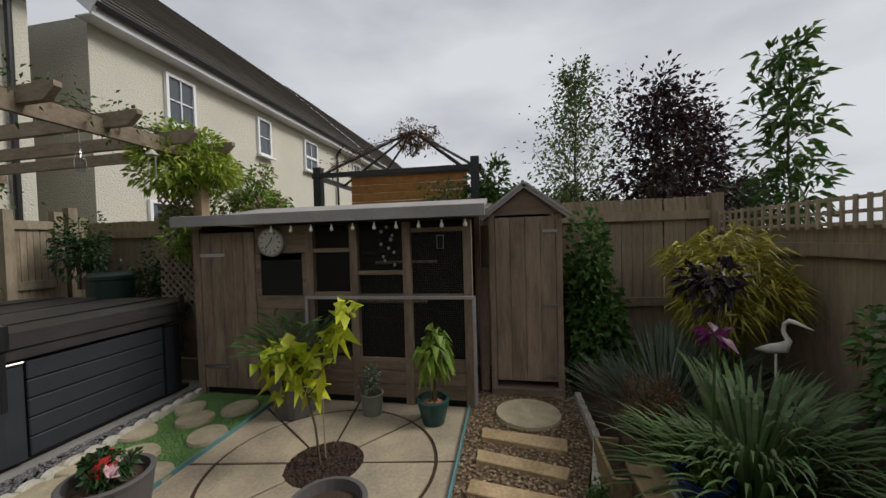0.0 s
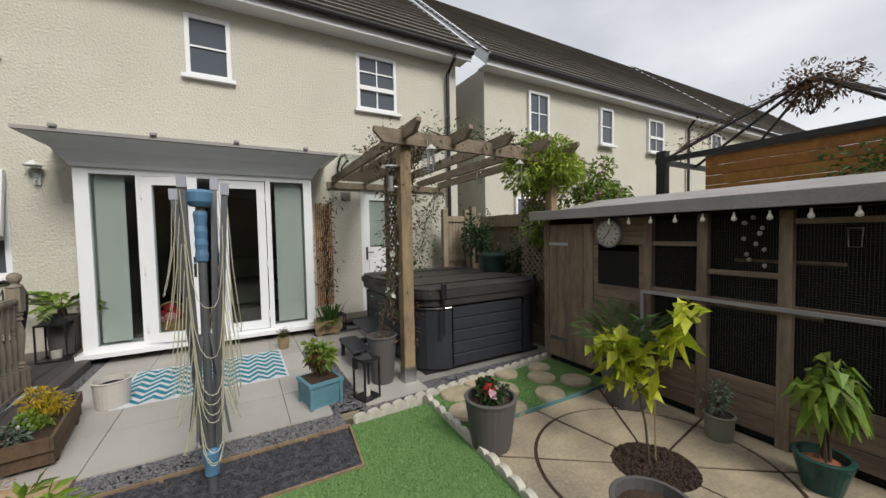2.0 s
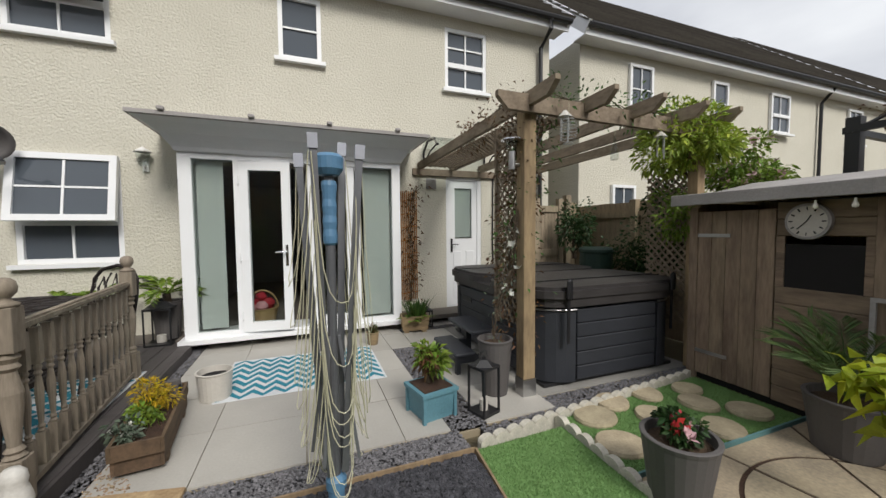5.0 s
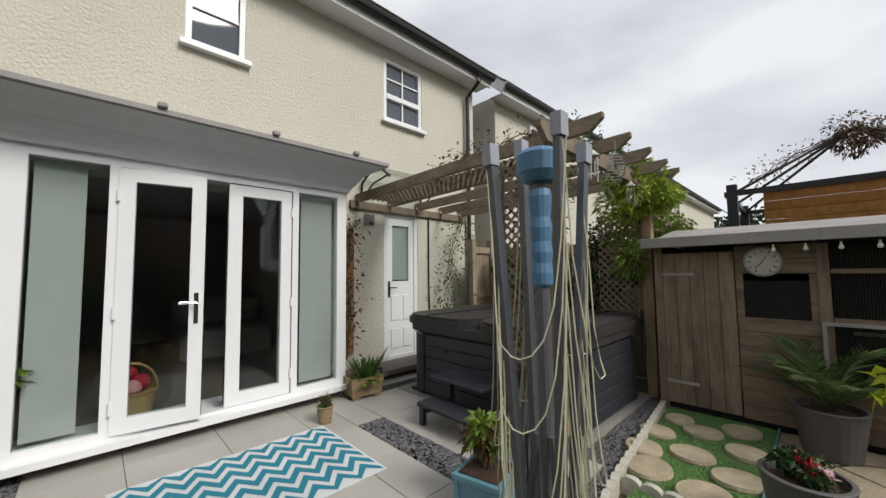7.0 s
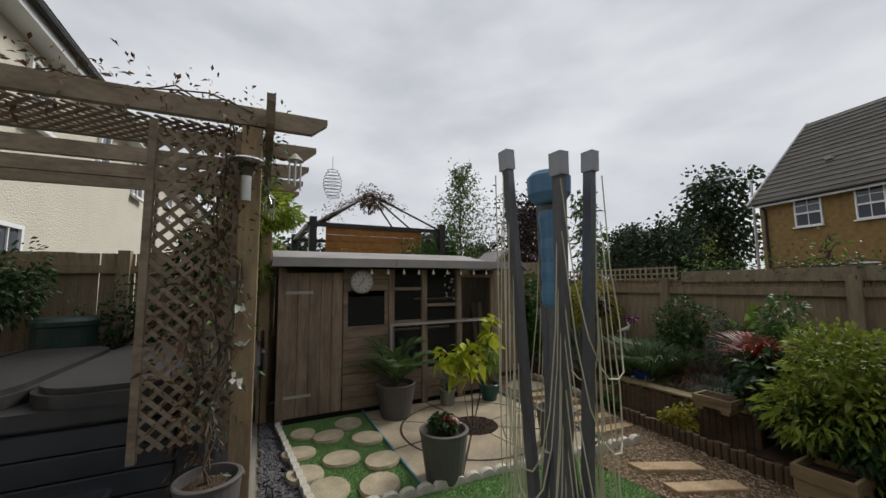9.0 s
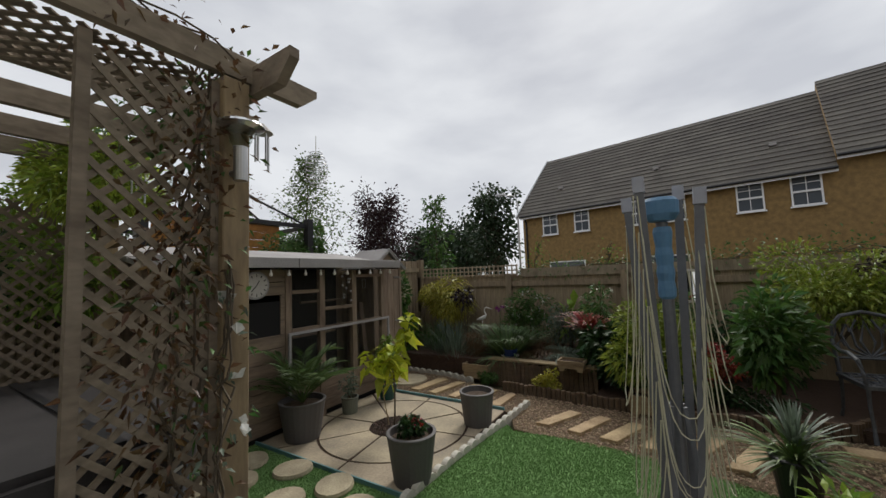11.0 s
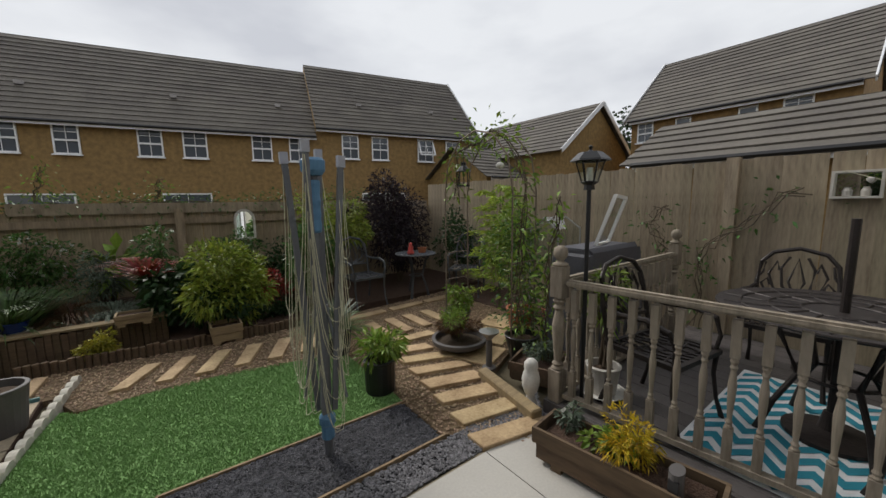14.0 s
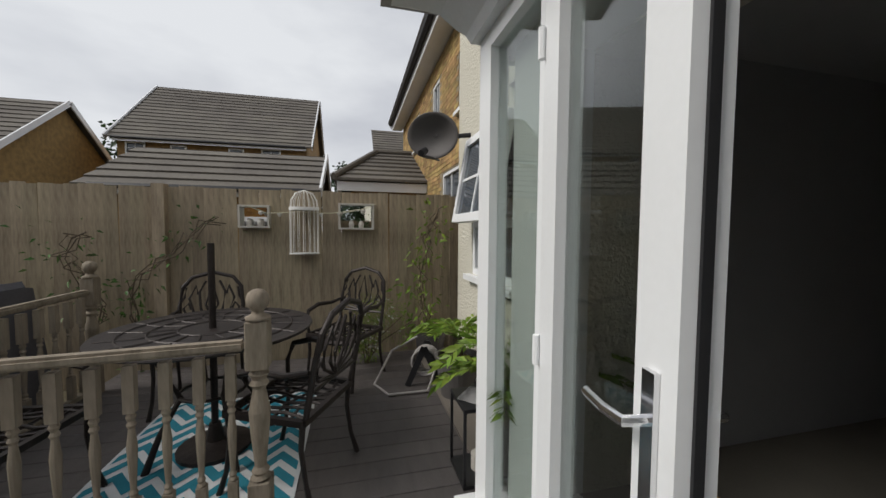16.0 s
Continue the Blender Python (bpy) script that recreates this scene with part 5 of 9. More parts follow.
lattice("trellis_slats", pg, (PX, PY + 0.07, 0.55), 90, 0, 0.40, 1.68)
for y in (PY + 0.068, PY + 0.47):
    part("trellis_stile", new_box(PX - 0.02, PX + 0.02, y - 0.018, y + 0.018, 0.5, 2.27), M["perg_grey"], pg)
lattice("roof_trellis_slats", pg, (PX + 0.02, PY + 0.1, 2.30), 0, -90, 0.45, 2.5, 0.075)
lattice("side_trellis_slats", pg, (0.95, -2.9, 0.4), 90, 0, 0.5, 1.6)

# solar lamp, wind chimes and bottles on the pergola
slp = thing("solar_wall_lamp", "steel solar wall lamp on the pergola post", "lamp", (PX - 0.12, PY + 0.02, 2.0))
bm = bmesh.new()
lathe(bm, [(0, 0.09), (0.085, 0.075), (0.09, 0.065), (0.06, 0.055), (0, 0.055)], 20)
part("cap", bm, M["chrome"], slp)
bm = bmesh.new()
lathe(bm, [(0.03, -0.02), (0.055, 0.054)], 16)
part("shade", bm, M["glass"], slp)
bm = bmesh.new()
lathe(bm, [(0, -0.16), (0.027, -0.16), (0.027, -0.02), (0, -0.02)], 16)
part("stem", bm, M["steel"], slp)
bm = bmesh.new()
tube(bm, [(0, 0, -0.12), (0.065, 0, -0.12)], 0.014, 8)
part("arm", bm, M["steel"], slp)


def hanging(name, label, cat, at, drop, kind):
    g = thing(name, label, cat, at)
    w = bmesh.new()
    tube(w, [(0, 0, 0), (0.003, 0, -drop)], 0.002, 4)
    part("string", w, M["rope"], g)
    b = bmesh.new()
    if kind == "bottle":
        lathe(b, [(0, -drop - 0.2), (0.032, -drop - 0.2), (0.035, -drop - 0.12), (0.012, -drop - 0.05), (0.012, -drop), (0, -drop)], 12)
        part("bottle", b, M["glass"], g)
    elif kind == "chime":
        lathe(b, [(0, -drop - 0.02), (0.055, -drop - 0.02), (0.01, -drop + 0.03), (0, -drop + 0.03)], 12)
        part("cap", b, M["statue"], g)
        for k in range(4):
            t = bmesh.new()
            a = k * 1.57
            tube(t, [(0.035 * math.cos(a), 0.035 * math.sin(a), -drop - 0.03), (0.035 * math.cos(a), 0.035 * math.sin(a), -drop - 0.16 - 0.02 * k)], 0.006, 6)
            part("tube", t, M["steel"], g)
    elif kind == "spiral":
        for k in range(9):
            r = 0.02 + 0.04 * math.sin(math.pi * (k + 1) / 10)
            tube(b, [(r * math.cos(a), r * math.sin(a), -drop - 0.022 * k) for a in np.linspace(0, 6.28, 17)], 0.0025, 4, caps=False)
        part("wire_spiral", b, M["steel"], g)
    return g


hanging("hanging_bottle", "clear glass bottle hanging from the pergola beam", "ornament", (-0.10, PY - 0.10, 2.25), 0.10, "bottle")
hanging("hanging_bottle", "clear glass bottle hanging from the pergola beam", "ornament", (0.82, PY - 0.35, 2.25), 0.12, "bottle")
hanging("wind_chime", "small pale wind chime on the pergola beam", "wind chime", (0.42, PY - 0.12, 2.26), 0.06, "chime")
hanging("wind_chime", "small pale wind chime on the pergola beam", "wind chime", (-0.75, PY - 0.25, 2.25), 0.03, "chime")
hanging("wire_spinner", "spiral wire spinner hanging from the pergola corner", "wind spinner", (PX + 0.02, PY - 0.47, 2.22), 0.10, "spiral")

# aviary with lean-to roof
av = thing("aviary", "brown timber aviary with wire mesh front and grey roof trim", "aviary", (0, 0, 0))
AX = 0.70
# floor, divider and lining are near-black, with the inside shade in their colour
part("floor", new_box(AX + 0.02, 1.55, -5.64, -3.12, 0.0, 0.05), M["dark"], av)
part("rear_wall", new_box(1.55, 1.58, -5.68, -3.10, 0.0, 1.75), M["shed"], av)
part("end_wall", new_box(AX + 0.02, 1.55, -3.13, -3.10, 0.0, 1.58), M["shed"], av)
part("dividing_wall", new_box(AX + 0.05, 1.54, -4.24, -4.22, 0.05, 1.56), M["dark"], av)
part("shade_lining", new_box(1.535, 1.549, -5.62, -4.25, 0.05, 1.6), M["dark"], av)
dr = new("door")
dr.parent = av
for i in range(5):
    y = -3.14 - i * 0.113
    part("board", new_box(AX - 0.012, AX + 0.006, y - 0.110, y, 0.06, 1.50, 0.003), M["shed"], dr)
for z in (0.25, 1.28):
    hh = bmesh.new()
    box(hh, AX - 0.02, AX - 0.013, -3.40, -3.12, z, z + 0.03)
    part("strap_hinge", hh, M["steel"], dr)
for k in range(12):
    z = 0.05 + k * 0.125
    if z + 0.12 < 0.93 or z > 1.22:
        part("cladding_board", new_box(AX - 0.01, AX + 0.008, -4.22, -3.71, z, z + 0.121, 0.004), M["shed_h"], av)
    else:
        part("cladding_board", new_box(AX - 0.01, AX + 0.008, -3.76, -3.71, z, z + 0.121), M["shed_h"], av)
        part("cladding_board", new_box(AX - 0.01, AX + 0.008, -4.22, -4.17, z, z + 0.121), M["shed_h"], av)
# sheet over the hatch hole, its shade put in as near-black
part("hatch_shade_sheet", new_box(AX + 0.0, AX + 0.006, -4.17, -3.76, 0.92, 1.24), M["dark"], av)
for k in range(3):
    z = 0.05 + k * 0.115
    part("cladding_board", new_box(AX - 0.008, AX + 0.01, -5.62, -4.26, z, z + 0.111, 0.004), M["shed_h"], av)
for y in (-3.105, -4.25, -4.66, -5.13, -5.64):
    part("post", new_box(AX - 0.025, AX + 0.03, y - 0.035, y + 0.035, 0.0, 1.54, 0.003), M["shed"], av)
for y0, y1, z in ((-5.60, -4.70, 0.90), (-5.10, -4.70, 1.10), (-4.62, -4.29, 1.30), (-4.62, -4.29, 0.92), (-5.60, -5.17, 1.45)):
    part("rail", new_box(AX - 0.02, AX + 0.01, y0, y1, z, z + 0.035), M["shed_h"], av)
for y0, y1 in ((-4.62, -4.29), (-5.09, -4.70), (-5.60, -5.17)):
    bm = bmesh.new()
    y = y0
    while y < y1:
        box(bm, AX + 0.012, AX + 0.0132, y, y + 0.0014, 0.40, 1.52)
        y += 0.016
    z = 0.40
    while z < 1.52:
        box(bm, AX + 0.0134, AX + 0.0146, y0, y1, z, z + 0.0014)
        z += 0.016
    tagged(part("wire_mesh", bm, M["mesh_wire"], av), "fine square wire mesh", "", "", "stuff")
fm = bmesh.new()
for a, b, c, e in ((-5.70, -4.22, 0.90, 0.925), (-5.70, -5.675, 0.05, 0.90), (-4.245, -4.22, 0.05, 0.90)):
    box(fm, AX - 0.07, AX - 0.05, a, b, c, e)
part("mesh_gate_frame", fm, M["felt"], av)
for y0, y1, z in ((-5.2, -4.4, 0.8), (-5.3, -4.7, 1.18)):
    t = bmesh.new()
    tube(t, [(1.1, y0, z), (1.1, y1, z)], 0.015, 6)
    part("perch", t, M["shed"], av)
rfv = bmesh.new()
for y0, y1 in ((-5.76, -3.02),):
    vs = [rfv.verts.new(v) for v in ((AX - 0.16, y0, 1.56), (AX - 0.16, y1, 1.56), (1.66, y1, 1.77), (1.66, y0, 1.77), (AX - 0.16, y0, 1.60), (AX - 0.16, y1, 1.60), (1.66, y1, 1.81), (1.66, y0, 1.81))]
    for f in ((0, 1, 2, 3), (7, 6, 5, 4), (0, 4, 5, 1), (2, 6, 7, 3), (1, 5, 6, 2), (0, 3, 7, 4)):
        rfv.faces.new([vs[i] for i in f])
part("roof_sheet", rfv, M["felt"], av)
for y0, y1, dz in ((-4.28, -3.00, 0.0), (-5.80, -4.25, 0.012)):
    part("roof_trim", new_box(AX - 0.185 - dz, AX - 0.162 - dz, y0, y1, 1.555, 1.65, 0.004), M["felt"], av)
for k in range(9):
    cb = bmesh.new()
    box(cb, AX - 0.15 + k * 0.2, AX - 0.02 + k * 0.2, -5.79, -3.01, 1.605 + k * 0.023, 1.625 + k * 0.023)
    part("roof_board", cb, M["felt"], av)

ck = thing("wall_clock", "round cream wall clock with roman numeral marks on the aviary", "clock", (AX - 0.035, -3.90, 1.40), -90)
bm = bmesh.new()
tube(bm, [(0, 0.02, 0), (0, -0.02, 0)], 0.125, 32)
part("rim", bm, M["felt"], ck)
bm = bmesh.new()
tube(bm, [(0, -0.0205, 0), (0, -0.024, 0)], 0.108, 32)
part("dial", bm, M["pot_white"], ck)
for k in range(12):
    a = k * math.pi / 6
    bm = bmesh.new()
    beam(bm, (0.078 * math.sin(a), -0.0255, 0.078 * math.cos(a)), (0.100 * math.sin(a), -0.0255, 0.100 * math.cos(a)), 0.003, 0.008)
    part("numeral_mark", bm, M["black_plastic"], ck)
for a, L in ((0.5, 0.05), (3.9, 0.075)):
    bm = bmesh.new()
    beam(bm, (0, -0.028, 0), (L * math.sin(a), -0.028, L * math.cos(a)), 0.003, 0.006)
    part("clock_hand", bm, M["black_plastic"], ck)
sfl = thing("string_lights", "string of small pear shaped bulbs under the aviary eaves", "string lights", (0, 0, 0))
bm = bmesh.new()
tube(bm, [(AX - 0.15, -4.0 - i * 0.2, 1.545 - 0.01 * (i % 2)) for i in range(9)], 0.003, 4)
part("cable", bm, M["black_plastic"], sfl)
for i in range(10):
    b = bmesh.new()
    y = -3.98 - i * 0.185
    lathe(b, [(0, -0.062), (0.014, -0.055), (0.017, -0.042), (0.007, -0.018), (0.006, 0.0), (0, 0.0)], 10, (AX - 0.15, y, 1.538))
    part("bulb", b, M["bulb"], sfl)
orn = thing("hanging_ornament", "dried flower and shell ornament hanging on the aviary front", "ornament", (AX - 0.06, -4.98, 1.5))
for k in range(14):
    b = bmesh.new()
    lathe(b, [(0, -0.018), (0.013, -0.006), (0.010, 0.01), (0, 0.014)], 6, (0.01 * (k % 3), 0.06 * math.sin(k * 1.9), -0.035 * (k % 10)))
    part("shell", b, M["felt"], orn)
bell = thing("wire_bell", "small wire bird bell hanging in the aviary", "ornament", (AX + 0.08, -5.40, 1.42))
bm = bmesh.new()
tube(bm, [(0, -0.03, 0), (0, -0.025, -0.11), (0, 0.025, -0.11), (0, 0.03, 0), (0, -0.03, 0)], 0.004, 5)
part("wire", bm, M["steel"], bell)

# tall shed
sh = thing("tall_shed", "tall narrow brown timber tool shed with a pitched roof", "shed", (1.0, -6.11, 0.06), 0)
SW = 0.31
for y0, y1 in ((-SW, -SW + 0.05), (SW - 0.05, SW)):
    part("corner_board", new_box(-0.015, 0.02, y0, y1, 0, 1.54), M["shed"], sh)
for i in range(4):
    y = -SW + 0.052 + i * 0.129
    part("door_board", new_box(-0.008, 0.012, y, y + 0.127, 0.06, 1.50, 0.003), M["shed"], sh)
for z in (1.36, 0.72, 0.10):
    part("hinge", new_box(-0.016, -0.009, -SW + 0.04, -SW + 0.16, z, z + 0.025), M["steel"], sh)
part("side_wall", new_box(0.02, 0.5, -SW, -SW + 0.015, 0, 1.52), M["shed"], sh)
part("side_wall", new_box(0.02, 0.5, SW - 0.015, SW, 0, 1.52), M["shed"], sh)
part("back_wall", new_box(0.5, 0.515, -SW, SW, 0, 1.52), M["shed"], sh)
part("base_board", new_box(-0.04, 0.5, -SW, SW, -0.06, -0.001), M["shed_h"], sh)
bm = bmesh.new()
vs = [bm.verts.new(v) for v in ((-0.01, -SW, 1.52), (-0.01, SW, 1.52), (-0.01, 0, 1.74), (0.5, -SW, 1.52), (0.5, SW, 1.52), (0.5, 0, 1.74))]
bm.faces.new((vs[0], vs[1], vs[2]))
bm.faces.new((vs[5], vs[4], vs[3]))
part("gable", bm, M["shed_h"], sh)
for s in (-1, 1):
    bm = bmesh.new()
    beam(bm, (-0.05, s * 0.0, 1.78), (-0.05, s * 0.37, 1.50), 0.02, 0.05)
    part("bargeboard", bm, M["felt"], sh)
    bm = bmesh.new()
    vs = [bm.verts.new(v) for v in ((-0.07, 0, 1.80), (0.55, 0, 1.80), (0.55, s * 0.38, 1.51), (-0.07, s * 0.38, 1.51), (-0.07, 0, 1.785), (0.55, 0, 1.785), (0.55, s * 0.38, 1.495), (-0.07, s * 0.38, 1.495))]
    for f in ((0, 1, 2, 3), (7, 6, 5, 4), (0, 4, 5, 1), (2, 6, 7, 3), (1, 5, 6, 2), (0, 3, 7, 4)):
        bm.faces.new([vs[i] for i in f])
    bmesh.ops.recalc_face_normals(bm, faces=bm.faces)
    part("roof_panel", bm, M["felt"], sh)
for x, y, lean in ((1.15, -5.72, 3), (1.05, -5.74, -4)):
    pk = thing("leaning_plank", "spare timber plank leaning between the aviary and shed", "plank", (x, y, 0))
    bm = bmesh.new()
    beam(bm, (0, 0, 0), (0.15, lean * 0.004, 1.1), 0.02, 0.07)
    part("board", bm, M["shed"], pk)

# rotary airer, folded
ar = thing("rotary_airer", "folded grey rotary washing line with blue plastic fittings", "rotary airer", (-2.49, -3.67, 0))
bm = bmesh.new()
tube(bm, [(0, 0, -0.02), (0, 0, 0.22)], 0.024, 12)
part("ground_socket", bm, M["alu"], ar)
bm = bmesh.new()
lathe(bm, [(0.026, 0.10), (0.036, 0.11), (0.036, 0.19), (0.046, 0.20), (0.046, 0.24), (0.028, 0.26)], 14)
part("collar", bm, M["blue_plastic"], ar, "blue plastic collar")
bm = bmesh.new()
tube(bm, [(0, 0, 0.22), (0, 0, 1.60)], 0.021, 12)
part("mast", bm, M["alu"], ar)
bm = bmesh.new()
lathe(bm, [(0.022, 1.30), (0.03, 1.31), (0.032, 1.34), (0.028, 1.37), (0.032, 1.40), (0.028, 1.43), (0.032, 1.47), (0.028, 1.50), (0.034, 1.56), (0.03, 1.58)], 14)
part("grip", bm, M["blue_plastic"], ar, "blue ribbed hand grip")
bm = bmesh.new()
lathe(bm, [(0, 1.60), (0.045, 1.605), (0.062, 1.63), (0.064, 1.68), (0.05, 1.695), (0, 1.70)], 18)
part("hub", bm, M["blue_plastic"], ar, "blue plastic hub")
ARM = []
for k in range(4):
    a = radians(45 + 90 * k + 12)
    c, s = math.cos(a), math.sin(a)
    r0, r1 = 0.045, 0.120 + 0.025 * (k % 2)
    zt = 1.695 + (0.045, -0.02, 0.03, 0.0)[k]
    bm = bmesh.new()
    beam(bm, (r0 * c, r0 * s, 0.28), (r1 * c, r1 * s, zt), 0.030, 0.020)
    part("arm", bm, M["alu"], ar)
    bm = bmesh.new()
    beam(bm, (r1 * c, r1 * s, zt - 0.03), (r1 * c * 1.02, r1 * s * 1.02, zt + 0.03), 0.040, 0.030)
    part("arm_cap", bm, M["grey_plastic"], ar, "pale grey end cap")
    bm = bmesh.new()
    beam(bm, (0.03 * c, 0.03 * s, 0.9), (r1 * c * 0.8, r1 * s * 0.8, 0.35), 0.014, 0.014)
    part("strut", bm, M["alu"], ar)
    ARM.append((r0, r1, zt, a))
rl = random.Random(5)
for k in range(4):
    r0, r1, zt, a = ARM[k]
    r0b, r1b, ztb, ab = ARM[(k + 1) % 4]
    ln = bmesh.new()
    for i in range(9):
        f = 0.97 - i * 0.095
        z0 = 0.28 + (zt - 0.28) * f
        ra = r0 + (r1 - r0) * f
        z1 = 0.28 + (ztb - 0.28) * f
        sag = rl.uniform(0.50, 0.92) * min(1.0, z0 - 0.12)
        pts = []
        for j in range(11):
            u = j / 10
            aa = a + (ab + (2 * math.pi if ab < a else 0) - a) * u
            bulge = 0.02 * math.sin(math.pi * u) + rl.uniform(-0.006, 0.006)
            z = z0 + (z1 - z0) * u - sag * (1 - (2 * u - 1) ** 4) * (0.75 + 0.25 * math.sin(math.pi * u))
            rr = ra + 0.012 + bulge + 0.03 * math.sin(math.pi * u) * (1 - f)
            pts.append((rr * math.cos(aa), rr * math.sin(aa), max(z, 0.2)))
        tube(ln, pts, 0.0022, 4)
    tagged(part("line", ln, M["rope"], ar, "pale drooping washing line"), "pale drooping washing line", "", "", "stuff")


# ---- deck, its railing and furniture ----
DZ = 0.10
deck = thing("deck", "dark grey grooved composite deck", "deck", kind="structure")
k = 0
x = -6.22
while x < -3.86:
    part("deck_board", new_box(x, min(x + 0.138, -3.84), -3.14, -0.01, DZ - 0.025, DZ - 0.0005 * (k % 2), 0.003), M["deck"], deck)
    x += 0.143
    k += 1
part("deck_fascia", new_box(-3.838, -3.815, -3.16, -0.62, -0.06, DZ - 0.004), M["deck"], deck)
part("deck_fascia", new_box(-6.2, -3.84, -3.165, -3.142, -0.06, DZ - 0.004), M["deck"], deck)


def turned(h, r, top=None):
    """Radii and heights of a turned spindle between square ends."""
    return [(r * 0.75, 0.0), (r * 1.25, 0.02 * h), (r * 0.8, 0.05 * h), (r * 1.1, 0.08 * h), (r * 0.7, 0.12 * h), (r * 1.15, 0.45 * h), (r * 1.3, 0.62 * h), (r * 0.75, 0.82 * h), (r * 1.2, 0.86 * h), (r * 0.8, 0.9 * h), (r * 1.25, 0.95 * h), (r * 0.75, h)]


def newel(at):
    g = thing("newel_post", "weathered turned wooden newel post with a ball cap", "post", at, group="newel posts of the deck railing")
    bm = bmesh.new()
    s = 0.045
    box(bm, -s, s, -s, s, -0.08, 0.22, 0.004)
    lathe(bm, [(a, 0.22 + b) for a, b in turned(0.50, 0.034)], 16)
    box(bm, -s, s, -s, s, 0.72, 0.93, 0.004)
    part("post", bm, M["rail"], g)
    bm = bmesh.new()
    lathe(bm, [(0.05, 0.931), (0.052, 0.945), (0.03, 0.955), (0.022, 0.968), (0.028, 0.975), (0.043, 0.995), (0.047, 1.018), (0.041, 1.045), (0.022, 1.062), (0, 1.066)], 18)
    part("ball_cap", bm, M["rail"], g, smooth=True)
    return g


N1, N2, N3 = (-3.88, -3.10, DZ), (-4.03, -1.49, DZ), (-5.75, -3.10, DZ)
for p in (N1, N2, N3):
    newel(p)
bal = bmesh.new()
s = 0.019
box(bal, -s, s, -s, s, 0.0, 0.17)
lathe(bal, [(a, 0.17 + b) for a, b in turned(0.36, 0.0145)], 10)
box(bal, -s, s, -s, s, 0.53, 0.72)
bal_mesh = bpy.data.meshes.new("baluster")
bal.to_mesh(bal_mesh)
bal.free()
bal_mesh.materials.append(M["rail"])


def railing(p, q, n):
    g = thing("deck_railing", "weathered wooden deck railing with turned balusters", "railing")
    P, Q = Vector(p), Vector(q)
    d = (Q - P).normalized()
    a, b = P + d * 0.05, Q - d * 0.05
    up = Vector((0, 0, 1))
    hr = bmesh.new()
    beam(hr, a + up * 0.825, b + up * 0.825, 0.058, 0.045)
    bmesh.ops.bevel(hr, geom=list(hr.edges), offset=0.012, segments=2, affect="EDGES")
    part("hand_rail", hr, M["rail"], g)
    br = bmesh.new()
    beam(br, a + up * 0.05, b + up * 0.05, 0.05, 0.03)
    part("bottom_rail", br, M["rail"], g)
    for i in range(n):
        o = new("baluster", bal_mesh)
        o.parent = g
        c = a + (b - a) * (i + 0.5) / n
        o.matrix_world = Matrix.Translation((c.x, c.y, DZ + 0.065)) @ Matrix.Rotation(math.atan2(d.y, d.x), 4, "Z")


railing(N1, N2, 13)
railing(N3, N1, 14)


def zigzag_rug(name, label, at, rz, w, l, rows, teeth):
    """A thin woven rug: zigzag bands across w, joined by colour."""
    g = thing(name, label, "rug", at, rz)
    part("backing", new_box(-w / 2, w / 2, -l / 2, l / 2, 0.0, 0.004), M["rug_white"], g)
    n = teeth * 2
    amp = l / rows * 0.85
    for r in range(rows):
        bm = bmesh.new()
        y0 = -l / 2 + l * (r + 0.30) / rows
        t = l / rows * 0.56
        for i in range(n):
            xa, xb = -w / 2 + 0.02 + (w - 0.04) * i / n, -w / 2 + 0.02 + (w - 0.04) * (i + 1) / n
            ya, yb = (amp * 0.5, -amp * 0.5) if i % 2 else (-amp * 0.5, amp * 0.5)
            c = [min(max(y0 + v, -l / 2 + 0.01), l / 2 - 0.01) for v in (ya, yb, yb + t, ya + t)]
            vs = [bm.verts.new(v) for v in ((xa, c[0], 0.0065), (xb, c[1], 0.0065), (xb, c[2], 0.0065), (xa, c[3], 0.0065))]
            bm.faces.new(vs)
        part("zigzag_band", bm, M["rug_teal"], g)
    return g


zigzag_rug("patio_rug", "teal and white zigzag outdoor rug on the patio slabs", (-2.62, -1.60, 0.002), 0, 1.40, 0.98, 7, 8)
zigzag_rug("deck_rug", "teal and white zigzag outdoor rug under the dining table", (-4.68, -1.90, DZ + 0.002), 90, 1.05, 1.42, 10, 5)


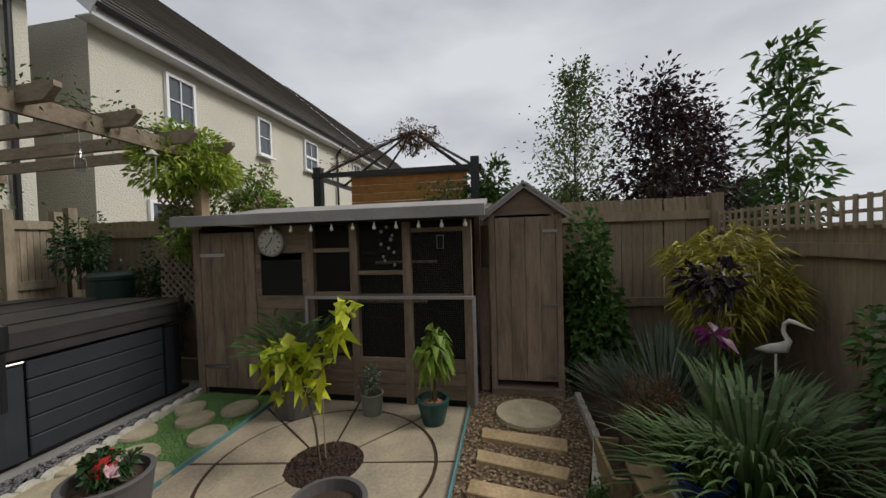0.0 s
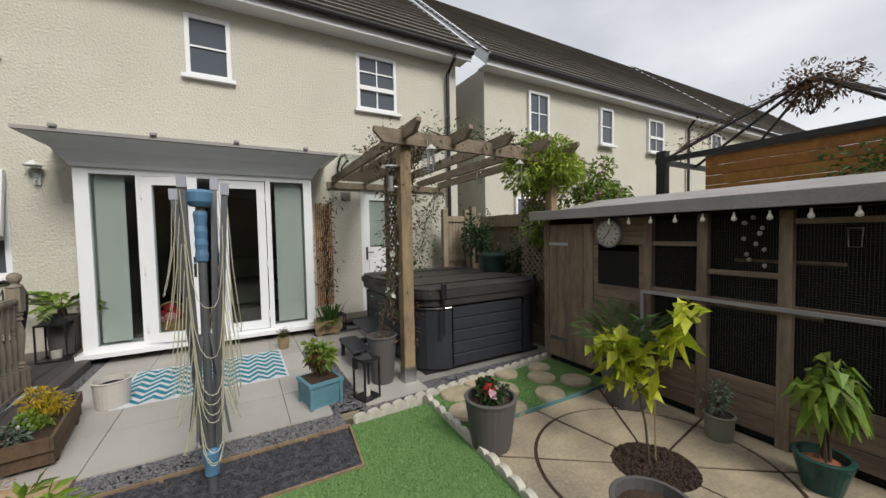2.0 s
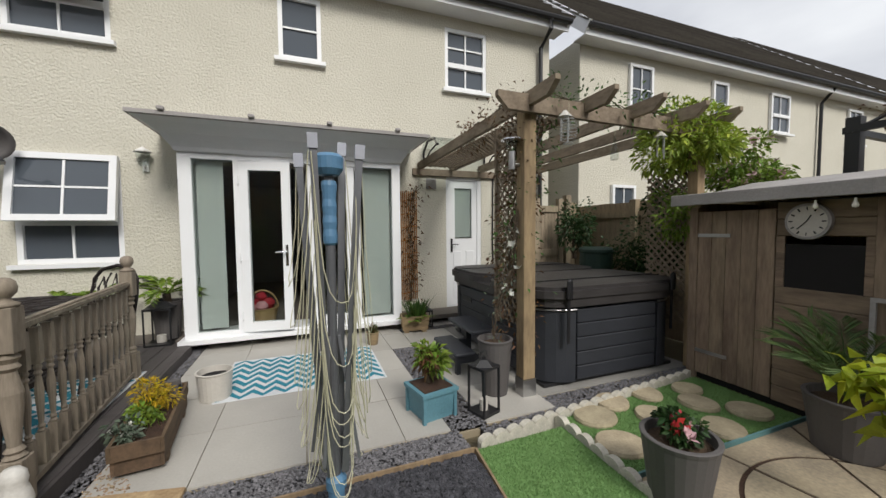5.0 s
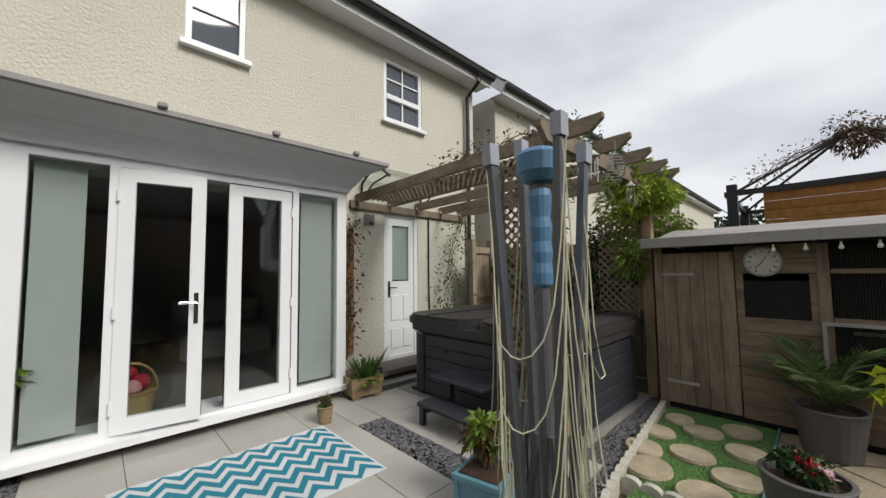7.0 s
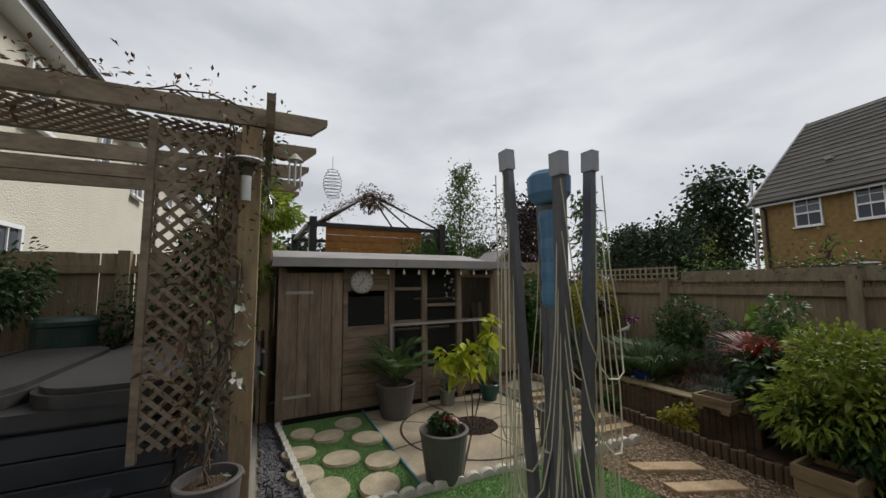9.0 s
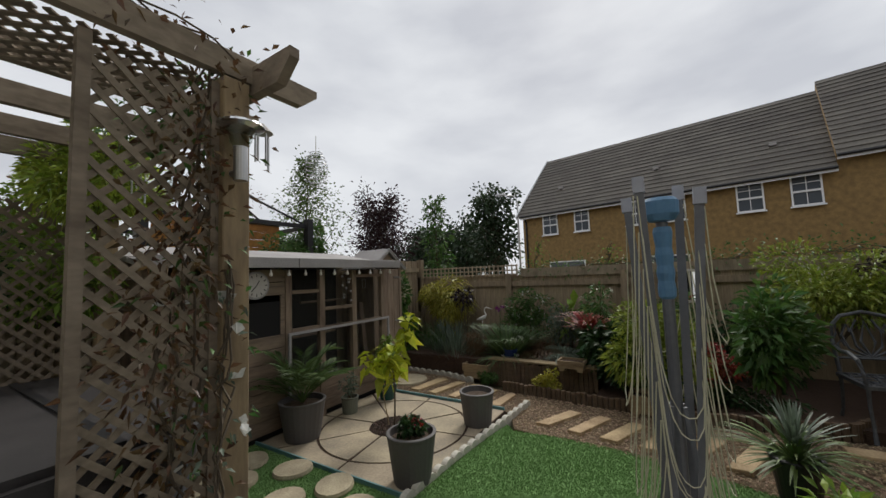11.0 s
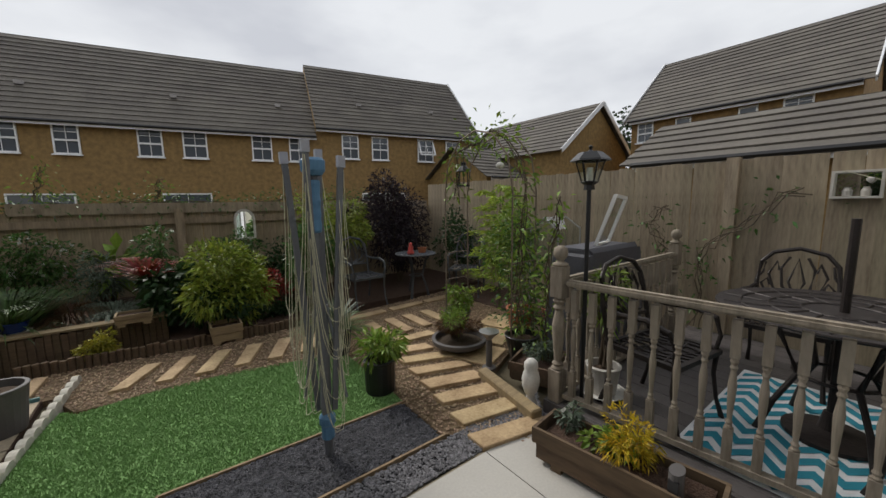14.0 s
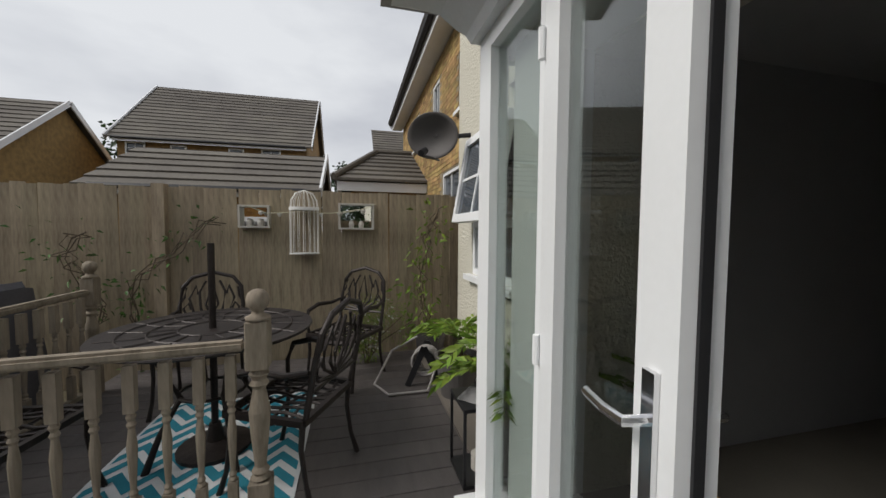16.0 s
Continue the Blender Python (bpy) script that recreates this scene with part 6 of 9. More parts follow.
def arm_chair(name, label, at, rz, mat, group):
    """Cast metal armchair facing local -y."""
    g = thing(name, label, "chair", at, rz, group)
    for x in (-0.23, 0.23):
        for y, f in ((-0.21, -1), (0.20, 1)):
            b = bmesh.new()
            tube(b, [(x * 1.05, y + f * 0.05, 0.0), (x * 1.0, y + f * 0.015, 0.12), (x, y - f * 0.01, 0.28), (x, y, 0.42)], [0.016, 0.012, 0.013, 0.016], 8)
            part("leg", b, M[mat], g)
        a = bmesh.new()
        tube(a, [(x, -0.20, 0.42), (x * 1.08, -0.215, 0.52), (x * 1.13, -0.18, 0.62), (x * 1.12, -0.05, 0.655), (x * 1.08, 0.12, 0.64), (x, 0.235, 0.66)], [0.013, 0.013, 0.017, 0.019, 0.016, 0.013], 8)
        part("armrest", a, M[mat], g)
    st = bmesh.new()
    for p, q in (((-0.24, -0.22), (0.24, -0.22)), ((-0.24, 0.21), (0.24, 0.21)), ((-0.24, -0.22), (-0.24, 0.21)), ((0.24, -0.22), (0.24, 0.21))):
        beam(st, (*p, 0.42), (*q, 0.42), 0.028, 0.03)
    part("seat_frame", st, M[mat], g)
    st = bmesh.new()
    for i in range(7):
        xx = -0.19 + i * 0.0633
        pts = [(xx + 0.02 * math.sin(j * 1.3 + i), -0.21 + 0.42 * j / 6, 0.424) for j in range(7)]
        tube(st, pts, 0.009, 5)
    for i in range(4):
        yy = -0.14 + i * 0.09
        tube(st, [(-0.23, yy, 0.422), (-0.1, yy + 0.03, 0.422), (0.1, yy - 0.03, 0.422), (0.23, yy, 0.422)], 0.008, 5)
    part("seat", st, M[mat], g)
    bk = bmesh.new()

    def B(u, v):
        return (u, 0.215 + 0.10 * v / 0.5, 0.44 + v)
    fr = [B(-0.225, 0), B(-0.232, 0.25), B(-0.215, 0.40), B(-0.15, 0.48), B(0, 0.52), B(0.15, 0.48), B(0.215, 0.40), B(0.232, 0.25), B(0.225, 0)]
    tube(bk, fr, 0.016, 8)
    tube(bk, [B(-0.22, 0.12), B(0.22, 0.12)], 0.012, 6)
    part("backrest", bk, M[mat], g)
    sc = bmesh.new()
    tube(sc, [B(0, 0.13), B(-0.045, 0.26), B(0, 0.44), B(0.045, 0.26), B(0, 0.13)], 0.010, 6)
    for m in (-1, 1):
        tube(sc, [B(0, 0.13), B(m * 0.08, 0.22), B(m * 0.095, 0.36), B(m * 0.05, 0.45)], 0.010, 6)
        tube(sc, [B(m * 0.01, 0.13), B(m * 0.13, 0.20), B(m * 0.165, 0.31), B(m * 0.12, 0.41), B(m * 0.105, 0.34)], 0.010, 6)
        tube(sc, [B(m * 0.03, 0.13), B(m * 0.17, 0.155), B(m * 0.205, 0.23), B(m * 0.17, 0.27), B(m * 0.15, 0.22)], 0.010, 6)
        tube(sc, [B(m * 0.19, 0.40), B(m * 0.20, 0.32), B(m * 0.225, 0.28)], 0.009, 6)
    part("scrollwork", sc, M[mat], g)
    return g


DIN = "black cast metal armchair with scrolled back on the deck"
arm_chair("dining_chair", DIN, (-5.42, -2.22, DZ), 92, "iron", "chairs round the table")
arm_chair("dining_chair", DIN, (-5.62, -1.15, DZ), 55, "iron", "chairs round the table")
arm_chair("dining_chair", DIN, (-4.38, -1.40, DZ), -26, "iron", "chairs round the table")
arm_chair("dining_chair", DIN, (-4.28, -2.62, DZ), 172, "iron", "chairs round the table")
arm_chair("garden_chair", "weathered grey cast metal armchair on the gravel", (-4.0, -6.45, 0), 185, "iron_grey", "chairs at the small table")
arm_chair("garden_chair", "weathered grey cast metal armchair beside the small table", (-5.55, -5.95, 0), 125, "iron_grey", "chairs at the small table")


def metal_table(name, label, at, r, h, mat, legs=4):
    g = thing(name, label, "table", at)
    tp = bmesh.new()
    lathe(tp, [(0, h - 0.012), (r - 0.01, h - 0.014), (r, h - 0.004), (r - 0.004, h + 0.004), (r * 0.9, h), (0, h)], 40)
    part("tabletop", tp, M[mat], g)
    ptn = bmesh.new()
    for q in (0.30, 0.55, 0.78):
        tube(ptn, [(r * q * math.cos(a), r * q * math.sin(a), h + 0.002) for a in np.linspace(0, 2 * math.pi, 33)], 0.007, 4, caps=False)
    for i in range(16):
        a = i * math.pi / 8
        tube(ptn, [(r * 0.3 * math.cos(a), r * 0.3 * math.sin(a), h + 0.002), (r * 0.6 * math.cos(a + 0.12), r * 0.6 * math.sin(a + 0.12), h + 0.002), (r * 0.93 * math.cos(a), r * 0.93 * math.sin(a), h + 0.002)], 0.006, 4)
    part("cast_pattern", ptn, M[mat], g)
    for i in range(legs):
        a = i * 2 * math.pi / legs + 0.6
        c, s = math.cos(a), math.sin(a)
        lg = bmesh.new()
        tube(lg, [(r * 0.60 * c, r * 0.60 * s, 0), (r * 0.48 * c, r * 0.48 * s, h * 0.25), (r * 0.30 * c, r * 0.30 * s, h * 0.5), (r * 0.5 * c, r * 0.5 * s, h * 0.85), (r * 0.72 * c, r * 0.72 * s, h - 0.015)], [0.02, 0.016, 0.016, 0.018, 0.02], 8)
        part("leg", lg, M[mat], g)
    rg = bmesh.new()
    tube(rg, [(r * 0.31 * math.cos(a), r * 0.31 * math.sin(a), h * 0.5) for a in np.linspace(0, 2 * math.pi, 25)], 0.010, 6, caps=False)
    part("stretcher_ring", rg, M[mat], g)
    return g


metal_table("dining_table", "round black cast metal dining table on the rug", (-4.72, -1.90, DZ), 0.56, 0.735, "iron")
metal_table("side_table", "small round grey cast metal table on the gravel", (-4.85, -6.35, 0), 0.32, 0.68, "iron_grey", 3)
ub = thing("parasol_pole", "black parasol pole standing through the dining table", "parasol", (-4.72, -1.90, DZ))
bm = bmesh.new()
tube(bm, [(0, 0, 0.0), (0, 0, 1.24)], 0.02, 10)
part("pole", bm, M["iron"], ub)
bm = bmesh.new()
lathe(bm, [(0, 0.0), (0.20, 0.004), (0.20, 0.03), (0.05, 0.06), (0.03, 0.16), (0, 0.16)], 20)
part("base", bm, M["iron"], ub)

# solar lamp post
lp = thing("lamp_post", "black six sided solar lamp on a slim post by the railing", "lamp", (-4.02, -3.00, DZ))
bm = bmesh.new()
tube(bm, [(0, 0, 0), (0, 0, 1.42)], 0.014, 10)
part("post", bm, M["black_plastic"], lp)
bm = bmesh.new()
lathe(bm, [(0, 1.42), (0.035, 1.42), (0.03, 1.45), (0.055, 1.47), (0.05, 1.475), (0, 1.475)], 6)
part("gallery", bm, M["black_plastic"], lp)
bm = bmesh.new()
lathe(bm, [(0.046, 1.476), (0.085, 1.60)], 6)
part("lamp_glass", bm, M["glass"], lp)
for k in range(6):
    a = k * math.pi / 3
    bm = bmesh.new()
    beam(bm, (0.049 * math.cos(a), 0.049 * math.sin(a), 1.475), (0.088 * math.cos(a), 0.088 * math.sin(a), 1.605), 0.008, 0.008)
    part("glazing_bar", bm, M["black_plastic"], lp)
bm = bmesh.new()
lathe(bm, [(0, 1.60), (0.125, 1.60), (0.12, 1.61), (0.07, 1.655), (0.02, 1.66), (0.008, 1.67), (0.014, 1.69), (0, 1.70)], 6)
part("lamp_roof", bm, M["black_plastic"], lp)
bm = bmesh.new()
tube(bm, [(0, 0, 1.478), (0, 0, 1.56)], 0.02, 8)
part("bulb_tube", bm, M["bulb"], lp)

# things on the west fence
FX = -6.262


def shadow_box(y, z, w, h):
    g = thing("wall_box", "weathered white box frame shelf with a mirror back and small jars", "shelf", (FX, y, z), 90, group="box frames on the fence")
    fr = bmesh.new()
    for a, b, c, e in ((-w / 2, w / 2, 0, 0.018), (-w / 2, w / 2, h - 0.018, h), (-w / 2, -w / 2 + 0.018, 0.018, h - 0.018), (w / 2 - 0.018, w / 2, 0.018, h - 0.018)):
        box(fr, a, b, -0.09, 0, c, e)
    part("frame", fr, M["pot_white"], g)
    part("mirror", new_box(-w / 2 + 0.018, w / 2 - 0.018, -0.008, -0.002, 0.018, h - 0.018), M["mirror"], g)
    for x in (-0.05, 0.05):
        j = bmesh.new()
        lathe(j, [(0, 0.018), (0.025, 0.02), (0.028, 0.06), (0.016, 0.08), (0.018, 0.09), (0, 0.09)], 12, (x, -0.05, 0))
        part("jar", j, M["pot_white"], g)


shadow_box(-2.02, 1.44, 0.28, 0.22)
shadow_box(-1.05, 1.43, 0.36, 0.27)
cg = thing("bird_cage", "white wire bird cage ornament hung on the fence", "bird cage", (FX + 0.075, -1.56, 1.18))
cb = bmesh.new()
for k in range(16):
    a = k * math.pi / 8
    c, s = 0.068 * math.cos(a), 0.068 * math.sin(a) * 2.0
    tube(cb, [(c, s, 0), (c, s, 0.46), (c * 0.92, s * 0.92, 0.54), (c * 0.6, s * 0.6, 0.61), (0, 0, 0.64)], 0.0028, 4)
part("cage_bars", cb, M["white_metal"], cg)
for z, h in ((0.0, 0.012), (0.44, 0.03)):
    b = bmesh.new()
    lathe(b, [(0.070, z), (0.072, z), (0.072, z + h), (0.070, z + h)], 20, sy=2.0)
    part("cage_ring", b, M["white_metal"], cg)
b = bmesh.new()
lathe(b, [(0, 0), (0.068, 0.0), (0.068, 0.006), (0, 0.006)], 20, sy=2.0)
part("cage_floor", b, M["white_metal"], cg)
gl = thing("heart_garland", "string of small pale hearts along the fence", "garland", (FX, 0, 0))
b = bmesh.new()
tube(b, [(0.09, -2.1, 1.66), (0.10, -1.9, 1.58), (0.14, -1.6, 1.60), (0.12, -1.3, 1.59), (0.10, -1.0, 1.64), (0.09, -0.85, 1.70)], 0.003, 4)
part("string", b, M["rope"], gl)
for y, z in ((-1.95, 1.585), (-1.78, 1.575), (-1.40, 1.58), (-1.22, 1.59), (-0.98, 1.62)):
    b = bmesh.new()
    lathe(b, [(0, -0.03), (0.02, -0.01), (0.024, 0.008), (0, 0.018)], 8, (0.11, y, z), sx=0.4)
    part("heart", b, M["pot_white"], gl)

ds = thing("satellite_dish", "grey oval satellite dish on a wall bracket", "satellite dish", (-5.25, -0.46, 2.18))
b = bmesh.new()
n = 28
rings = []
for i in range(7):
    r = i / 6
    rings.append([b.verts.new((0.255 * r * math.cos(a), -0.10 * (1 - r * r) * -1 - 0.10, 0.205 * r * math.sin(a))) for a in (2 * math.pi * k / n for k in range(n))])
for i in range(1, 7):
    for k in range(n):
        b.faces.new((rings[i - 1][k], rings[i - 1][(k + 1) % n], rings[i][(k + 1) % n], rings[i][k]))
dob = part("dish", b, M["pot_grey"], ds, smooth=True)
sol = dob.modifiers.new("thick", "SOLIDIFY")
sol.thickness = 0.008
b = bmesh.new()
tube(b, [(0, 0.0, 0.0), (0.04, 0.08, -0.02), (0.26, 0.20, -0.02)], 0.022, 8)
part("bracket", b, M["black_plastic"], ds)
b = bmesh.new()
tube(b, [(0, 0.0, -0.22), (0.0, -0.32, -0.16)], 0.012, 8)
tube(b, [(0, -0.36, -0.14), (0, -0.27, -0.12)], 0.03, 10)
part("receiver_arm", b, M["black_plastic"], ds)
ds.matrix_world = pose(-5.62, -0.33, 2.30, 14, 0, 52)

wl = thing("wall_lantern", "white half lantern on the cream wall", "lamp", (-4.35, -0.002, 2.25))
b = bmesh.new()
lathe(b, [(0, 0.12), (0.09, 0.06), (0.088, 0.05), (0, 0.05)], 6, (0, -0.09, 0))
part("lantern_top", b, M["white_metal"], wl)
b = bmesh.new()
lathe(b, [(0.045, -0.10), (0.075, 0.05)], 6, (0, -0.09, 0))
part("lantern_glass", b, M["glass"], wl)
b = bmesh.new()
box(b, -0.03, 0.03, -0.02, 0, -0.16, -0.04)
tube(b, [(0, -0.02, -0.10), (0, -0.09, -0.12), (0, -0.09, -0.10)], 0.01, 6)
part("back_plate", b, M["white_metal"], wl)


def lantern(name, label, at, w, h, mat="black_plastic", rz=0):
    g = thing(name, label, "lantern", at, rz)
    part("base", new_box(-w / 2, w / 2, -w / 2, w / 2, 0, 0.02), M[mat], g)
    part("top", new_box(-w / 2, w / 2, -w / 2, w / 2, h - 0.02, h), M[mat], g)
    for a in (-1, 1):
        for c in (-1, 1):
            part("corner_bar", new_box(a * w / 2 - 0.007 * (a + 1), a * w / 2 + 0.007 * (1 - a), c * w / 2 - 0.007 * (c + 1), c * w / 2 + 0.007 * (1 - c), 0.02, h - 0.02), M[mat], g)
    b = bmesh.new()
    lathe(b, [(w * 0.52, h + 0.0), (w * 0.22, h + w * 0.25), (w * 0.12, h + w * 0.25), (w * 0.12, h + w * 0.38), (0, h + w * 0.42)], 4)
    part("cap", b, M[mat], g)
    b = bmesh.new()
    tube(b, [(-0.04, 0, h + w * 0.3), (-0.03, 0, h + w * 0.6), (0.03, 0, h + w * 0.6), (0.04, 0, h + w * 0.3)], 0.004, 5)
    part("handle", b, M[mat], g)
    b = bmesh.new()
    tube(b, [(0, 0, 0.02), (0, 0, 0.10)], w * 0.18, 10)
    part("candle", b, M["pot_white"], g)


lantern("tall_lantern", "tall black open lantern on the patio beside the grey pot", (-1.38, -2.98, 0), 0.17, 0.36, rz=20)
lantern("small_lantern", "small dark lantern by the back door", (-1.02, -0.55, 0), 0.13, 0.24)
lantern("dark_lantern", "dark wooden lantern stand on the deck", (-4.15, -0.42, DZ), 0.26, 0.42)

# planters
def wood_trough(name, label, at, rz, L, W, H, mat, slats=3):
    g = thing(name, label, "planter", at, rz)
    for i in range(slats):
        z0, z1 = 0.03 + (H - 0.03) * i / slats, 0.03 + (H - 0.03) * (i + 1) / slats - 0.004
        f = 1 + 0.12 * (i / slats)
        for s in (-1, 1):
            part("side_slat", new_box(-L / 2 * f, L / 2 * f, min(s * W / 2 * f, s * (W / 2 * f - 0.018)), max(s * W / 2 * f, s * (W / 2 * f - 0.018)), z0, z1), M[mat], g)
            part("end_slat", new_box(min(s * L / 2 * f, s * (L / 2 * f - 0.018)), max(s * L / 2 * f, s * (L / 2 * f - 0.018)), -W / 2 * f + 0.019, W / 2 * f - 0.019, z0, z1), M[mat], g)
    part("soil_fill", new_box(-L / 2 + 0.02, L / 2 - 0.02, -W / 2 + 0.02, W / 2 - 0.02, 0.03, H * 0.78), M["soil"], g)
    for s in (-1, 1):
        part("foot", new_box(s * L * 0.35 - 0.03, s * L * 0.35 + 0.03, -W / 2, W / 2, 0, 0.03), M[mat], g)
    return g


wood_trough("trough_planter", "pale wooden slatted planter by the bay", (-1.24, -0.66, 0), -8, 0.34, 0.26, 0.22, "planter_wood")
wood_trough("dark_trough_planter", "long dark wooden trough planter with yellow flowers", (-3.55, -2.50, 0), 97, 0.80, 0.24, 0.21, "planter_dark", 2)
wood_trough("bed_planter", "pale wooden planter box beside the gravel", (-0.22, -6.62, 0), 0, 0.36, 0.36, 0.22, "planter_wood", 2)
wood_trough("bed_planter", "pale wooden planter box at the bed edge", (-2.25, -6.14, 0), 0, 0.28, 0.26, 0.20, "planter_wood", 2)
wood_trough("corner_planter", "dark wooden planter box at the deck corner", (-4.22, -3.52, 0), 20, 0.42, 0.34, 0.17, "planter_dark", 2)
wood_trough("raised_planter", "weathered wooden trough on the raised bed", (-1.50, -6.42, 0.28), 0, 0.28, 0.20, 0.12, "planter_wood", 2)
ow = thing("bird_statue", "white stone bird statue on a dark base beside the railing", "statue", (-3.80, -3.26, 0), 160)
b = bmesh.new()
lathe(b, [(0, 0), (0.055, 0.0), (0.05, 0.03), (0.035, 0.06), (0.03, 0.09), (0.045, 0.11), (0.062, 0.16), (0.066, 0.21), (0.055, 0.255), (0.046, 0.275), (0.052, 0.30), (0.048, 0.33), (0.028, 0.352), (0, 0.357)], 18, sy=0.85)
part("figure", b, M["statue"], ow, smooth=True)
gd = thing("stone_ornament", "small dark stone arched door ornament in the trough", "ornament", (-3.52, -2.24, 0.17), 5)
b = bmesh.new()
plate(b, [(0.05 * math.cos(a), 0.0 + 0.03 * math.sin(a)) for a in np.linspace(0, 6.0, 12)], 0, 0.12)
part("stone", b, M["pot_grey"], gd)
part("little_door", new_box(0.025, 0.052, -0.02, 0.02, 0.01, 0.09), M["black_plastic"], gd)
# near-black fill paints the shade in the jar's mouth
pot("round_jar", "cream glazed round jar on the patio", "pot", (-3.32, -1.95, 0), 0.135, 0.115, 0.23, "pot_white", rim=0.012, fill="dark")
pot("tall_grey_pot", "tall dark grey tapered pot beside the pergola post", "pot", (-1.14, -2.72, 0), 0.145, 0.105, 0.46, "pot_grey", rim=0.018)
pot("rose_pot", "dark grey round pot with a small red rose", "pot", (-0.88, -4.12, 0), 0.175, 0.13, 0.34, "pot_grey", rim=0.02)
pot("empty_grey_pot", "dark grey round pot of bare compost", "pot", (-0.86, -5.20, 0), 0.165, 0.13, 0.31, "pot_grey", rim=0.02)
pot("palm_pot", "large dark grey round pot with a palm", "pot", (0.44, -4.22, 0), 0.205, 0.155, 0.34, "pot_grey", rim=0.02)
pot("small_sage_pot", "small sage green pot with a grey leaved shrub", "pot", (0.50, -4.86, 0), 0.092, 0.078, 0.17, "pot_sage", rim=0.012)
pot("green_glazed_pot", "glossy dark green glazed pot beside the aviary", "pot", (0.42, -5.38, 0), 0.125, 0.085, 0.19, "pot_green", rim=0.022, fill="pot_terra")
pot("small_terracotta_pot", "small weathered terracotta pot by the bay", "pot", (-1.87, -1.05, 0), 0.075, 0.058, 0.15, "planter_wood", rim=0.01)
pot("cordyline_pot", "black tapered pot with a spiky cordyline", "pot", (-3.08, -5.02, 0), 0.13, 0.095, 0.26, "pot_black")
pot("fern_pot", "black square sided pot with a green shrub", "pot", (-3.07, -4.14, 0), 0.125, 0.115, 0.26, "pot_black", n=20)
pot("shallow_bowl", "wide shallow grey bowl planter on the gravel", "pot", (-4.05, -4.35, 0), 0.27, 0.13, 0.13, "pot_grey", rim=0.03, n=28)
pot("arch_pot", "black pot at the foot of the metal arch", "pot", (-4.40, -3.85, 0), 0.16, 0.11, 0.22, "pot_black", rim=0.02)
pot("arch_pot", "black pot at the foot of the metal arch", "pot", (-4.42, -4.82, 0), 0.15, 0.11, 0.22, "pot_black", rim=0.02)
pot("terracotta_pot", "orange terracotta pot behind the metal arch", "pot", (-4.95, -4.35, 0), 0.155, 0.11, 0.26, "pot_terra", rim=0.022)
pot("terracotta_pot", "orange terracotta pot behind the metal arch", "pot", (-5.30, -4.15, 0), 0.13, 0.10, 0.22, "pot_terra", rim=0.022)
pot("blue_bowl", "blue glazed bowl on a white saucer on the raised bed", "pot", (-0.62, -6.72, 0.305), 0.105, 0.08, 0.10, "pot_blue", rim=0.012, saucer=0.12)
pot("deck_white_pot", "cream pot and saucer with a leggy shrub on the deck", "pot", (-4.20, -2.95, DZ + 0.012), 0.115, 0.09, 0.20, "pot_white", saucer=0.16)
pot("deck_grey_pot", "grey pot with a climber at the deck corner", "pot", (-6.0, -0.30, DZ), 0.17, 0.13, 0.30, "pot_grey")
pot("deck_tall_pot", "dark grey tapered pot with tree fern on the deck", "pot", (-5.05, -0.28, DZ), 0.18, 0.13, 0.34, "pot_grey")
pot("fern_planter", "dark pot with a tree fern beside the bay", "pot", (-4.14, -0.24, DZ), 0.15, 0.12, 0.46, "pot_grey")
bp = thing("blue_planter", "faded blue square wooden planter on the patio", "planter", (-1.75, -2.84, 0), 12)
b = bmesh.new()
for z0, z1, r in ((0.0, 0.03, 0.115), (0.03, 0.19, 0.118), (0.19, 0.215, 0.15)):
    r1 = r + (0.018 if z0 == 0.03 else 0)
    vs = [b.verts.new(v) for v in [(sx * r, sy * r, z0) for sx, sy in BR] + [(sx * r1, sy * r1, z1) for sx, sy in BR]]
    for f in ((3, 2, 1, 0), (4, 5, 6, 7), (0, 1, 5, 4), (1, 2, 6, 5), (2, 3, 7, 6), (3, 0, 4, 7)):
        b.faces.new([vs[i] for i in f])
part("box", b, M["blue_paint"], bp)
for sx, sy in BR:
    part("corner_batten", new_box(sx * 0.128 - 0.012, sx * 0.128 + 0.012, sy * 0.128 - 0.012, sy * 0.128 + 0.012, 0, 0.185), M["blue_paint"], bp)
part("compost", new_box(-0.12, 0.12, -0.12, 0.12, 0.216, 0.222), M["soil"], bp)

bb = thing("solar_bollard", "dark solar bollard light with a flat dish top", "lamp", (-3.98, -3.86, 0))
b = bmesh.new()
lathe(b, [(0, 0), (0.06, 0), (0.06, 0.02), (0.028, 0.03), (0.026, 0.27), (0, 0.27)], 16)
part("stem", b, M["pot_grey"], bb)
b = bmesh.new()
lathe(b, [(0.028, 0.271), (0.045, 0.30), (0.085, 0.335), (0.088, 0.345), (0.02, 0.348), (0, 0.348)], 20)
part("dish", b, M["steel"], bb)
hz = thing("hose_reel", "grey garden hose on a dark reel on the deck", "hose", (-5.35, -0.48, DZ), -20)
for x in (-0.09, 0.09):
    b = bmesh.new()
    beam(b, (x, -0.14, 0.0), (x, 0.0, 0.34), 0.015, 0.05)
    beam(b, (x, 0.16, 0.0), (x, 0.0, 0.34), 0.015, 0.05)
    part("reel_frame", b, M["black_plastic"], hz)
b = bmesh.new()
for k in range(6):
    tube(b, [(-0.06 + k * 0.024, 0.11 * math.cos(a), 0.2 + 0.11 * math.sin(a)) for a in np.linspace(0, 6.2, 18)], 0.011, 6, caps=False)
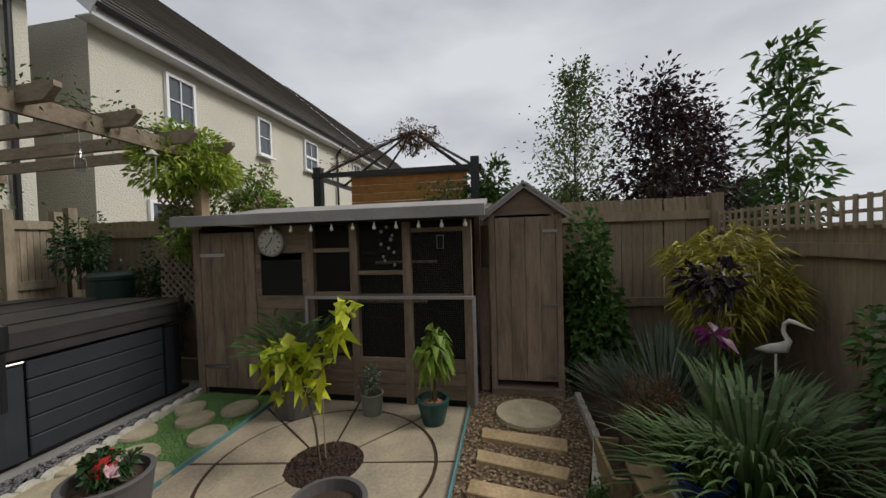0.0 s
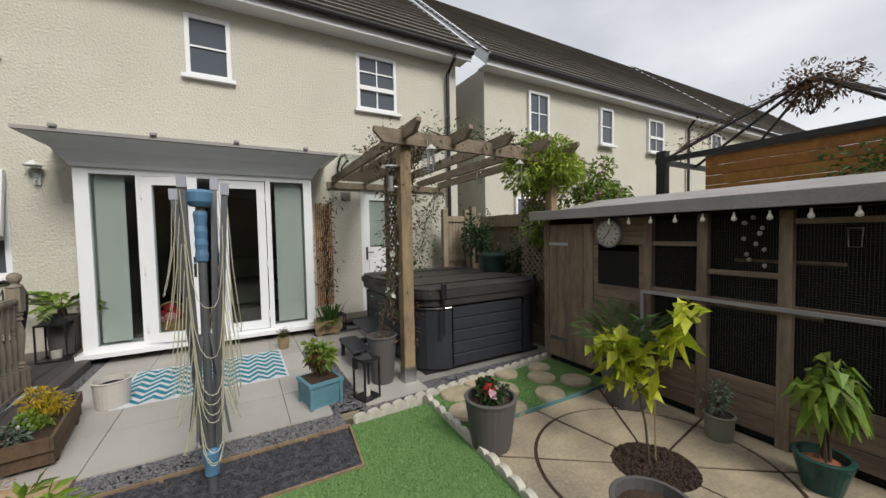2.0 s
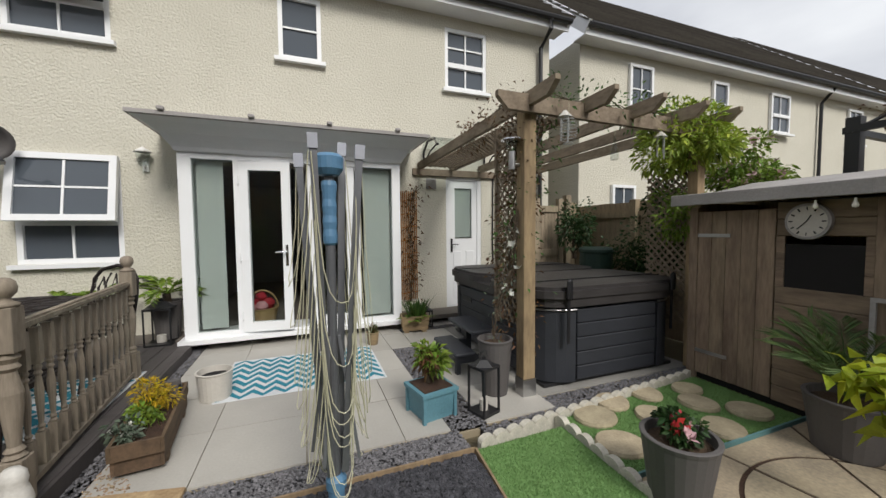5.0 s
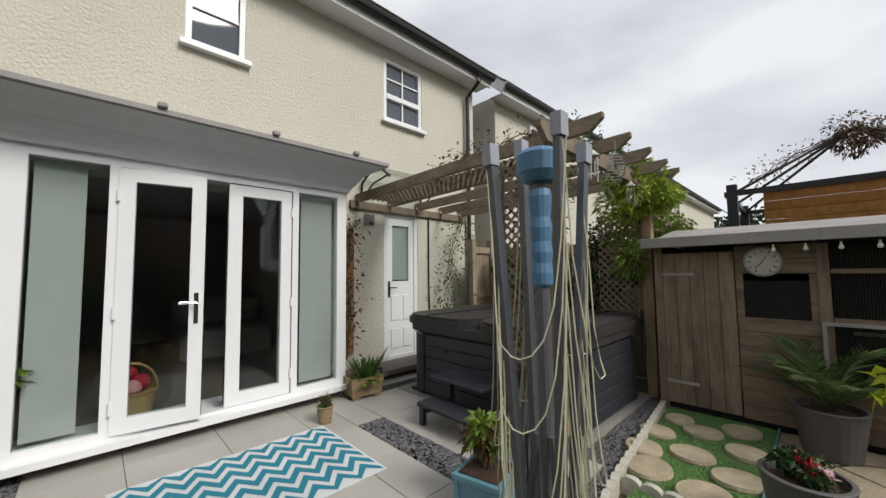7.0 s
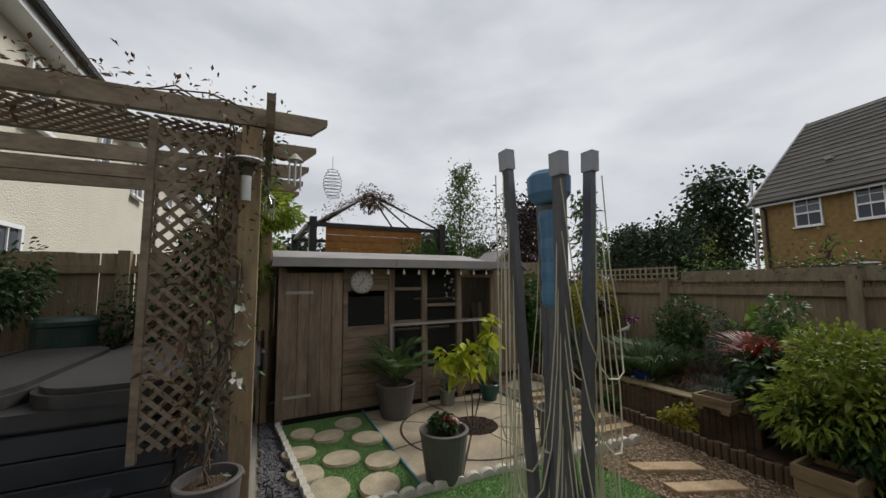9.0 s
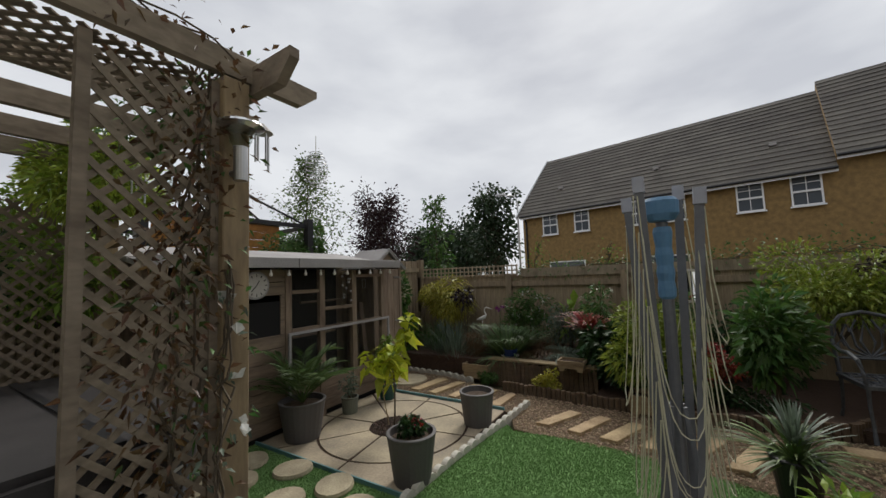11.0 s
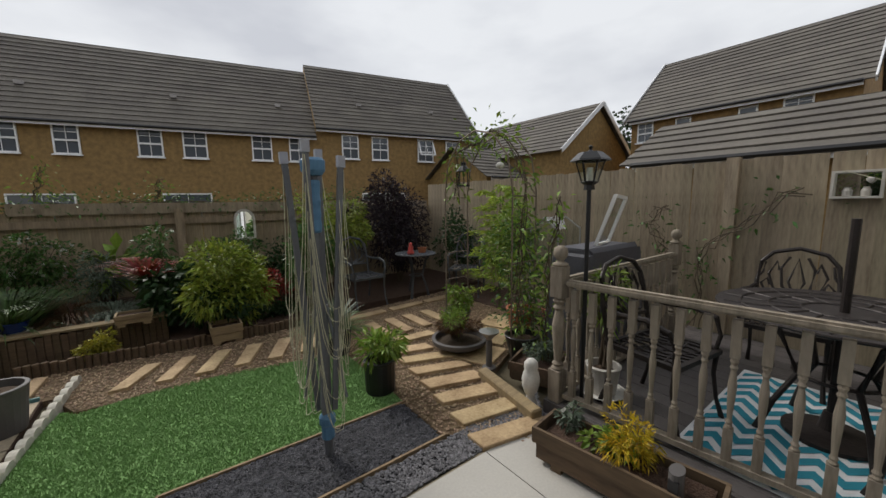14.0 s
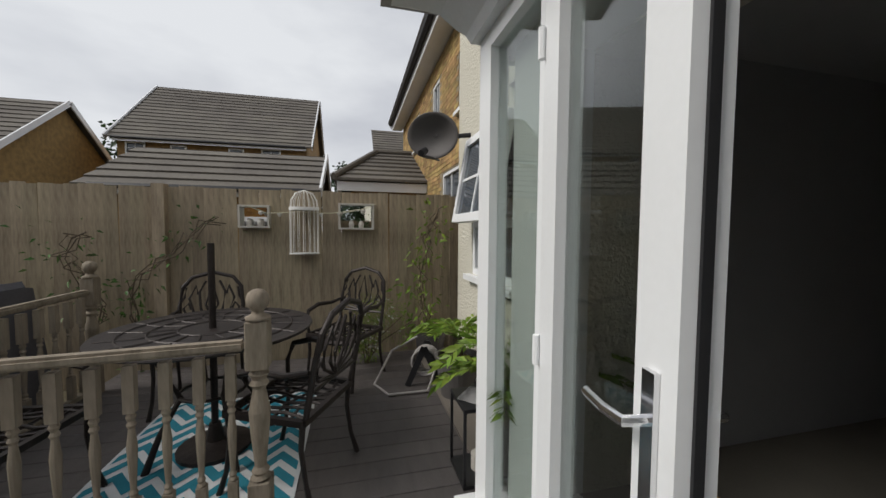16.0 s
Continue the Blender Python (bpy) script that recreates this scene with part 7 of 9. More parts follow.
tube(b, [(0.06, 0.11, 0.2), (0.2, 0.05, 0.02), (0.3, -0.25, 0.015), (0.12, -0.42, 0.015), (-0.2, -0.35, 0.2), (-0.15, -0.1, 0.36)], 0.011, 6)
part("hose", b, M["felt"], hz)

bench = thing("covered_barbecue", "barbecue under a dark grey fitted cover", "barbecue", (-5.15, -3.55, 0))
b = bmesh.new()
plate(b, rounded(-0.58, 0.58, -0.28, 0.28, 0.1), 0.0, 0.98)
for v in b.verts:
    if v.co.z > 0.9:
        v.co.x *= 0.86
        v.co.y *= 0.7
        v.co.z += 0.12 * (1 - (v.co.x / 0.6) ** 2)
bmesh.ops.bevel(b, geom=[e for e in b.edges if all(v.co.z > 0.9 for v in e.verts)], offset=0.05, segments=3, affect="EDGES")
part("cover", b, M["cover_grey"], bench)
cf = thing("cold_frame_lid", "white framed glass lid leaning on the barbecue cover", "frame", (-5.45, -3.62, 1.02), 15)
b = bmesh.new()
for p, q in (((0, 0, 0), (0.45, 0, 0.02)), ((0, 0.15, 0.45), (0.45, 0.15, 0.47)), ((0, 0, 0), (0, 0.15, 0.45)), ((0.45, 0, 0.02), (0.45, 0.15, 0.47))):
    beam(b, p, q, 0.03, 0.03)
part("lid_frame", b, M["white_metal"], cf)
b = bmesh.new()
b.faces.new([b.verts.new(v) for v in ((0, 0, 0), (0.45, 0, 0.02), (0.45, 0.15, 0.47), (0, 0.15, 0.45))])
part("lid_pane", b, M["clear_poly"], cf)
gh = thing("small_greenhouse", "small clear plastic covered growing frame", "greenhouse", (-5.28, -4.14, 0))
b = bmesh.new()
for sx, sy in BR:
    tube(b, [(sx * 0.2, sy * 0.18, 0), (sx * 0.2, sy * 0.18, 1.15)], 0.01, 6)
for s in (-1, 1):
    tube(b, [(s * 0.2, -0.18, 1.15), (s * 0.2, 0, 1.27), (s * 0.2, 0.18, 1.15)], 0.01, 6)
part("frame", b, M["felt"], gh)
b = bmesh.new()
pr = [(-0.19, 0.6), (-0.19, 1.16), (0, 1.28), (0.19, 1.16), (0.19, 0.6)]
A = [b.verts.new((-0.215, y, z)) for y, z in pr]
B2 = [b.verts.new((0.215, y, z)) for y, z in pr]
for i in range(4):
    b.faces.new((A[i], A[i + 1], B2[i + 1], B2[i]))
b.faces.new(A)
b.faces.new(B2[::-1])
part("clear_cover", b, M["clear_poly"], gh)

# metal arch
arch = thing("garden_arch", "slim rusty metal garden arch with scrolls", "arch", (-4.42, -4.34, 0))
M["arch_metal"] = material("pale_rust_metal", (0.22, 0.17, 0.13), 0.7, 0.4, vary=0.3)
for x in (-0.16, 0.16):
    b = bmesh.new()
    tube(b, [(x, -0.48, 0), (x, -0.48, 1.55), (x, -0.42, 1.85), (x, -0.24, 2.06), (x, 0, 2.13), (x, 0.24, 2.06), (x, 0.42, 1.85), (x, 0.48, 1.55), (x, 0.48, 0)], 0.008, 6)
    part("hoop", b, M["arch_metal"], arch)
for k, (y, z) in enumerate([(s * 0.48, 0.3 + 0.3 * i) for s in (-1, 1) for i in range(5)] + [(-0.36, 1.93), (0, 2.13), (0.36, 1.93)]):
    b = bmesh.new()
    tube(b, [(-0.16, y, z), (0.16, y, z)], 0.006, 6)
    if k < 10:
        tube(b, [(-0.14, y, z + 0.02), (-0.05, y, z + 0.12), (0.05, y, z + 0.10), (0.02, y, z + 0.17), (-0.03, y, z + 0.15)], 0.005, 5)
        tube(b, [(0.14, y, z + 0.28), (0.05, y, z + 0.18), (-0.05, y, z + 0.20)], 0.005, 5)
    part("scroll_bar", b, M["arch_metal"], arch)
al = thing("arch_lantern", "black wire lantern hanging from the metal arch", "lantern", (-4.42, -4.70, 1.62))
b = bmesh.new()
for k in range(8):
    a = k * math.pi / 4
    tube(b, [(0.06 * math.cos(a), 0.06 * math.sin(a), 0), (0.06 * math.cos(a), 0.06 * math.sin(a), 0.16)], 0.004, 4)
part("cage", b, M["black_plastic"], al)
b = bmesh.new()
lathe(b, [(0, 0), (0.07, 0), (0.07, 0.012), (0, 0.012)], 12)
lathe(b, [(0.085, 0.16), (0.03, 0.22), (0.03, 0.25), (0, 0.26)], 8)
tube(b, [(0, 0, 0.26), (0, 0, 0.31)], 0.004, 4)
part("lantern_top", b, M["black_plastic"], al)
wb = thing("white_ball_float", "small white ball ornament hung on the arch", "ornament", (-4.30, -4.05, 1.78))
b = bmesh.new()
lathe(b, [(0, -0.035), (0.03, -0.02), (0.04, 0), (0.03, 0.02), (0, 0.035)], 14)
part("ball", b, M["statue"], wb, smooth=True)

# arched mirrors on the south fence
for x in (-2.78, -3.95):
    g = thing("arched_mirror", "small arched white framed garden mirror on the fence", "mirror", (x, -7.93, 0.95))
    pts = [(-0.13, 0)] + [(-0.13 * math.cos(a), 0.28 + 0.15 * math.sin(a)) for a in np.linspace(0, math.pi, 9)] + [(0.13, 0)]
    b = bmesh.new()
    for (xa, za), (xb, zb) in zip(pts, pts[1:]):
        beam(b, (xa, 0.02, za), (xb, 0.02, zb), 0.03, 0.035)
    beam(b, (-0.13, 0.02, 0), (0.13, 0.02, 0), 0.03, 0.03)
    beam(b, (0, 0.02, 0.02), (0, 0.02, 0.42), 0.015, 0.015)
    part("frame", b, M["pot_white"], g)
    b = bmesh.new()
    f = b.faces.new([b.verts.new((px, 0.01, pz)) for px, pz in pts])
    part("mirror", b, M["mirror"], g)

# raised bed, log roll and retaining wall
bed = thing("retaining_wall", "low dark timber retaining wall of the raised bed", "wall", kind="structure")
rb = random.Random(3)
x = -0.42
while x > -1.75:
    w = rb.uniform(0.045, 0.06)
    part("timber", new_box(x - w + 0.003, x, -6.56, -6.50, -0.05, 0.27 + rb.uniform(-0.01, 0.02), 0.006), M["planter_dark"], bed)
    x -= w
part("cap_board", new_box(-1.78, -0.40, -6.64, -6.49, 0.285, 0.303), M["planter_wood"], bed)
lrm = bmesh.new()
tube(lrm, [(0, 0, -0.05), (0, 0, 0.10)], 0.026, 8)
log_mesh = bpy.data.meshes.new("log")
lrm.to_mesh(log_mesh)
lrm.free()
log_mesh.materials.append(M["planter_dark"])
lr = thing("log_edging", "half round log edging along the gravel path", "edging")
for p, q in (((-0.72, -6.24), (-2.7, -6.10)), ((-2.7, -6.10), (-3.7, -6.28)), ((-3.7, -6.28), (-3.9, -6.55))):
    p, q = Vector(p), Vector(q)
    n = int((q - p).length / 0.054)
    for i in range(n):
        c = p + (q - p) * i / n
        o = new("log", log_mesh)
        o.parent = lr
        o.location = (c.x, c.y, rb.uniform(-0.01, 0.01))
structure("raised_soil", new_box(-1.75, 1.70, -7.98, -6.56, -0.06, 0.26), M["soil"], "dark soil of the raised flower bed", "ground")
structure("front_soil", new_box(-6.2, -1.76, -7.98, -6.32, -0.06, 0.05), M["soil"], "dark soil of the flower bed", "ground")
structure("side_soil", new_box(-6.25, -5.35, -6.4, -4.3, -0.06, 0.01), M["soil"], "dark soil beside the west fence", "ground")
sw = thing("timber_sleeper", "old green stained timber sleeper beside the deck", "sleeper", (0, 0, 0))
b = bmesh.new()
beam(b, (-3.70, -3.12, 0.03), (-3.84, -3.80, 0.03), 0.09, 0.09)
bmesh.ops.bevel(b, geom=list(b.edges), offset=0.01, segments=1, affect="EDGES")
part("sleeper", b, M["planter_wood"], sw)
hn = thing("heron_statue", "white metal heron statue among the flowers", "statue", (0.12, -7.45, 0.26), 30)
b = bmesh.new()
tube(b, [(0, 0, 0.0), (0, 0, 0.42)], 0.006, 6)
tube(b, [(0.10, 0, 0.42), (0.03, 0, 0.44), (-0.035, 0, 0.465), (-0.06, 0, 0.51), (-0.035, 0, 0.555), (-0.04, 0, 0.60), (-0.065, 0, 0.62), (-0.09, 0, 0.615), (-0.17, 0, 0.59)], [0.006, 0.028, 0.032, 0.015, 0.011, 0.010, 0.014, 0.012, 0.002], 10)
part("figure", b, M["statue"], hn, smooth=True)
fg = thing("seated_figurine", "small faded red seated figurine on the round table", "statue", (-4.72, -6.28, 0.685), 0)
b = bmesh.new()
lathe(b, [(0, 0), (0.05, 0.0), (0.055, 0.03), (0.035, 0.06), (0.04, 0.10), (0.02, 0.125), (0.026, 0.145), (0.02, 0.17), (0, 0.178)], 12)
part("figure", b, M["red"], fg, smooth=True)
tp = pot("table_pot", "small terracotta pot on the round table", "pot", (-4.95, -6.32, 0.685), 0.07, 0.055, 0.08, "pot_terra", rim=0.01)
bt = thing("water_butt", "dark green rain barrel behind the hot tub", "water butt", (1.28, -1.32, 0))
b = bmesh.new()
lathe(b, [(0, 0), (0.19, 0.0), (0.23, 0.4), (0.22, 1.02), (0.235, 1.03), (0.235, 1.07), (0.2, 1.10), (0, 1.11)], 24)
M["butt_green"] = material("butt_green", (0.02, 0.045, 0.035), 0.5)
part("barrel", b, M["butt_green"], bt)

# neighbour's gazebo frame and orange boards over the east fence
gz = thing("gazebo", "black gazebo frame with orange boarding beyond the fence", "gazebo", (0, 0, 0))
for x, y in ((2.15, -3.55), (2.1, -5.60), (4.2, -3.45), (4.2, -5.7)):
    part("post", new_box(x - 0.05, x + 0.05, y - 0.05, y + 0.05, 0, 2.36), M["black_plastic"], gz)
for p, q in (((2.12, -3.5), (2.12, -5.65)), ((4.2, -3.45), (4.2, -5.7)), ((2.12, -3.5), (4.2, -3.45)), ((2.12, -5.65), (4.2, -5.7))):
    b = bmesh.new()
    beam(b, (*p, 2.25), (*q, 2.25), 0.05, 0.06)
    part("rail", b, M["black_plastic"], gz)
    b = bmesh.new()
    beam(b, (*p, 2.18), ((p[0] + q[0]) / 2, (p[1] + q[1]) / 2, 2.12), 0.03, 0.03)
for x, y in ((2.15, -3.55), (2.1, -5.60), (4.2, -3.45), (4.2, -5.7), (3.0, -3.5), (3.0, -5.6)):
    b = bmesh.new()
    tube(b, [(x, y, 2.25), (3.0, -4.62, 3.0)], 0.018, 6)
    part("roof_rod", b, M["black_plastic"], gz)
for i in range(5):
    z = 1.72 + i * 0.115
    part("board", new_box(2.60, 2.63, -5.45, -3.80, z, z + 0.11, 0.004), M["orange_wood"], gz)
part("board_cap", new_box(2.56, 2.66, -5.48, -3.78, 2.296, 2.33), M["black_plastic"], gz)


# ---- plants ----
def leaf_mat(name, base, rough=0.5, trans=0.25, vary=0.25, spec=0.35):
    return material(name, base, rough, vary=vary, scale=6, fine=40, bump=0.0, dark=tuple(c * 0.5 for c in base), island=0.4, trans=trans, spec=spec)


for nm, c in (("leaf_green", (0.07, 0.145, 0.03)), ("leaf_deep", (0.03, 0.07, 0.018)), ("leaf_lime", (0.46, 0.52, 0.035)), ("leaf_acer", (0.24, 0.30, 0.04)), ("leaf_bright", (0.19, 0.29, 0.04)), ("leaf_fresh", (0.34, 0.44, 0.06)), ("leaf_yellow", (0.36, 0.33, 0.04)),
              ("leaf_purple", (0.035, 0.014, 0.018)), ("leaf_birch", (0.12, 0.19, 0.05)), ("leaf_grey", (0.13, 0.17, 0.12)), ("leaf_brown", (0.13, 0.07, 0.03)), ("leaf_red", (0.30, 0.05, 0.03)),
              ("flower_pink", (0.62, 0.40, 0.42)), ("flower_white", (0.65, 0.65, 0.6)), ("flower_red", (0.55, 0.04, 0.06)), ("flower_gold", (0.55, 0.40, 0.02)), ("flower_purple", (0.10, 0.01, 0.08)),
              ("leaf_iris", (0.085, 0.14, 0.045)), ("leaf_palm", (0.10, 0.16, 0.05)), ("leaf_elder", (0.022, 0.012, 0.018)), ("leaf_dark_far", (0.03, 0.055, 0.022)), ("stalk", (0.10, 0.07, 0.04))):
    M[nm] = leaf_mat(nm, c)
M["bark"] = material("bark", (0.10, 0.075, 0.05), 0.9, vary=0.3)


def leaves(name, parent, P, D, size, mat, width=0.45, fold=0.15, droop=0.25, seed=0, label=""):
    """Folded pointed leaves: at P, along D; joined as one mesh."""
    rnd = np.random.RandomState(seed)
    P, D = np.asarray(P, float), np.asarray(D, float)
    n = len(P)
    D = D / (np.linalg.norm(D, axis=1, keepdims=True) + 1e-9)
    R = rnd.normal(size=(n, 3))
    S = np.cross(D, R)
    S /= np.linalg.norm(S, axis=1, keepdims=True) + 1e-9
    N = np.cross(S, D)
    N[N[:, 2] < 0] *= -1
    L = (size * rnd.uniform(0.65, 1.25, n))[:, None]
    W = L * width / 2
    mid = P + D * L * 0.5 - N * L * fold * 0.3
    tip = P + D * L - np.array([0, 0, 1.0]) * L * droop
    a = P + D * L * 0.42 + S * W + N * L * fold * 0.2
    b = P + D * L * 0.42 - S * W + N * L * fold * 0.2
    V = np.stack([P, a, tip, b, mid], 1).reshape(-1, 3)
    i = (np.arange(n) * 5)[:, None, None]
    F = (np.array([(0, 4, 1), (1, 4, 2), (0, 3, 4), (3, 2, 4)])[None] + i).reshape(-1, 3)
    me = bpy.data.meshes.new(name)
    me.from_pydata(V.tolist(), [], F.tolist())
    me.materials.append(M[mat])
    ob = new(name, me)
    ob.parent = parent
    return tagged(ob, label, "", "", "stuff")


def blades(name, parent, bases, dirs, length, width, mat, seg=5, bend=1.0, seed=0, label="", lift=1.0):
    """Long arching strap leaves from bases outward along dirs."""
    rnd = np.random.RandomState(seed)
    B, D = np.asarray(bases, float), np.asarray(dirs, float)
    n = len(B)
    D = D / (np.linalg.norm(D, axis=1, keepdims=True) + 1e-9)
    L = length * rnd.uniform(0.6, 1.15, n)
    side = np.cross(D, [0, 0, 1.0])
    side /= np.linalg.norm(side, axis=1, keepdims=True) + 1e-9
    V = []
    bd = bend * rnd.uniform(0.5, 1.3, n)
    for k in range(seg + 1):
        u = k / seg
        c = B + D * (L * u)[:, None]
        c[:, 2] -= bd * L * u ** 2.2 * 0.5
        w = width * (1 - u ** 2.5) * (0.7 + 0.5 * math.sin(min(u * 2.5, 1.57))) / 2 + 0.0006
        V.append(np.stack([c - side * w, c + side * w], 1))
    V = np.stack(V, 1).reshape(-1, 3)
    F = []
    q = 2 * (seg + 1)
    for i in range(n):
        o = i * q
        for k in range(seg):
            F.append((o + 2 * k, o + 2 * k + 1, o + 2 * k + 3, o + 2 * k + 2))
    me = bpy.data.meshes.new(name)
    me.from_pydata(V.tolist(), [], F)
    me.materials.append(M[mat])
    ob = new(name, me)
    ob.parent = parent
    return tagged(ob, label, "", "", "stuff")


def blob(rnd, n, r, lumps=9, hollow=0.35):
    """Points in an uneven crown of lumps inside radii r; also outward directions."""
    r = np.array(r, float)
    c = rnd.normal(size=(lumps, 3))
    c /= np.linalg.norm(c, axis=1, keepdims=True)
    c *= rnd.uniform(0.25, 0.72, (lumps, 1))
    s = rnd.uniform(0.28, 0.5, lumps)
    w = rnd.randint(0, lumps, n)
    d = rnd.normal(size=(n, 3))
    d /= np.linalg.norm(d, axis=1, keepdims=True)
    rad = s[w] * rnd.uniform(hollow, 1.0, n) ** 0.5
    p = c[w] + d * rad[:, None]
    D = d * 0.6 + p * 0.5 + rnd.normal(size=(n, 3)) * 0.45
    return p * r, D


def bush(name, label, at, r, n, size, mat, seed=1, lumps=9, width=0.45, twigs=8, category="shrub", base=0.0, flowers=None, droop=0.25):
    """A shrub: twigs from the foot and small leaves in lumps; at is the foot, r the crown's radii."""
    g = thing(name, label, category, at)
    rnd = np.random.RandomState(seed)
    p, d = blob(rnd, n, r, lumps)
    cz = r[2] + base
    p[:, 2] += cz
    p[:, 2] = np.maximum(p[:, 2], 0.01 + rnd.uniform(0, 0.03, n))
    st = bmesh.new()
    for k in range(twigs):
        q = p[rnd.randint(n)]
        m = Vector((q[0] * 0.35, q[1] * 0.35, q[2] * 0.55))
        tube(st, [(rnd.uniform(-0.03, 0.03), rnd.uniform(-0.03, 0.03), 0), m, Vector(q)], [0.012 * (r[2] + 0.3), 0.008 * (r[2] + 0.3), 0.002], 5)
    part("stems", st, M["bark"], g)
    leaves("foliage", g, p, d, size, mat, width, seed=seed + 1, droop=droop)
    if flowers:
        fm, fn, fs = flowers
        k = rnd.choice(n, fn)
        q = p[k] * np.array([1.04, 1.04, 1.02])
        q[:, 2] = np.maximum(q[:, 2], cz * 0.5)
        for j in range(3):
            leaves("flower_heads" if j == 0 else "petals", g, q, rnd.normal(size=(fn, 3)) + [0, 0, 0.5], fs, fm, 0.9, seed=seed + 5 + j, droop=0.0)
    return g


def tree(name, label, at, h, trunk, crown, n, size, mat, seed=1, branches=14, spread=0.6, width=0.45, low=0.25, conic=1.0, lean=0.0, category="tree"):
    """A tree: tapered trunk, limbs and leaves along the limbs. crown: radius of the crown."""
    g = thing(name, label, category, at)
    rnd = np.random.RandomState(seed)
    tk = bmesh.new()
    axis = [(lean * (k / 6) ** 2 + rnd.uniform(-0.03, 0.03) * h * 0.3 * (k > 0), rnd.uniform(-0.03, 0.03) * h * 0.3 * (k > 0), h * 0.96 * k / 6) for k in range(7)]
    tube(tk, axis, [trunk * (1 - 0.9 * k / 6) for k in range(7)], 7)
    part("trunk", tk, M["bark"], g)
    lb = bmesh.new()
    P, D = [], []
    per = n // branches
    for b in range(branches):
        f = low + (1 - low) * (b + 0.5) / branches
        i = min(5, int(f * 6))
        u = f * 6 - i
        o = np.array(axis[i]) * (1 - u) + np.array(axis[i + 1]) * u if i < 6 else np.array(axis[6])
        a = b * 2.4 + rnd.uniform(-0.4, 0.4)
        ln = crown * (1 - conic * 0.75 * max(0.0, (f - low) / (1 - low)) ** 1.3) * rnd.uniform(0.7, 1.15)
        up = spread + rnd.uniform(0, 0.4)
        dr = np.array([math.cos(a), math.sin(a), up])
        dr /= np.linalg.norm(dr)
        q = [o + dr * ln * t + np.array([0, 0, 0.12 * ln * t * t]) + rnd.normal(size=3) * 0.02 for t in (0, 0.35, 0.7, 1.0)]
        tube(lb, q, [trunk * 0.4 * (1 - f * 0.6), trunk * 0.25 * (1 - f * 0.6), trunk * 0.12, 0.003], 5)
        t = rnd.uniform(0.15, 1.05, per)
        base = o + dr * (ln * t)[:, None] + np.array([0, 0, 0.12])[None] * (ln * t * t)[:, None]
        off = rnd.normal(size=(per, 3)) * (ln * 0.17)
        P.append(base + off)
        D.append(off / (ln * 0.17) + dr * 0.8 + rnd.normal(size=(per, 3)) * 0.5)
    part("limbs", lb, M["bark"], g)
    leaves("crown", g, np.concatenate(P), np.concatenate(D), size, mat, width, seed=seed + 1, droop=0.3)
    return g


def spray(name, parent, at, n, length, width, mat, up=(0.3, 1.2), bend=1.0, seed=1, spread=0.03, seg=6):
    rnd = np.random.RandomState(seed)
    a = rnd.uniform(0, 6.28, n)
    e = rnd.uniform(up[0], up[1], n)
    D = np.stack([np.cos(a) * np.cos(e), np.sin(a) * np.cos(e), np.sin(e)], -1)
    B = np.array(at) + np.stack([np.cos(a), np.sin(a), a * 0], -1) * rnd.uniform(0, spread, n)[:, None]
    return blades(name, parent, B, D, length, width, mat, seg, bend, seed)


def fronds(name, label, at, n, length, mat, seed=1, up=(0.5, 1.3), leaflet=0.13, lw=0.10, bend=1.1, pairs=22, category="plant", stem_h=0.0, stem_r=0.03):
    """Arching feathered fronds (palm or tree fern) with a leaflet on each side."""
    g = thing(name, label, category, at)
    rnd = np.random.RandomState(seed)
    if stem_h:
        t = bmesh.new()
        tube(t, [(0, 0, -0.05), (0, 0, stem_h)], [stem_r, stem_r * 0.8], 8)
        part("trunk", t, M["bark"], g)
    P, D, st = [], [], bmesh.new()
    for k in range(n):
        a, e = k * 2.4 + rnd.uniform(-0.3, 0.3), rnd.uniform(*up)
        L = length * rnd.uniform(0.7, 1.1)
        d = np.array([math.cos(a) * math.cos(e), math.sin(a) * math.cos(e), math.sin(e)])
        s = np.cross(d, [0, 0, 1.0])
        s /= np.linalg.norm(s)
        bb = bend * rnd.uniform(0.6, 1.2)
        f = lambda u: np.array([0, 0, stem_h]) + d * L * u - np.array([0, 0, 1.0]) * bb * L * 0.5 * u ** 2.1
        tube(st, [f(u) for u in (0, 0.25, 0.5, 0.75, 1.0)], [0.006, 0.005, 0.004, 0.003, 0.001], 4)
        for j in range(pairs):
            u = 0.2 + 0.8 * (j + 0.5) / pairs
            fw = (f(min(u + 0.02, 1)) - f(u - 0.02))
            fw /= np.linalg.norm(fw)
            for m in (-1, 1):
                P.append(f(u))
                D.append(fw * 0.7 + s * m * (1.0 - 0.4 * u) + np.array([0, 0, 0.12]))
    part("frond_stems", st, M[mat], g)
    leaves("leaflets", g, P, D, leaflet, mat, lw, fold=0.05, droop=0.12, seed=seed)
    return g


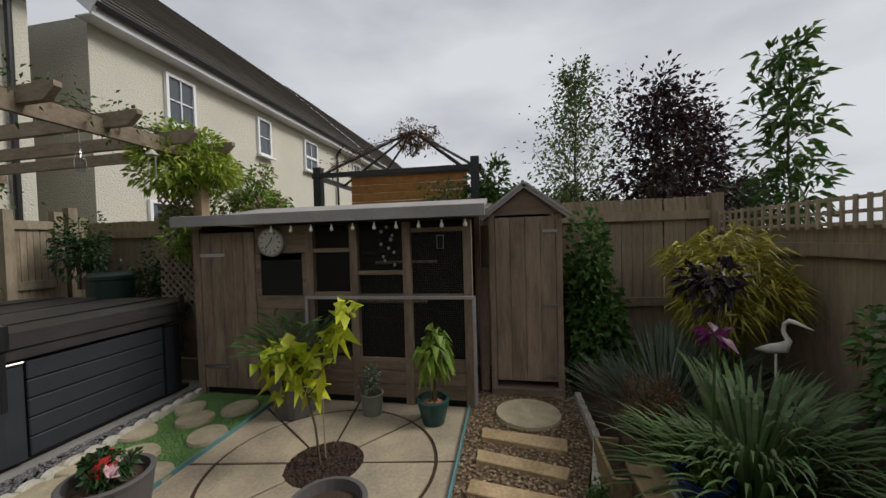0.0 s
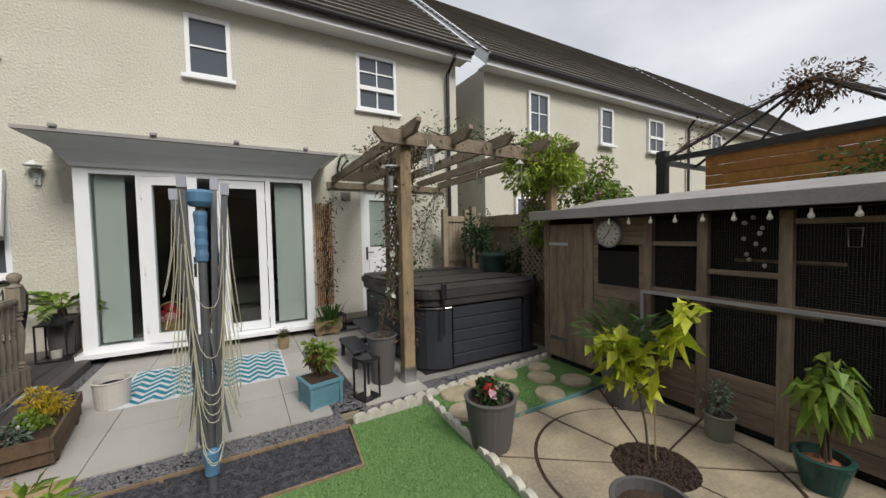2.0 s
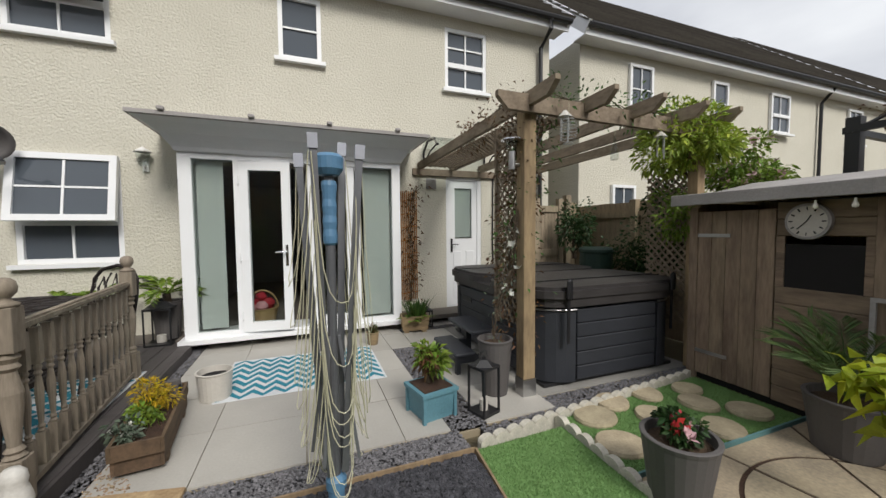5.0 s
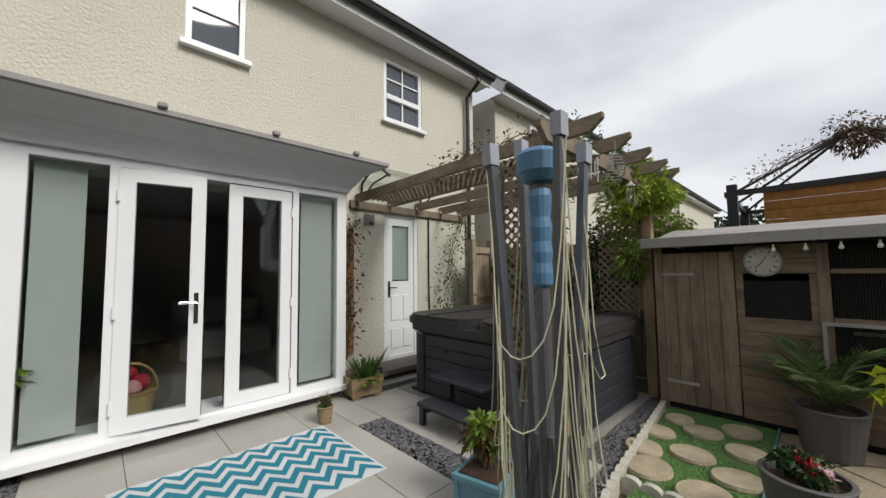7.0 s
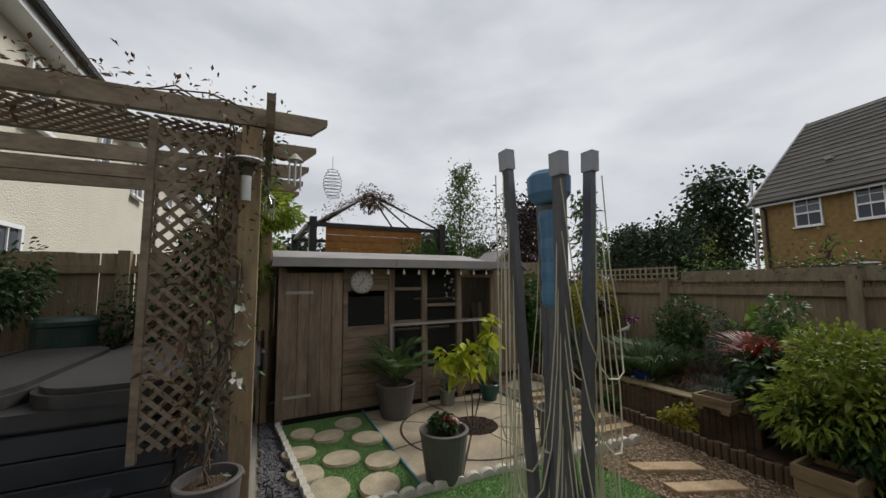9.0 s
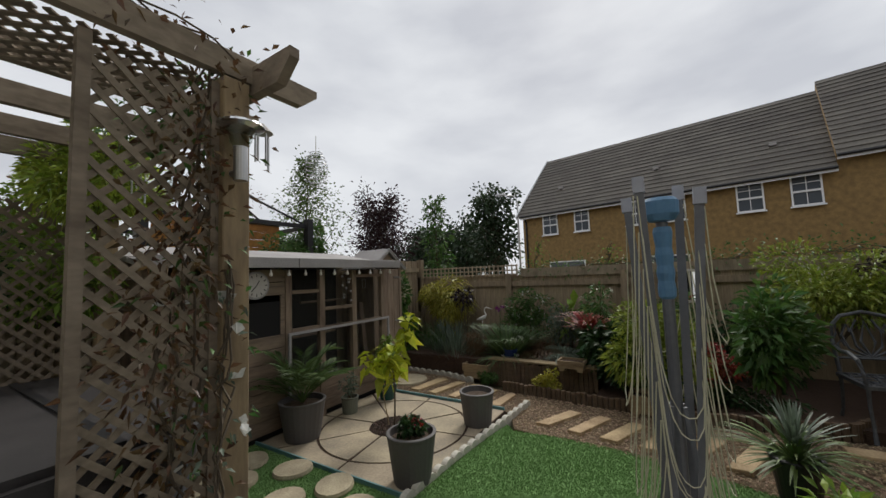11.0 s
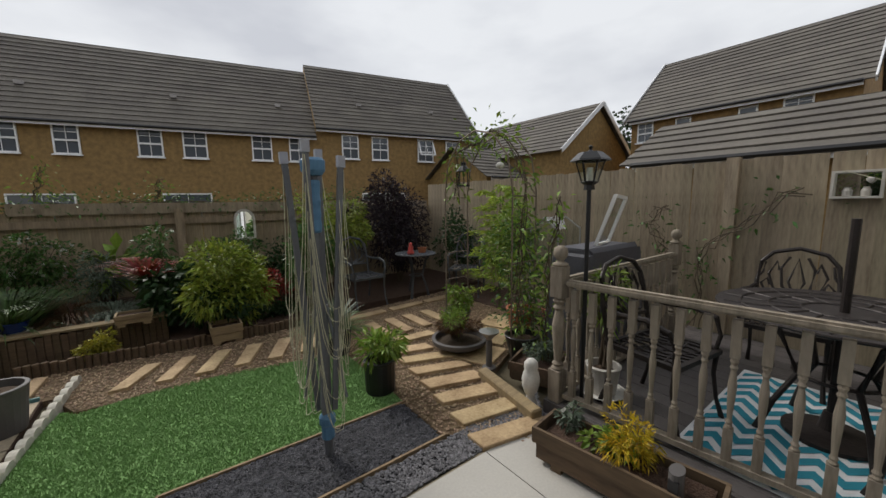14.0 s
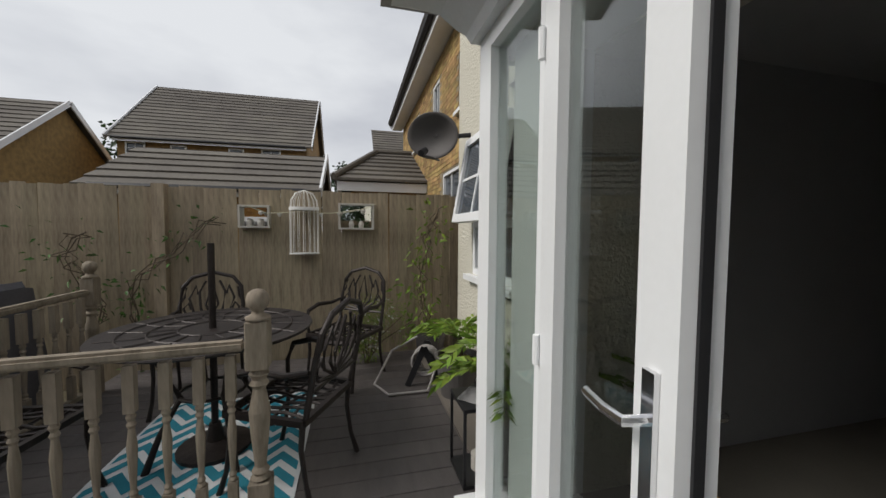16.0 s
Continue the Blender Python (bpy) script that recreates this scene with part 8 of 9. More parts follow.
def climber(name, label, pts, n, size, mat, spread, seed=1, twig="bark", category="climber", width=0.4, flowers=None):
    """A climber along a line, with twining stems and leaves."""
    g = thing(name, label, category, pts[0])
    o = np.array(pts[0], float)
    rnd = np.random.RandomState(seed)
    Q = np.array(pts, float) - o
    seg = np.linalg.norm(np.diff(Q, axis=0), axis=1)
    cum = np.r_[0, np.cumsum(seg)]

    def along(t):
        i = np.clip(np.searchsorted(cum, t) - 1, 0, len(seg) - 1)
        return Q[i] + (Q[i + 1] - Q[i]) * ((t - cum[i]) / seg[i])[:, None]
    for k in range(4):
        st = bmesh.new()
        ts = np.linspace(0, cum[-1], 14)
        c = along(ts) + rnd.normal(size=(14, 3)) * spread * 0.35
        tube(st, [Vector(v) for v in c], 0.005, 4)
        part("stem", st, M[twig], g)
    t = rnd.uniform(0, cum[-1], n)
    off = rnd.normal(size=(n, 3)) * spread
    leaves("foliage", g, along(t) + off, off + rnd.normal(size=(n, 3)) * spread * 0.7, size, mat, width, seed=seed)
    if flowers:
        t = rnd.uniform(0, cum[-1], flowers[1])
        off = rnd.normal(size=(flowers[1], 3)) * spread * 1.1
        for j in range(3):
            leaves("flower_heads" if j == 0 else "petals", g, along(t) + off, rnd.normal(size=(flowers[1], 3)) + [0, 0, 0.5], flowers[2], flowers[0], 0.95, seed=seed + j, droop=0)
    return g


# lime coloured shrub in the circle: thin stem, two leafy limbs
lt = thing("lime_leaved_shrub", "young shrub with large lime green leaves on thin stems", "shrub", (CX - 0.02, CY + 0.02, 0))
b = bmesh.new()
tube(b, [(0, 0, 0), (-0.02, 0.01, 0.25), (-0.05, 0.05, 0.50), (-0.06, 0.12, 0.66)], [0.009, 0.008, 0.006, 0.004], 6)
tube(b, [(-0.05, 0.03, 0.46), (-0.04, -0.10, 0.62), (-0.03, -0.20, 0.78), (-0.02, -0.24, 0.95)], [0.006, 0.005, 0.004, 0.003], 6)
tube(b, [(-0.03, 0.03, 0.42), (0.0, 0.18, 0.55), (0.0, 0.28, 0.64)], [0.006, 0.005, 0.003], 6)
part("stem", b, M["bark"], lt)
rnd = np.random.RandomState(4)
P, D = [], []
for (p0, p1, m, sp) in (((-0.05, 0.02, 0.50), (-0.06, 0.18, 0.74), 56, 0.11), ((-0.04, -0.05, 0.60), (-0.02, -0.25, 1.00), 44, 0.045), ((-0.02, 0.12, 0.52), (0.0, 0.34, 0.68), 46, 0.08)):
    for k in range(m):
        u = rnd.uniform()
        P.append(np.array(p0) * (1 - u) + np.array(p1) * u + rnd.normal(size=3) * sp * 0.5)
        D.append(rnd.normal(size=3) + [0, 0, 0.5])
leaves("foliage", lt, P, D, 0.145, "leaf_lime", 0.52, fold=0.12, droop=0.35, seed=2)
sk = thing("support_cane", "thin support cane in the stone circle", "cane", (CX, CY, 0))
b = bmesh.new()
tube(b, [(0.05, 0.02, 0), (0.1, 0.06, 0.42)], 0.005, 5)
part("cane", b, M["planter_wood"], sk)

fronds("palm", "young feather palm with arching fronds in the grey pot", (0.44, -4.22, 0.31), 17, 0.80, "leaf_palm", seed=3, up=(0.45, 1.35), leaflet=0.17, lw=0.07, bend=0.9, pairs=26)
fronds("tree_fern", "tree fern with fresh green fronds beside the bay", (-4.14, -0.24, DZ + 0.44), 15, 0.66, "leaf_bright", seed=5, up=(0.3, 1.1), leaflet=0.09, lw=0.30, bend=1.0, pairs=18, stem_h=0.10, stem_r=0.05)
fronds("tree_fern", "tree fern with fresh green fronds on the deck", (-5.05, -0.28, DZ + 0.32), 12, 0.50, "leaf_bright", seed=6, up=(0.3, 1.1), leaflet=0.09, lw=0.30, bend=1.0, pairs=18, stem_h=0.15, stem_r=0.05)
bush("drooping_leaf_shrub", "upright shrub with large drooping green leaves in a glazed pot", (0.42, -5.38, 0.16), (0.13, 0.13, 0.28), 130, 0.105, "leaf_bright", 7, lumps=7, width=0.6, base=0.10, droop=0.9)
bush("grey_leaved_shrub", "small grey green leaved shrub in the sage pot", (0.50, -4.86, 0.15), (0.11, 0.11, 0.13), 260, 0.035, "leaf_grey", 8)
bush("miniature_rose", "miniature rose with red and pink blooms in the grey pot", (-0.88, -4.12, 0.30), (0.13, 0.13, 0.075), 420, 0.04, "leaf_deep", 9, width=0.6, flowers=("flower_red", 9, 0.045))
bush("pink_rose_blooms", "pink rose blooms in the grey pot", (-0.90, -4.14, 0.32), (0.08, 0.08, 0.05), 60, 0.03, "leaf_green", 19, width=0.6, flowers=("flower_pink", 8, 0.04), twigs=3)
bush("photinia", "small shrub with red tinged green leaves in a blue planter", (-1.75, -2.84, 0.22), (0.15, 0.15, 0.14), 300, 0.075, "leaf_bright", 10, width=0.4, base=0.06)
bush("photinia_tips", "red new growth on the small shrub", (-1.75, -2.84, 0.24), (0.14, 0.14, 0.13), 90, 0.065, "leaf_brown", 31, width=0.4, base=0.04, twigs=2)
g = thing("cordyline_clump", "clump of green strap leaves in the slatted planter", "plant", (-1.24, -0.66, 0.16))
spray("strap_leaves", g, (0.03, 0, 0), 60, 0.42, 0.022, "leaf_green", (0.9, 1.5), 0.5, 11, 0.12)
spray("broad_leaves", g, (-0.02, -0.05, 0), 30, 0.20, 0.06, "leaf_bright", (0.3, 1.0), 0.9, 12, 0.12)
g = thing("dried_flower_stems", "dry grassy stems in the small terracotta pot", "plant", (-1.87, -1.05, 0.12))
spray("thin_stems", g, (0, 0, 0), 40, 0.20, 0.006, "leaf_brown", (0.8, 1.5), 0.3, 13, 0.03)
bush("small_pot_plant", "small green plant in the terracotta pot", (-1.87, -1.05, 0.12), (0.06, 0.06, 0.07), 90, 0.035, "leaf_green", 14)
g = thing("spiky_cordyline", "spiky cordyline with pale edged sword leaves", "plant", (-3.08, -5.02, 0.22))
spray("sword_leaves", g, (0, 0, 0.02), 110, 0.44, 0.018, "leaf_birch", (-0.1, 1.45), 0.9, 15, 0.03)
spray("sword_leaves", g, (0, 0, 0.10), 60, 0.36, 0.016, "leaf_grey", (0.5, 1.5), 0.5, 16, 0.02)
g = bush("pot_fern_shrub", "fresh green leafy shrub in the black pot", (-3.07, -4.14, 0.22), (0.20, 0.20, 0.12), 420, 0.09, "leaf_bright", 17, width=0.28, base=0.02)
g = thing("tall_iris_clump", "large clump of green sword shaped iris leaves", "plant", (-0.52, -6.95, 0.26))
spray("sword_leaves", g, (0, 0, 0), 430, 0.85, 0.017, "leaf_iris", (0.75, 1.5), 1.1, 18, 0.22, 7)
spray("low_leaves", g, (0, 0.05, 0), 120, 0.6, 0.015, "leaf_iris", (0.1, 0.8), 1.0, 19, 0.22, 7)
g = bush("iris_flower", "dark purple iris flower on a tall stem", (-0.45, -6.85, 0.90), (0.05, 0.05, 0.03), 14, 0.07, "flower_purple", 20, twigs=1, width=0.7)
b = bmesh.new()
tube(b, [(0.02, 0.0, -0.66), (0.01, 0.0, -0.3), (0, 0, 0.01)], 0.006, 5)
part("stalk", b, M["leaf_iris"], g)
bush("bowl_succulent", "small yellow green succulents in the blue bowl", (-0.62, -6.72, 0.38), (0.08, 0.08, 0.035), 150, 0.03, "leaf_bright", 21, twigs=2)
bush("conical_heather", "bushy bronze green conifer by the gravel", (-0.10, -6.72, 0.12), (0.20, 0.20, 0.30), 2600, 0.03, "leaf_brown", 22, width=0.2, lumps=12)
bush("low_box_shrub", "low small leaved green shrub in the wooden box", (-0.45, -6.38, 0.0), (0.16, 0.12, 0.09), 700, 0.03, "leaf_green", 23, width=0.6)
bush("white_flowered_climber", "dense green climbing shrub beside the tall shed", (1.28, -6.78, 0), (0.42, 0.36, 0.78), 3600, 0.075, "leaf_green", 24, lumps=14, width=0.6)
g = thing("golden_bamboo", "golden yellow arching bamboo like foliage by the fence", "plant", (0.85, -7.55, 0.25))
rnd = np.random.RandomState(25)
p, d = blob(rnd, 2600, (0.62, 0.42, 0.42), 12)
p[:, 2] += 0.76
leaves("long_leaves", g, p, d * [1, 1, 0.4], 0.16, "leaf_yellow", 0.10, droop=0.5, seed=25)
for k in range(24):
    a = rnd.uniform(0, 6.28)
    st = bmesh.new()
    tube(st, [(0.08 * math.cos(a), 0.08 * math.sin(a), 0), (0.25 * math.cos(a), 0.2 * math.sin(a), 0.6), (0.5 * math.cos(a), 0.35 * math.sin(a), 0.85)], 0.005, 4)
    part("cane", st, M["leaf_yellow"], g)
bush("purple_leaved_elder", "dark purple leaved elder stem above the border", (0.30, -7.2, 0.26), (0.22, 0.20, 0.18), 170, 0.10, "leaf_elder", 26, base=0.62, width=0.35)
g = thing("lavender_stems", "tangle of grey green lavender and rosemary stems", "plant", (0.35, -6.95, 0.2))
spray("thin_stems", g, (0, 0, 0), 420, 0.70, 0.008, "leaf_grey", (0.4, 1.5), 0.5, 27, 0.40)
spray("thin_stems", g, (0.45, -0.25, 0), 320, 0.65, 0.008, "leaf_green", (0.4, 1.5), 0.6, 28, 0.35)
bush("flowering_border_shrub", "pale cream flowering shrub against the fence", (-0.55, -7.62, 0.26), (0.50, 0.28, 0.46), 2200, 0.055, "leaf_green", 29, lumps=14, flowers=("flower_white", 45, 0.04), base=0.05)
g = thing("ornamental_grass", "bronze ornamental grass mound behind the wall", "plant", (-0.95, -7.0, 0.26))
spray("grass_blades", g, (0, 0, 0), 520, 0.55, 0.007, "leaf_brown", (0.2, 1.4), 1.4, 30, 0.14)
spray("grass_blades", g, (-0.35, 0.1, 0), 420, 0.5, 0.007, "leaf_grey", (0.2, 1.4), 1.4, 31, 0.16)
bush("golden_shrub", "bright yellow green small leaved shrub before the wall", (-1.24, -6.32, 0.0), (0.19, 0.15, 0.15), 900, 0.04, "leaf_yellow", 32, width=0.5)
g = thing("red_flax", "red strap leaved flax in the raised bed", "plant", (-1.62, -6.88, 0.66))
spray("strap_leaves", g, (0, 0, 0), 120, 0.54, 0.022, "leaf_red", (0.4, 1.4), 1.0, 33, 0.05)
bush("deep_green_shrub", "broad leaved deep green shrub in the raised bed", (-1.85, -6.75, 0.10), (0.42, 0.32, 0.42), 1500, 0.10, "leaf_deep", 34, lumps=12, width=0.55)
bush("banana_leaf_plant", "large leaved green plant by the fence", (-1.25, -7.55, 0.3), (0.2, 0.15, 0.3), 40, 0.30, "leaf_bright", 35, width=0.35, base=0.1)
bush("spirea", "rounded shrub with pointed lime green leaves at the bed edge", (-2.30, -6.42, 0.08), (0.54, 0.38, 0.50), 5200, 0.075, "leaf_acer", 36, lumps=20, width=0.36)
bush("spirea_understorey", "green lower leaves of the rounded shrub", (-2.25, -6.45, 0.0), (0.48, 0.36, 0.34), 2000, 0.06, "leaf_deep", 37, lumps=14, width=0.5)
bush("red_leaved_shrub", "low shrub with red bronze leaves", (-2.88, -6.75, 0.05), (0.28, 0.24, 0.32), 900, 0.05, "leaf_red", 38, width=0.5)
bush("glossy_evergreen", "glossy dark green evergreen behind the spiky plant", (-3.30, -6.45, 0.05), (0.40, 0.34, 0.60), 1700, 0.12, "leaf_green", 39, lumps=13, width=0.38)
bush("dark_maple", "large dark purple maple filling the garden corner", (-5.05, -7.25, 0.0), (0.95, 0.60, 1.05), 9500, 0.075, "leaf_elder", 40, lumps=22, width=0.3)
bush("green_maple", "layered lime green maple beside the dark maple", (-3.95, -7.20, 0.62), (0.74, 0.48, 0.46), 4200, 0.07, "leaf_acer", 41, lumps=12, width=0.35, base=0.15)
bush("dark_border_shrub", "dense dark green shrub in the shade of the fence", (-3.2, -7.5, 0.0), (0.8, 0.35, 0.55), 2200, 0.07, "leaf_deep", 42, lumps=16)
bush("dark_border_shrub", "dense dark green shrub in the shade of the fence", (-5.9, -6.7, 0.0), (0.35, 0.6, 0.75), 2200, 0.07, "leaf_deep", 43, lumps=16)
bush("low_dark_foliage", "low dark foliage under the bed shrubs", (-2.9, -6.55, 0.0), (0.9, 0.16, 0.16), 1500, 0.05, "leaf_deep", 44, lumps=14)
g = thing("feathery_conifer", "feathery bright green conifer beside the metal arch", "shrub", (-5.35, -5.05, 0))
rnd = np.random.RandomState(45)
P, D = [], []
for k in range(34):
    z = 0.3 + 1.35 * k / 34
    a = k * 2.4
    L = 0.50 * (1 - 0.5 * k / 34)
    for j in range(60):
        u = rnd.uniform(0.1, 1)
        P.append((L * u * math.cos(a), L * u * math.sin(a), z + 0.12 * u - 0.10 * u * u + rnd.uniform(-0.03, 0.03)))
        D.append((math.cos(a) + rnd.normal() * 0.8, math.sin(a) + rnd.normal() * 0.8, rnd.normal() * 0.3 + 0.2))
leaves("sprays", g, P, D, 0.11, "leaf_fresh", 0.18, seed=45)
b = bmesh.new()
tube(b, [(0, 0, 0), (0, 0, 1.6)], [0.02, 0.004], 6)
part("stem", b, M["bark"], g)
bush("bowl_heathers", "mixed bronze and green heathers in the shallow bowl", (-4.05, -4.35, 0.10), (0.24, 0.22, 0.15), 1900, 0.04, "leaf_brown", 46, width=0.25)
bush("bowl_greenery", "fine green foliage in the shallow bowl", (-4.02, -4.42, 0.10), (0.20, 0.18, 0.19), 900, 0.045, "leaf_bright", 47, width=0.25)
bush("arch_pot_shrub", "small green leaved shrub at the arch foot", (-4.42, -4.82, 0.18), (0.17, 0.17, 0.20), 420, 0.06, "leaf_bright", 48)
climber("arch_climber", "sparse green climber over the metal arch", [(-4.42, -3.86, 0.1), (-4.36, -3.86, 0.9), (-4.42, -3.86, 1.6), (-4.42, -4.0, 1.98), (-4.42, -4.35, 2.16), (-4.42, -4.75, 2.0), (-4.42, -4.82, 1.5)], 520, 0.075, "leaf_bright", 0.075, 49)
climber("arch_climber", "bushy green climber on the arch side", [(-4.55, -3.95, 0.2), (-4.6, -4.0, 0.8), (-4.55, -4.0, 1.25)], 900, 0.055, "leaf_green", 0.12, 50)
climber("corner_climber", "twiggy climber with small leaves by the railing", [(-4.35, -3.55, 0.15), (-4.3, -3.5, 0.9), (-4.35, -3.45, 1.5)], 200, 0.07, "leaf_bright", 0.06, 51)
bush("deck_pot_shrub", "leggy green shrub in the cream deck pot", (-4.20, -2.95, 0.30), (0.19, 0.17, 0.34), 240, 0.08, "leaf_bright", 52, width=0.22, base=0.12)
bush("yellow_flowered_plant", "mound of tiny bright yellow flowers in the trough", (-3.57, -2.47, 0.16), (0.15, 0.17, 0.13), 900, 0.04, "flower_gold", 53, width=0.22)
bush("trough_greenery", "fresh green leaves under the yellow flowers", (-3.57, -2.53, 0.15), (0.12, 0.15, 0.07), 300, 0.05, "leaf_bright", 54)
bush("trough_end_plant", "grey green small plant at the trough end", (-3.60, -2.80, 0.15), (0.09, 0.08, 0.09), 200, 0.04, "leaf_grey", 55, flowers=("flower_white", 6, 0.03))
bush("corner_box_plants", "low mixed plants in the corner planter", (-4.22, -3.52, 0.12), (0.18, 0.14, 0.09), 420, 0.04, "leaf_grey", 56)
bush("white_daisy_bush", "airy bush of tiny white daisies along the fence", (-5.95, -0.95, DZ), (0.28, 0.42, 0.36), 2200, 0.035, "leaf_bright", 57, width=0.2, flowers=("flower_white", 130, 0.02), lumps=14)
climber("fence_climber", "yellow green climbing plant at the deck corner", [(-6.05, -0.32, 0.3), (-6.1, -0.42, 0.8), (-6.15, -0.30, 1.3), (-6.15, -0.2, 1.65)], 260, 0.075, "leaf_bright", 0.10, 58)
climber("fence_climber", "sparse rose stem climbing the west fence", [(-6.1, -3.0, 0.1), (-6.12, -3.0, 0.9), (-6.15, -2.6, 1.35), (-6.15, -2.3, 1.5)], 130, 0.06, "leaf_green", 0.10, 59)
climber("fence_climber", "sparse rose stem climbing the west fence", [(-6.12, -3.2, 0.6), (-6.12, -3.5, 1.2), (-6.12, -3.4, 1.4)], 110, 0.06, "leaf_green", 0.12, 60)
climber("wall_trellis_plant", "coppery climber on a willow panel on the wall", [(-1.10, -0.08, 0.25), (-1.12, -0.08, 1.0), (-1.10, -0.08, 1.75), (-1.0, -0.10, 2.05)], 420, 0.06, "leaf_brown", 0.085, 61)
wp = thing("willow_panel", "narrow woven willow panel fixed to the cream wall", "trellis", (-1.12, -0.03, 0.3))
b = bmesh.new()
for i in range(9):
    tube(b, [(-0.12 + i * 0.03, 0, 0), (-0.12 + i * 0.03, 0.005, 1.65)], 0.008, 5)
for i in range(8):
    tube(b, [(-0.13, -0.012, 0.1 + i * 0.2), (0.13, -0.012, 0.12 + i * 0.2)], 0.006, 5)
part("woven_rods", b, M["orange_wood"], wp)
climber("post_climber", "dry clematis on the pergola trellis post", [(PX + 0.02, PY + 0.15, 0.45), (PX + 0.0, PY + 0.25, 1.1), (PX + 0.02, PY + 0.15, 1.7), (PX, PY + 0.1, 2.3)], 1300, 0.045, "leaf_brown", 0.085, 62)
climber("post_climber", "green tips of clematis on the pergola post", [(PX + 0.0, PY + 0.15, 0.9), (PX + 0.0, PY + 0.12, 1.7), (PX + 0.2, PY, 2.35)], 420, 0.045, "leaf_green", 0.09, 63)
climber("beam_climber", "dry climber stems over the pergola beams", [(PX - 0.02, PY + 0.0, 2.42), (PX + 0.0, PY + 0.9, 2.42), (PX + 0.2, PY + 1.6, 2.40)], 420, 0.045, "leaf_brown", 0.07, 64)
climber("beam_climber", "leafy climber along the front pergola beam", [(PX + 0.2, PY - 0.05, 2.40), (-0.1, PY - 0.05, 2.42), (0.7, PY - 0.02, 2.42)], 460, 0.05, "leaf_green", 0.08, 164)
climber("wall_climber", "sparse green climber in front of the wall behind the hot tub", [(0.55, -0.25, 0.1), (0.50, -0.22, 1.0), (0.62, -0.22, 1.7), (0.85, -0.3, 2.15)], 520, 0.065, "leaf_green", 0.13, 165)
bush("shade_shrub", "dark leggy shrub in the corner behind the hot tub", (1.30, -0.85, 0.9), (0.26, 0.34, 0.52), 1300, 0.065, "leaf_deep", 166, lumps=14, width=0.45, base=0.05)
bush("shade_shrub", "dark leggy shrub against the east fence", (1.45, -2.35, 0.9), (0.22, 0.40, 0.55), 1500, 0.065, "leaf_deep", 167, lumps=14, width=0.45, base=0.05)
bush("hebe_mound", "soft grey green mound between the irises and the flax", (-1.15, -7.45, 0.24), (0.42, 0.34, 0.36), 1900, 0.05, "leaf_grey", 168, lumps=14, width=0.3)
bush("fern_mass", "arching mid green leafy mass along the bed front", (-1.75, -7.25, 0.24), (0.36, 0.40, 0.50), 1700, 0.10, "leaf_green", 169, lumps=14, width=0.28, droop=0.4)
climber("fence_top_growth", "straggly green growth along the south fence top", [(-3.0, -8.05, 1.50), (-4.4, -8.05, 1.56), (-5.6, -8.05, 1.50)], 700, 0.06, "leaf_green", 0.10, 185)
bush("bed_filler_shrub", "mid green small leaved shrub under the fence", (-2.6, -7.45, 0.04), (0.55, 0.34, 0.62), 2800, 0.055, "leaf_green", 170, lumps=18, width=0.45)
bush("acer", "airy lime green acer with fine pointed leaves", (-5.0, -4.55, 0.25), (0.34, 0.34, 0.62), 2200, 0.075, "leaf_bright", 171, lumps=18, width=0.28, base=0.15)
climber("pot_clematis", "thin clematis stems with pale flowers in the tall pot", [(-1.14, -2.72, 0.42), (-1.12, -2.70, 0.7), (-1.0, -2.78, 1.05), (-0.98, -2.8, 1.5)], 60, 0.045, "leaf_grey", 0.05, 65, flowers=("flower_white", 5, 0.05))
bush("wisteria", "bright green wisteria crown over the pergola corner", (0.95, -2.9, 1.85), (0.60, 0.45, 0.40), 6000, 0.07, "leaf_fresh", 66, lumps=18, width=0.34, base=-0.02)
bush("wisteria", "hanging deeper green wisteria foliage below the beams", (1.05, -2.75, 1.15), (0.38, 0.38, 0.42), 1600, 0.07, "leaf_bright", 67, lumps=12, width=0.34)
bush("climbing_rose", "pale pink climbing rose along the fence top", (2.0, -2.85, 1.45), (0.42, 0.75, 0.50), 3600, 0.06, "leaf_bright", 68, lumps=16, width=0.5, flowers=("flower_pink", 150, 0.05))
bush("fence_shrub", "leafy shrub against the east fence behind the hot tub", (1.5, -1.75, 0.3), (0.22, 0.75, 0.62), 1800, 0.06, "leaf_deep", 69, lumps=16)
bush("gazebo_climber", "dry bronze climber heaped on the gazebo apex", (3.0, -4.62, 2.62), (0.42, 0.42, 0.26), 1300, 0.05, "leaf_brown", 80, width=0.35)
climber("gazebo_vine", "dry vine along the gazebo rods", [(2.2, -3.7, 2.35), (2.6, -4.1, 2.7), (3.0, -4.6, 3.0), (2.5, -5.1, 2.6)], 420, 0.045, "leaf_brown", 0.07, 81)
bush("gazebo_bay_shrub", "upright green laurel beside the gazebo", (2.2, -5.75, 1.1), (0.28, 0.28, 0.75), 1300, 0.10, "leaf_green", 82, width=0.35)
bush("behind_aviary_shrub", "green foliage rising behind the aviary roof", (2.1, -5.2, 1.2), (0.35, 0.8, 0.5), 1800, 0.06, "leaf_green", 83, lumps=16)
bush("behind_shed_shrub", "light green foliage behind the tall shed", (2.3, -6.35, 0.0), (0.35, 0.5, 1.0), 1100, 0.07, "leaf_bright", 84)
climber("fence_top_growth", "straggly green growth along the south fence top", [(-0.3, -8.05, 1.45), (-1.6, -8.05, 1.52), (-3.0, -8.05, 1.45)], 900, 0.055, "leaf_green", 0.085, 85)
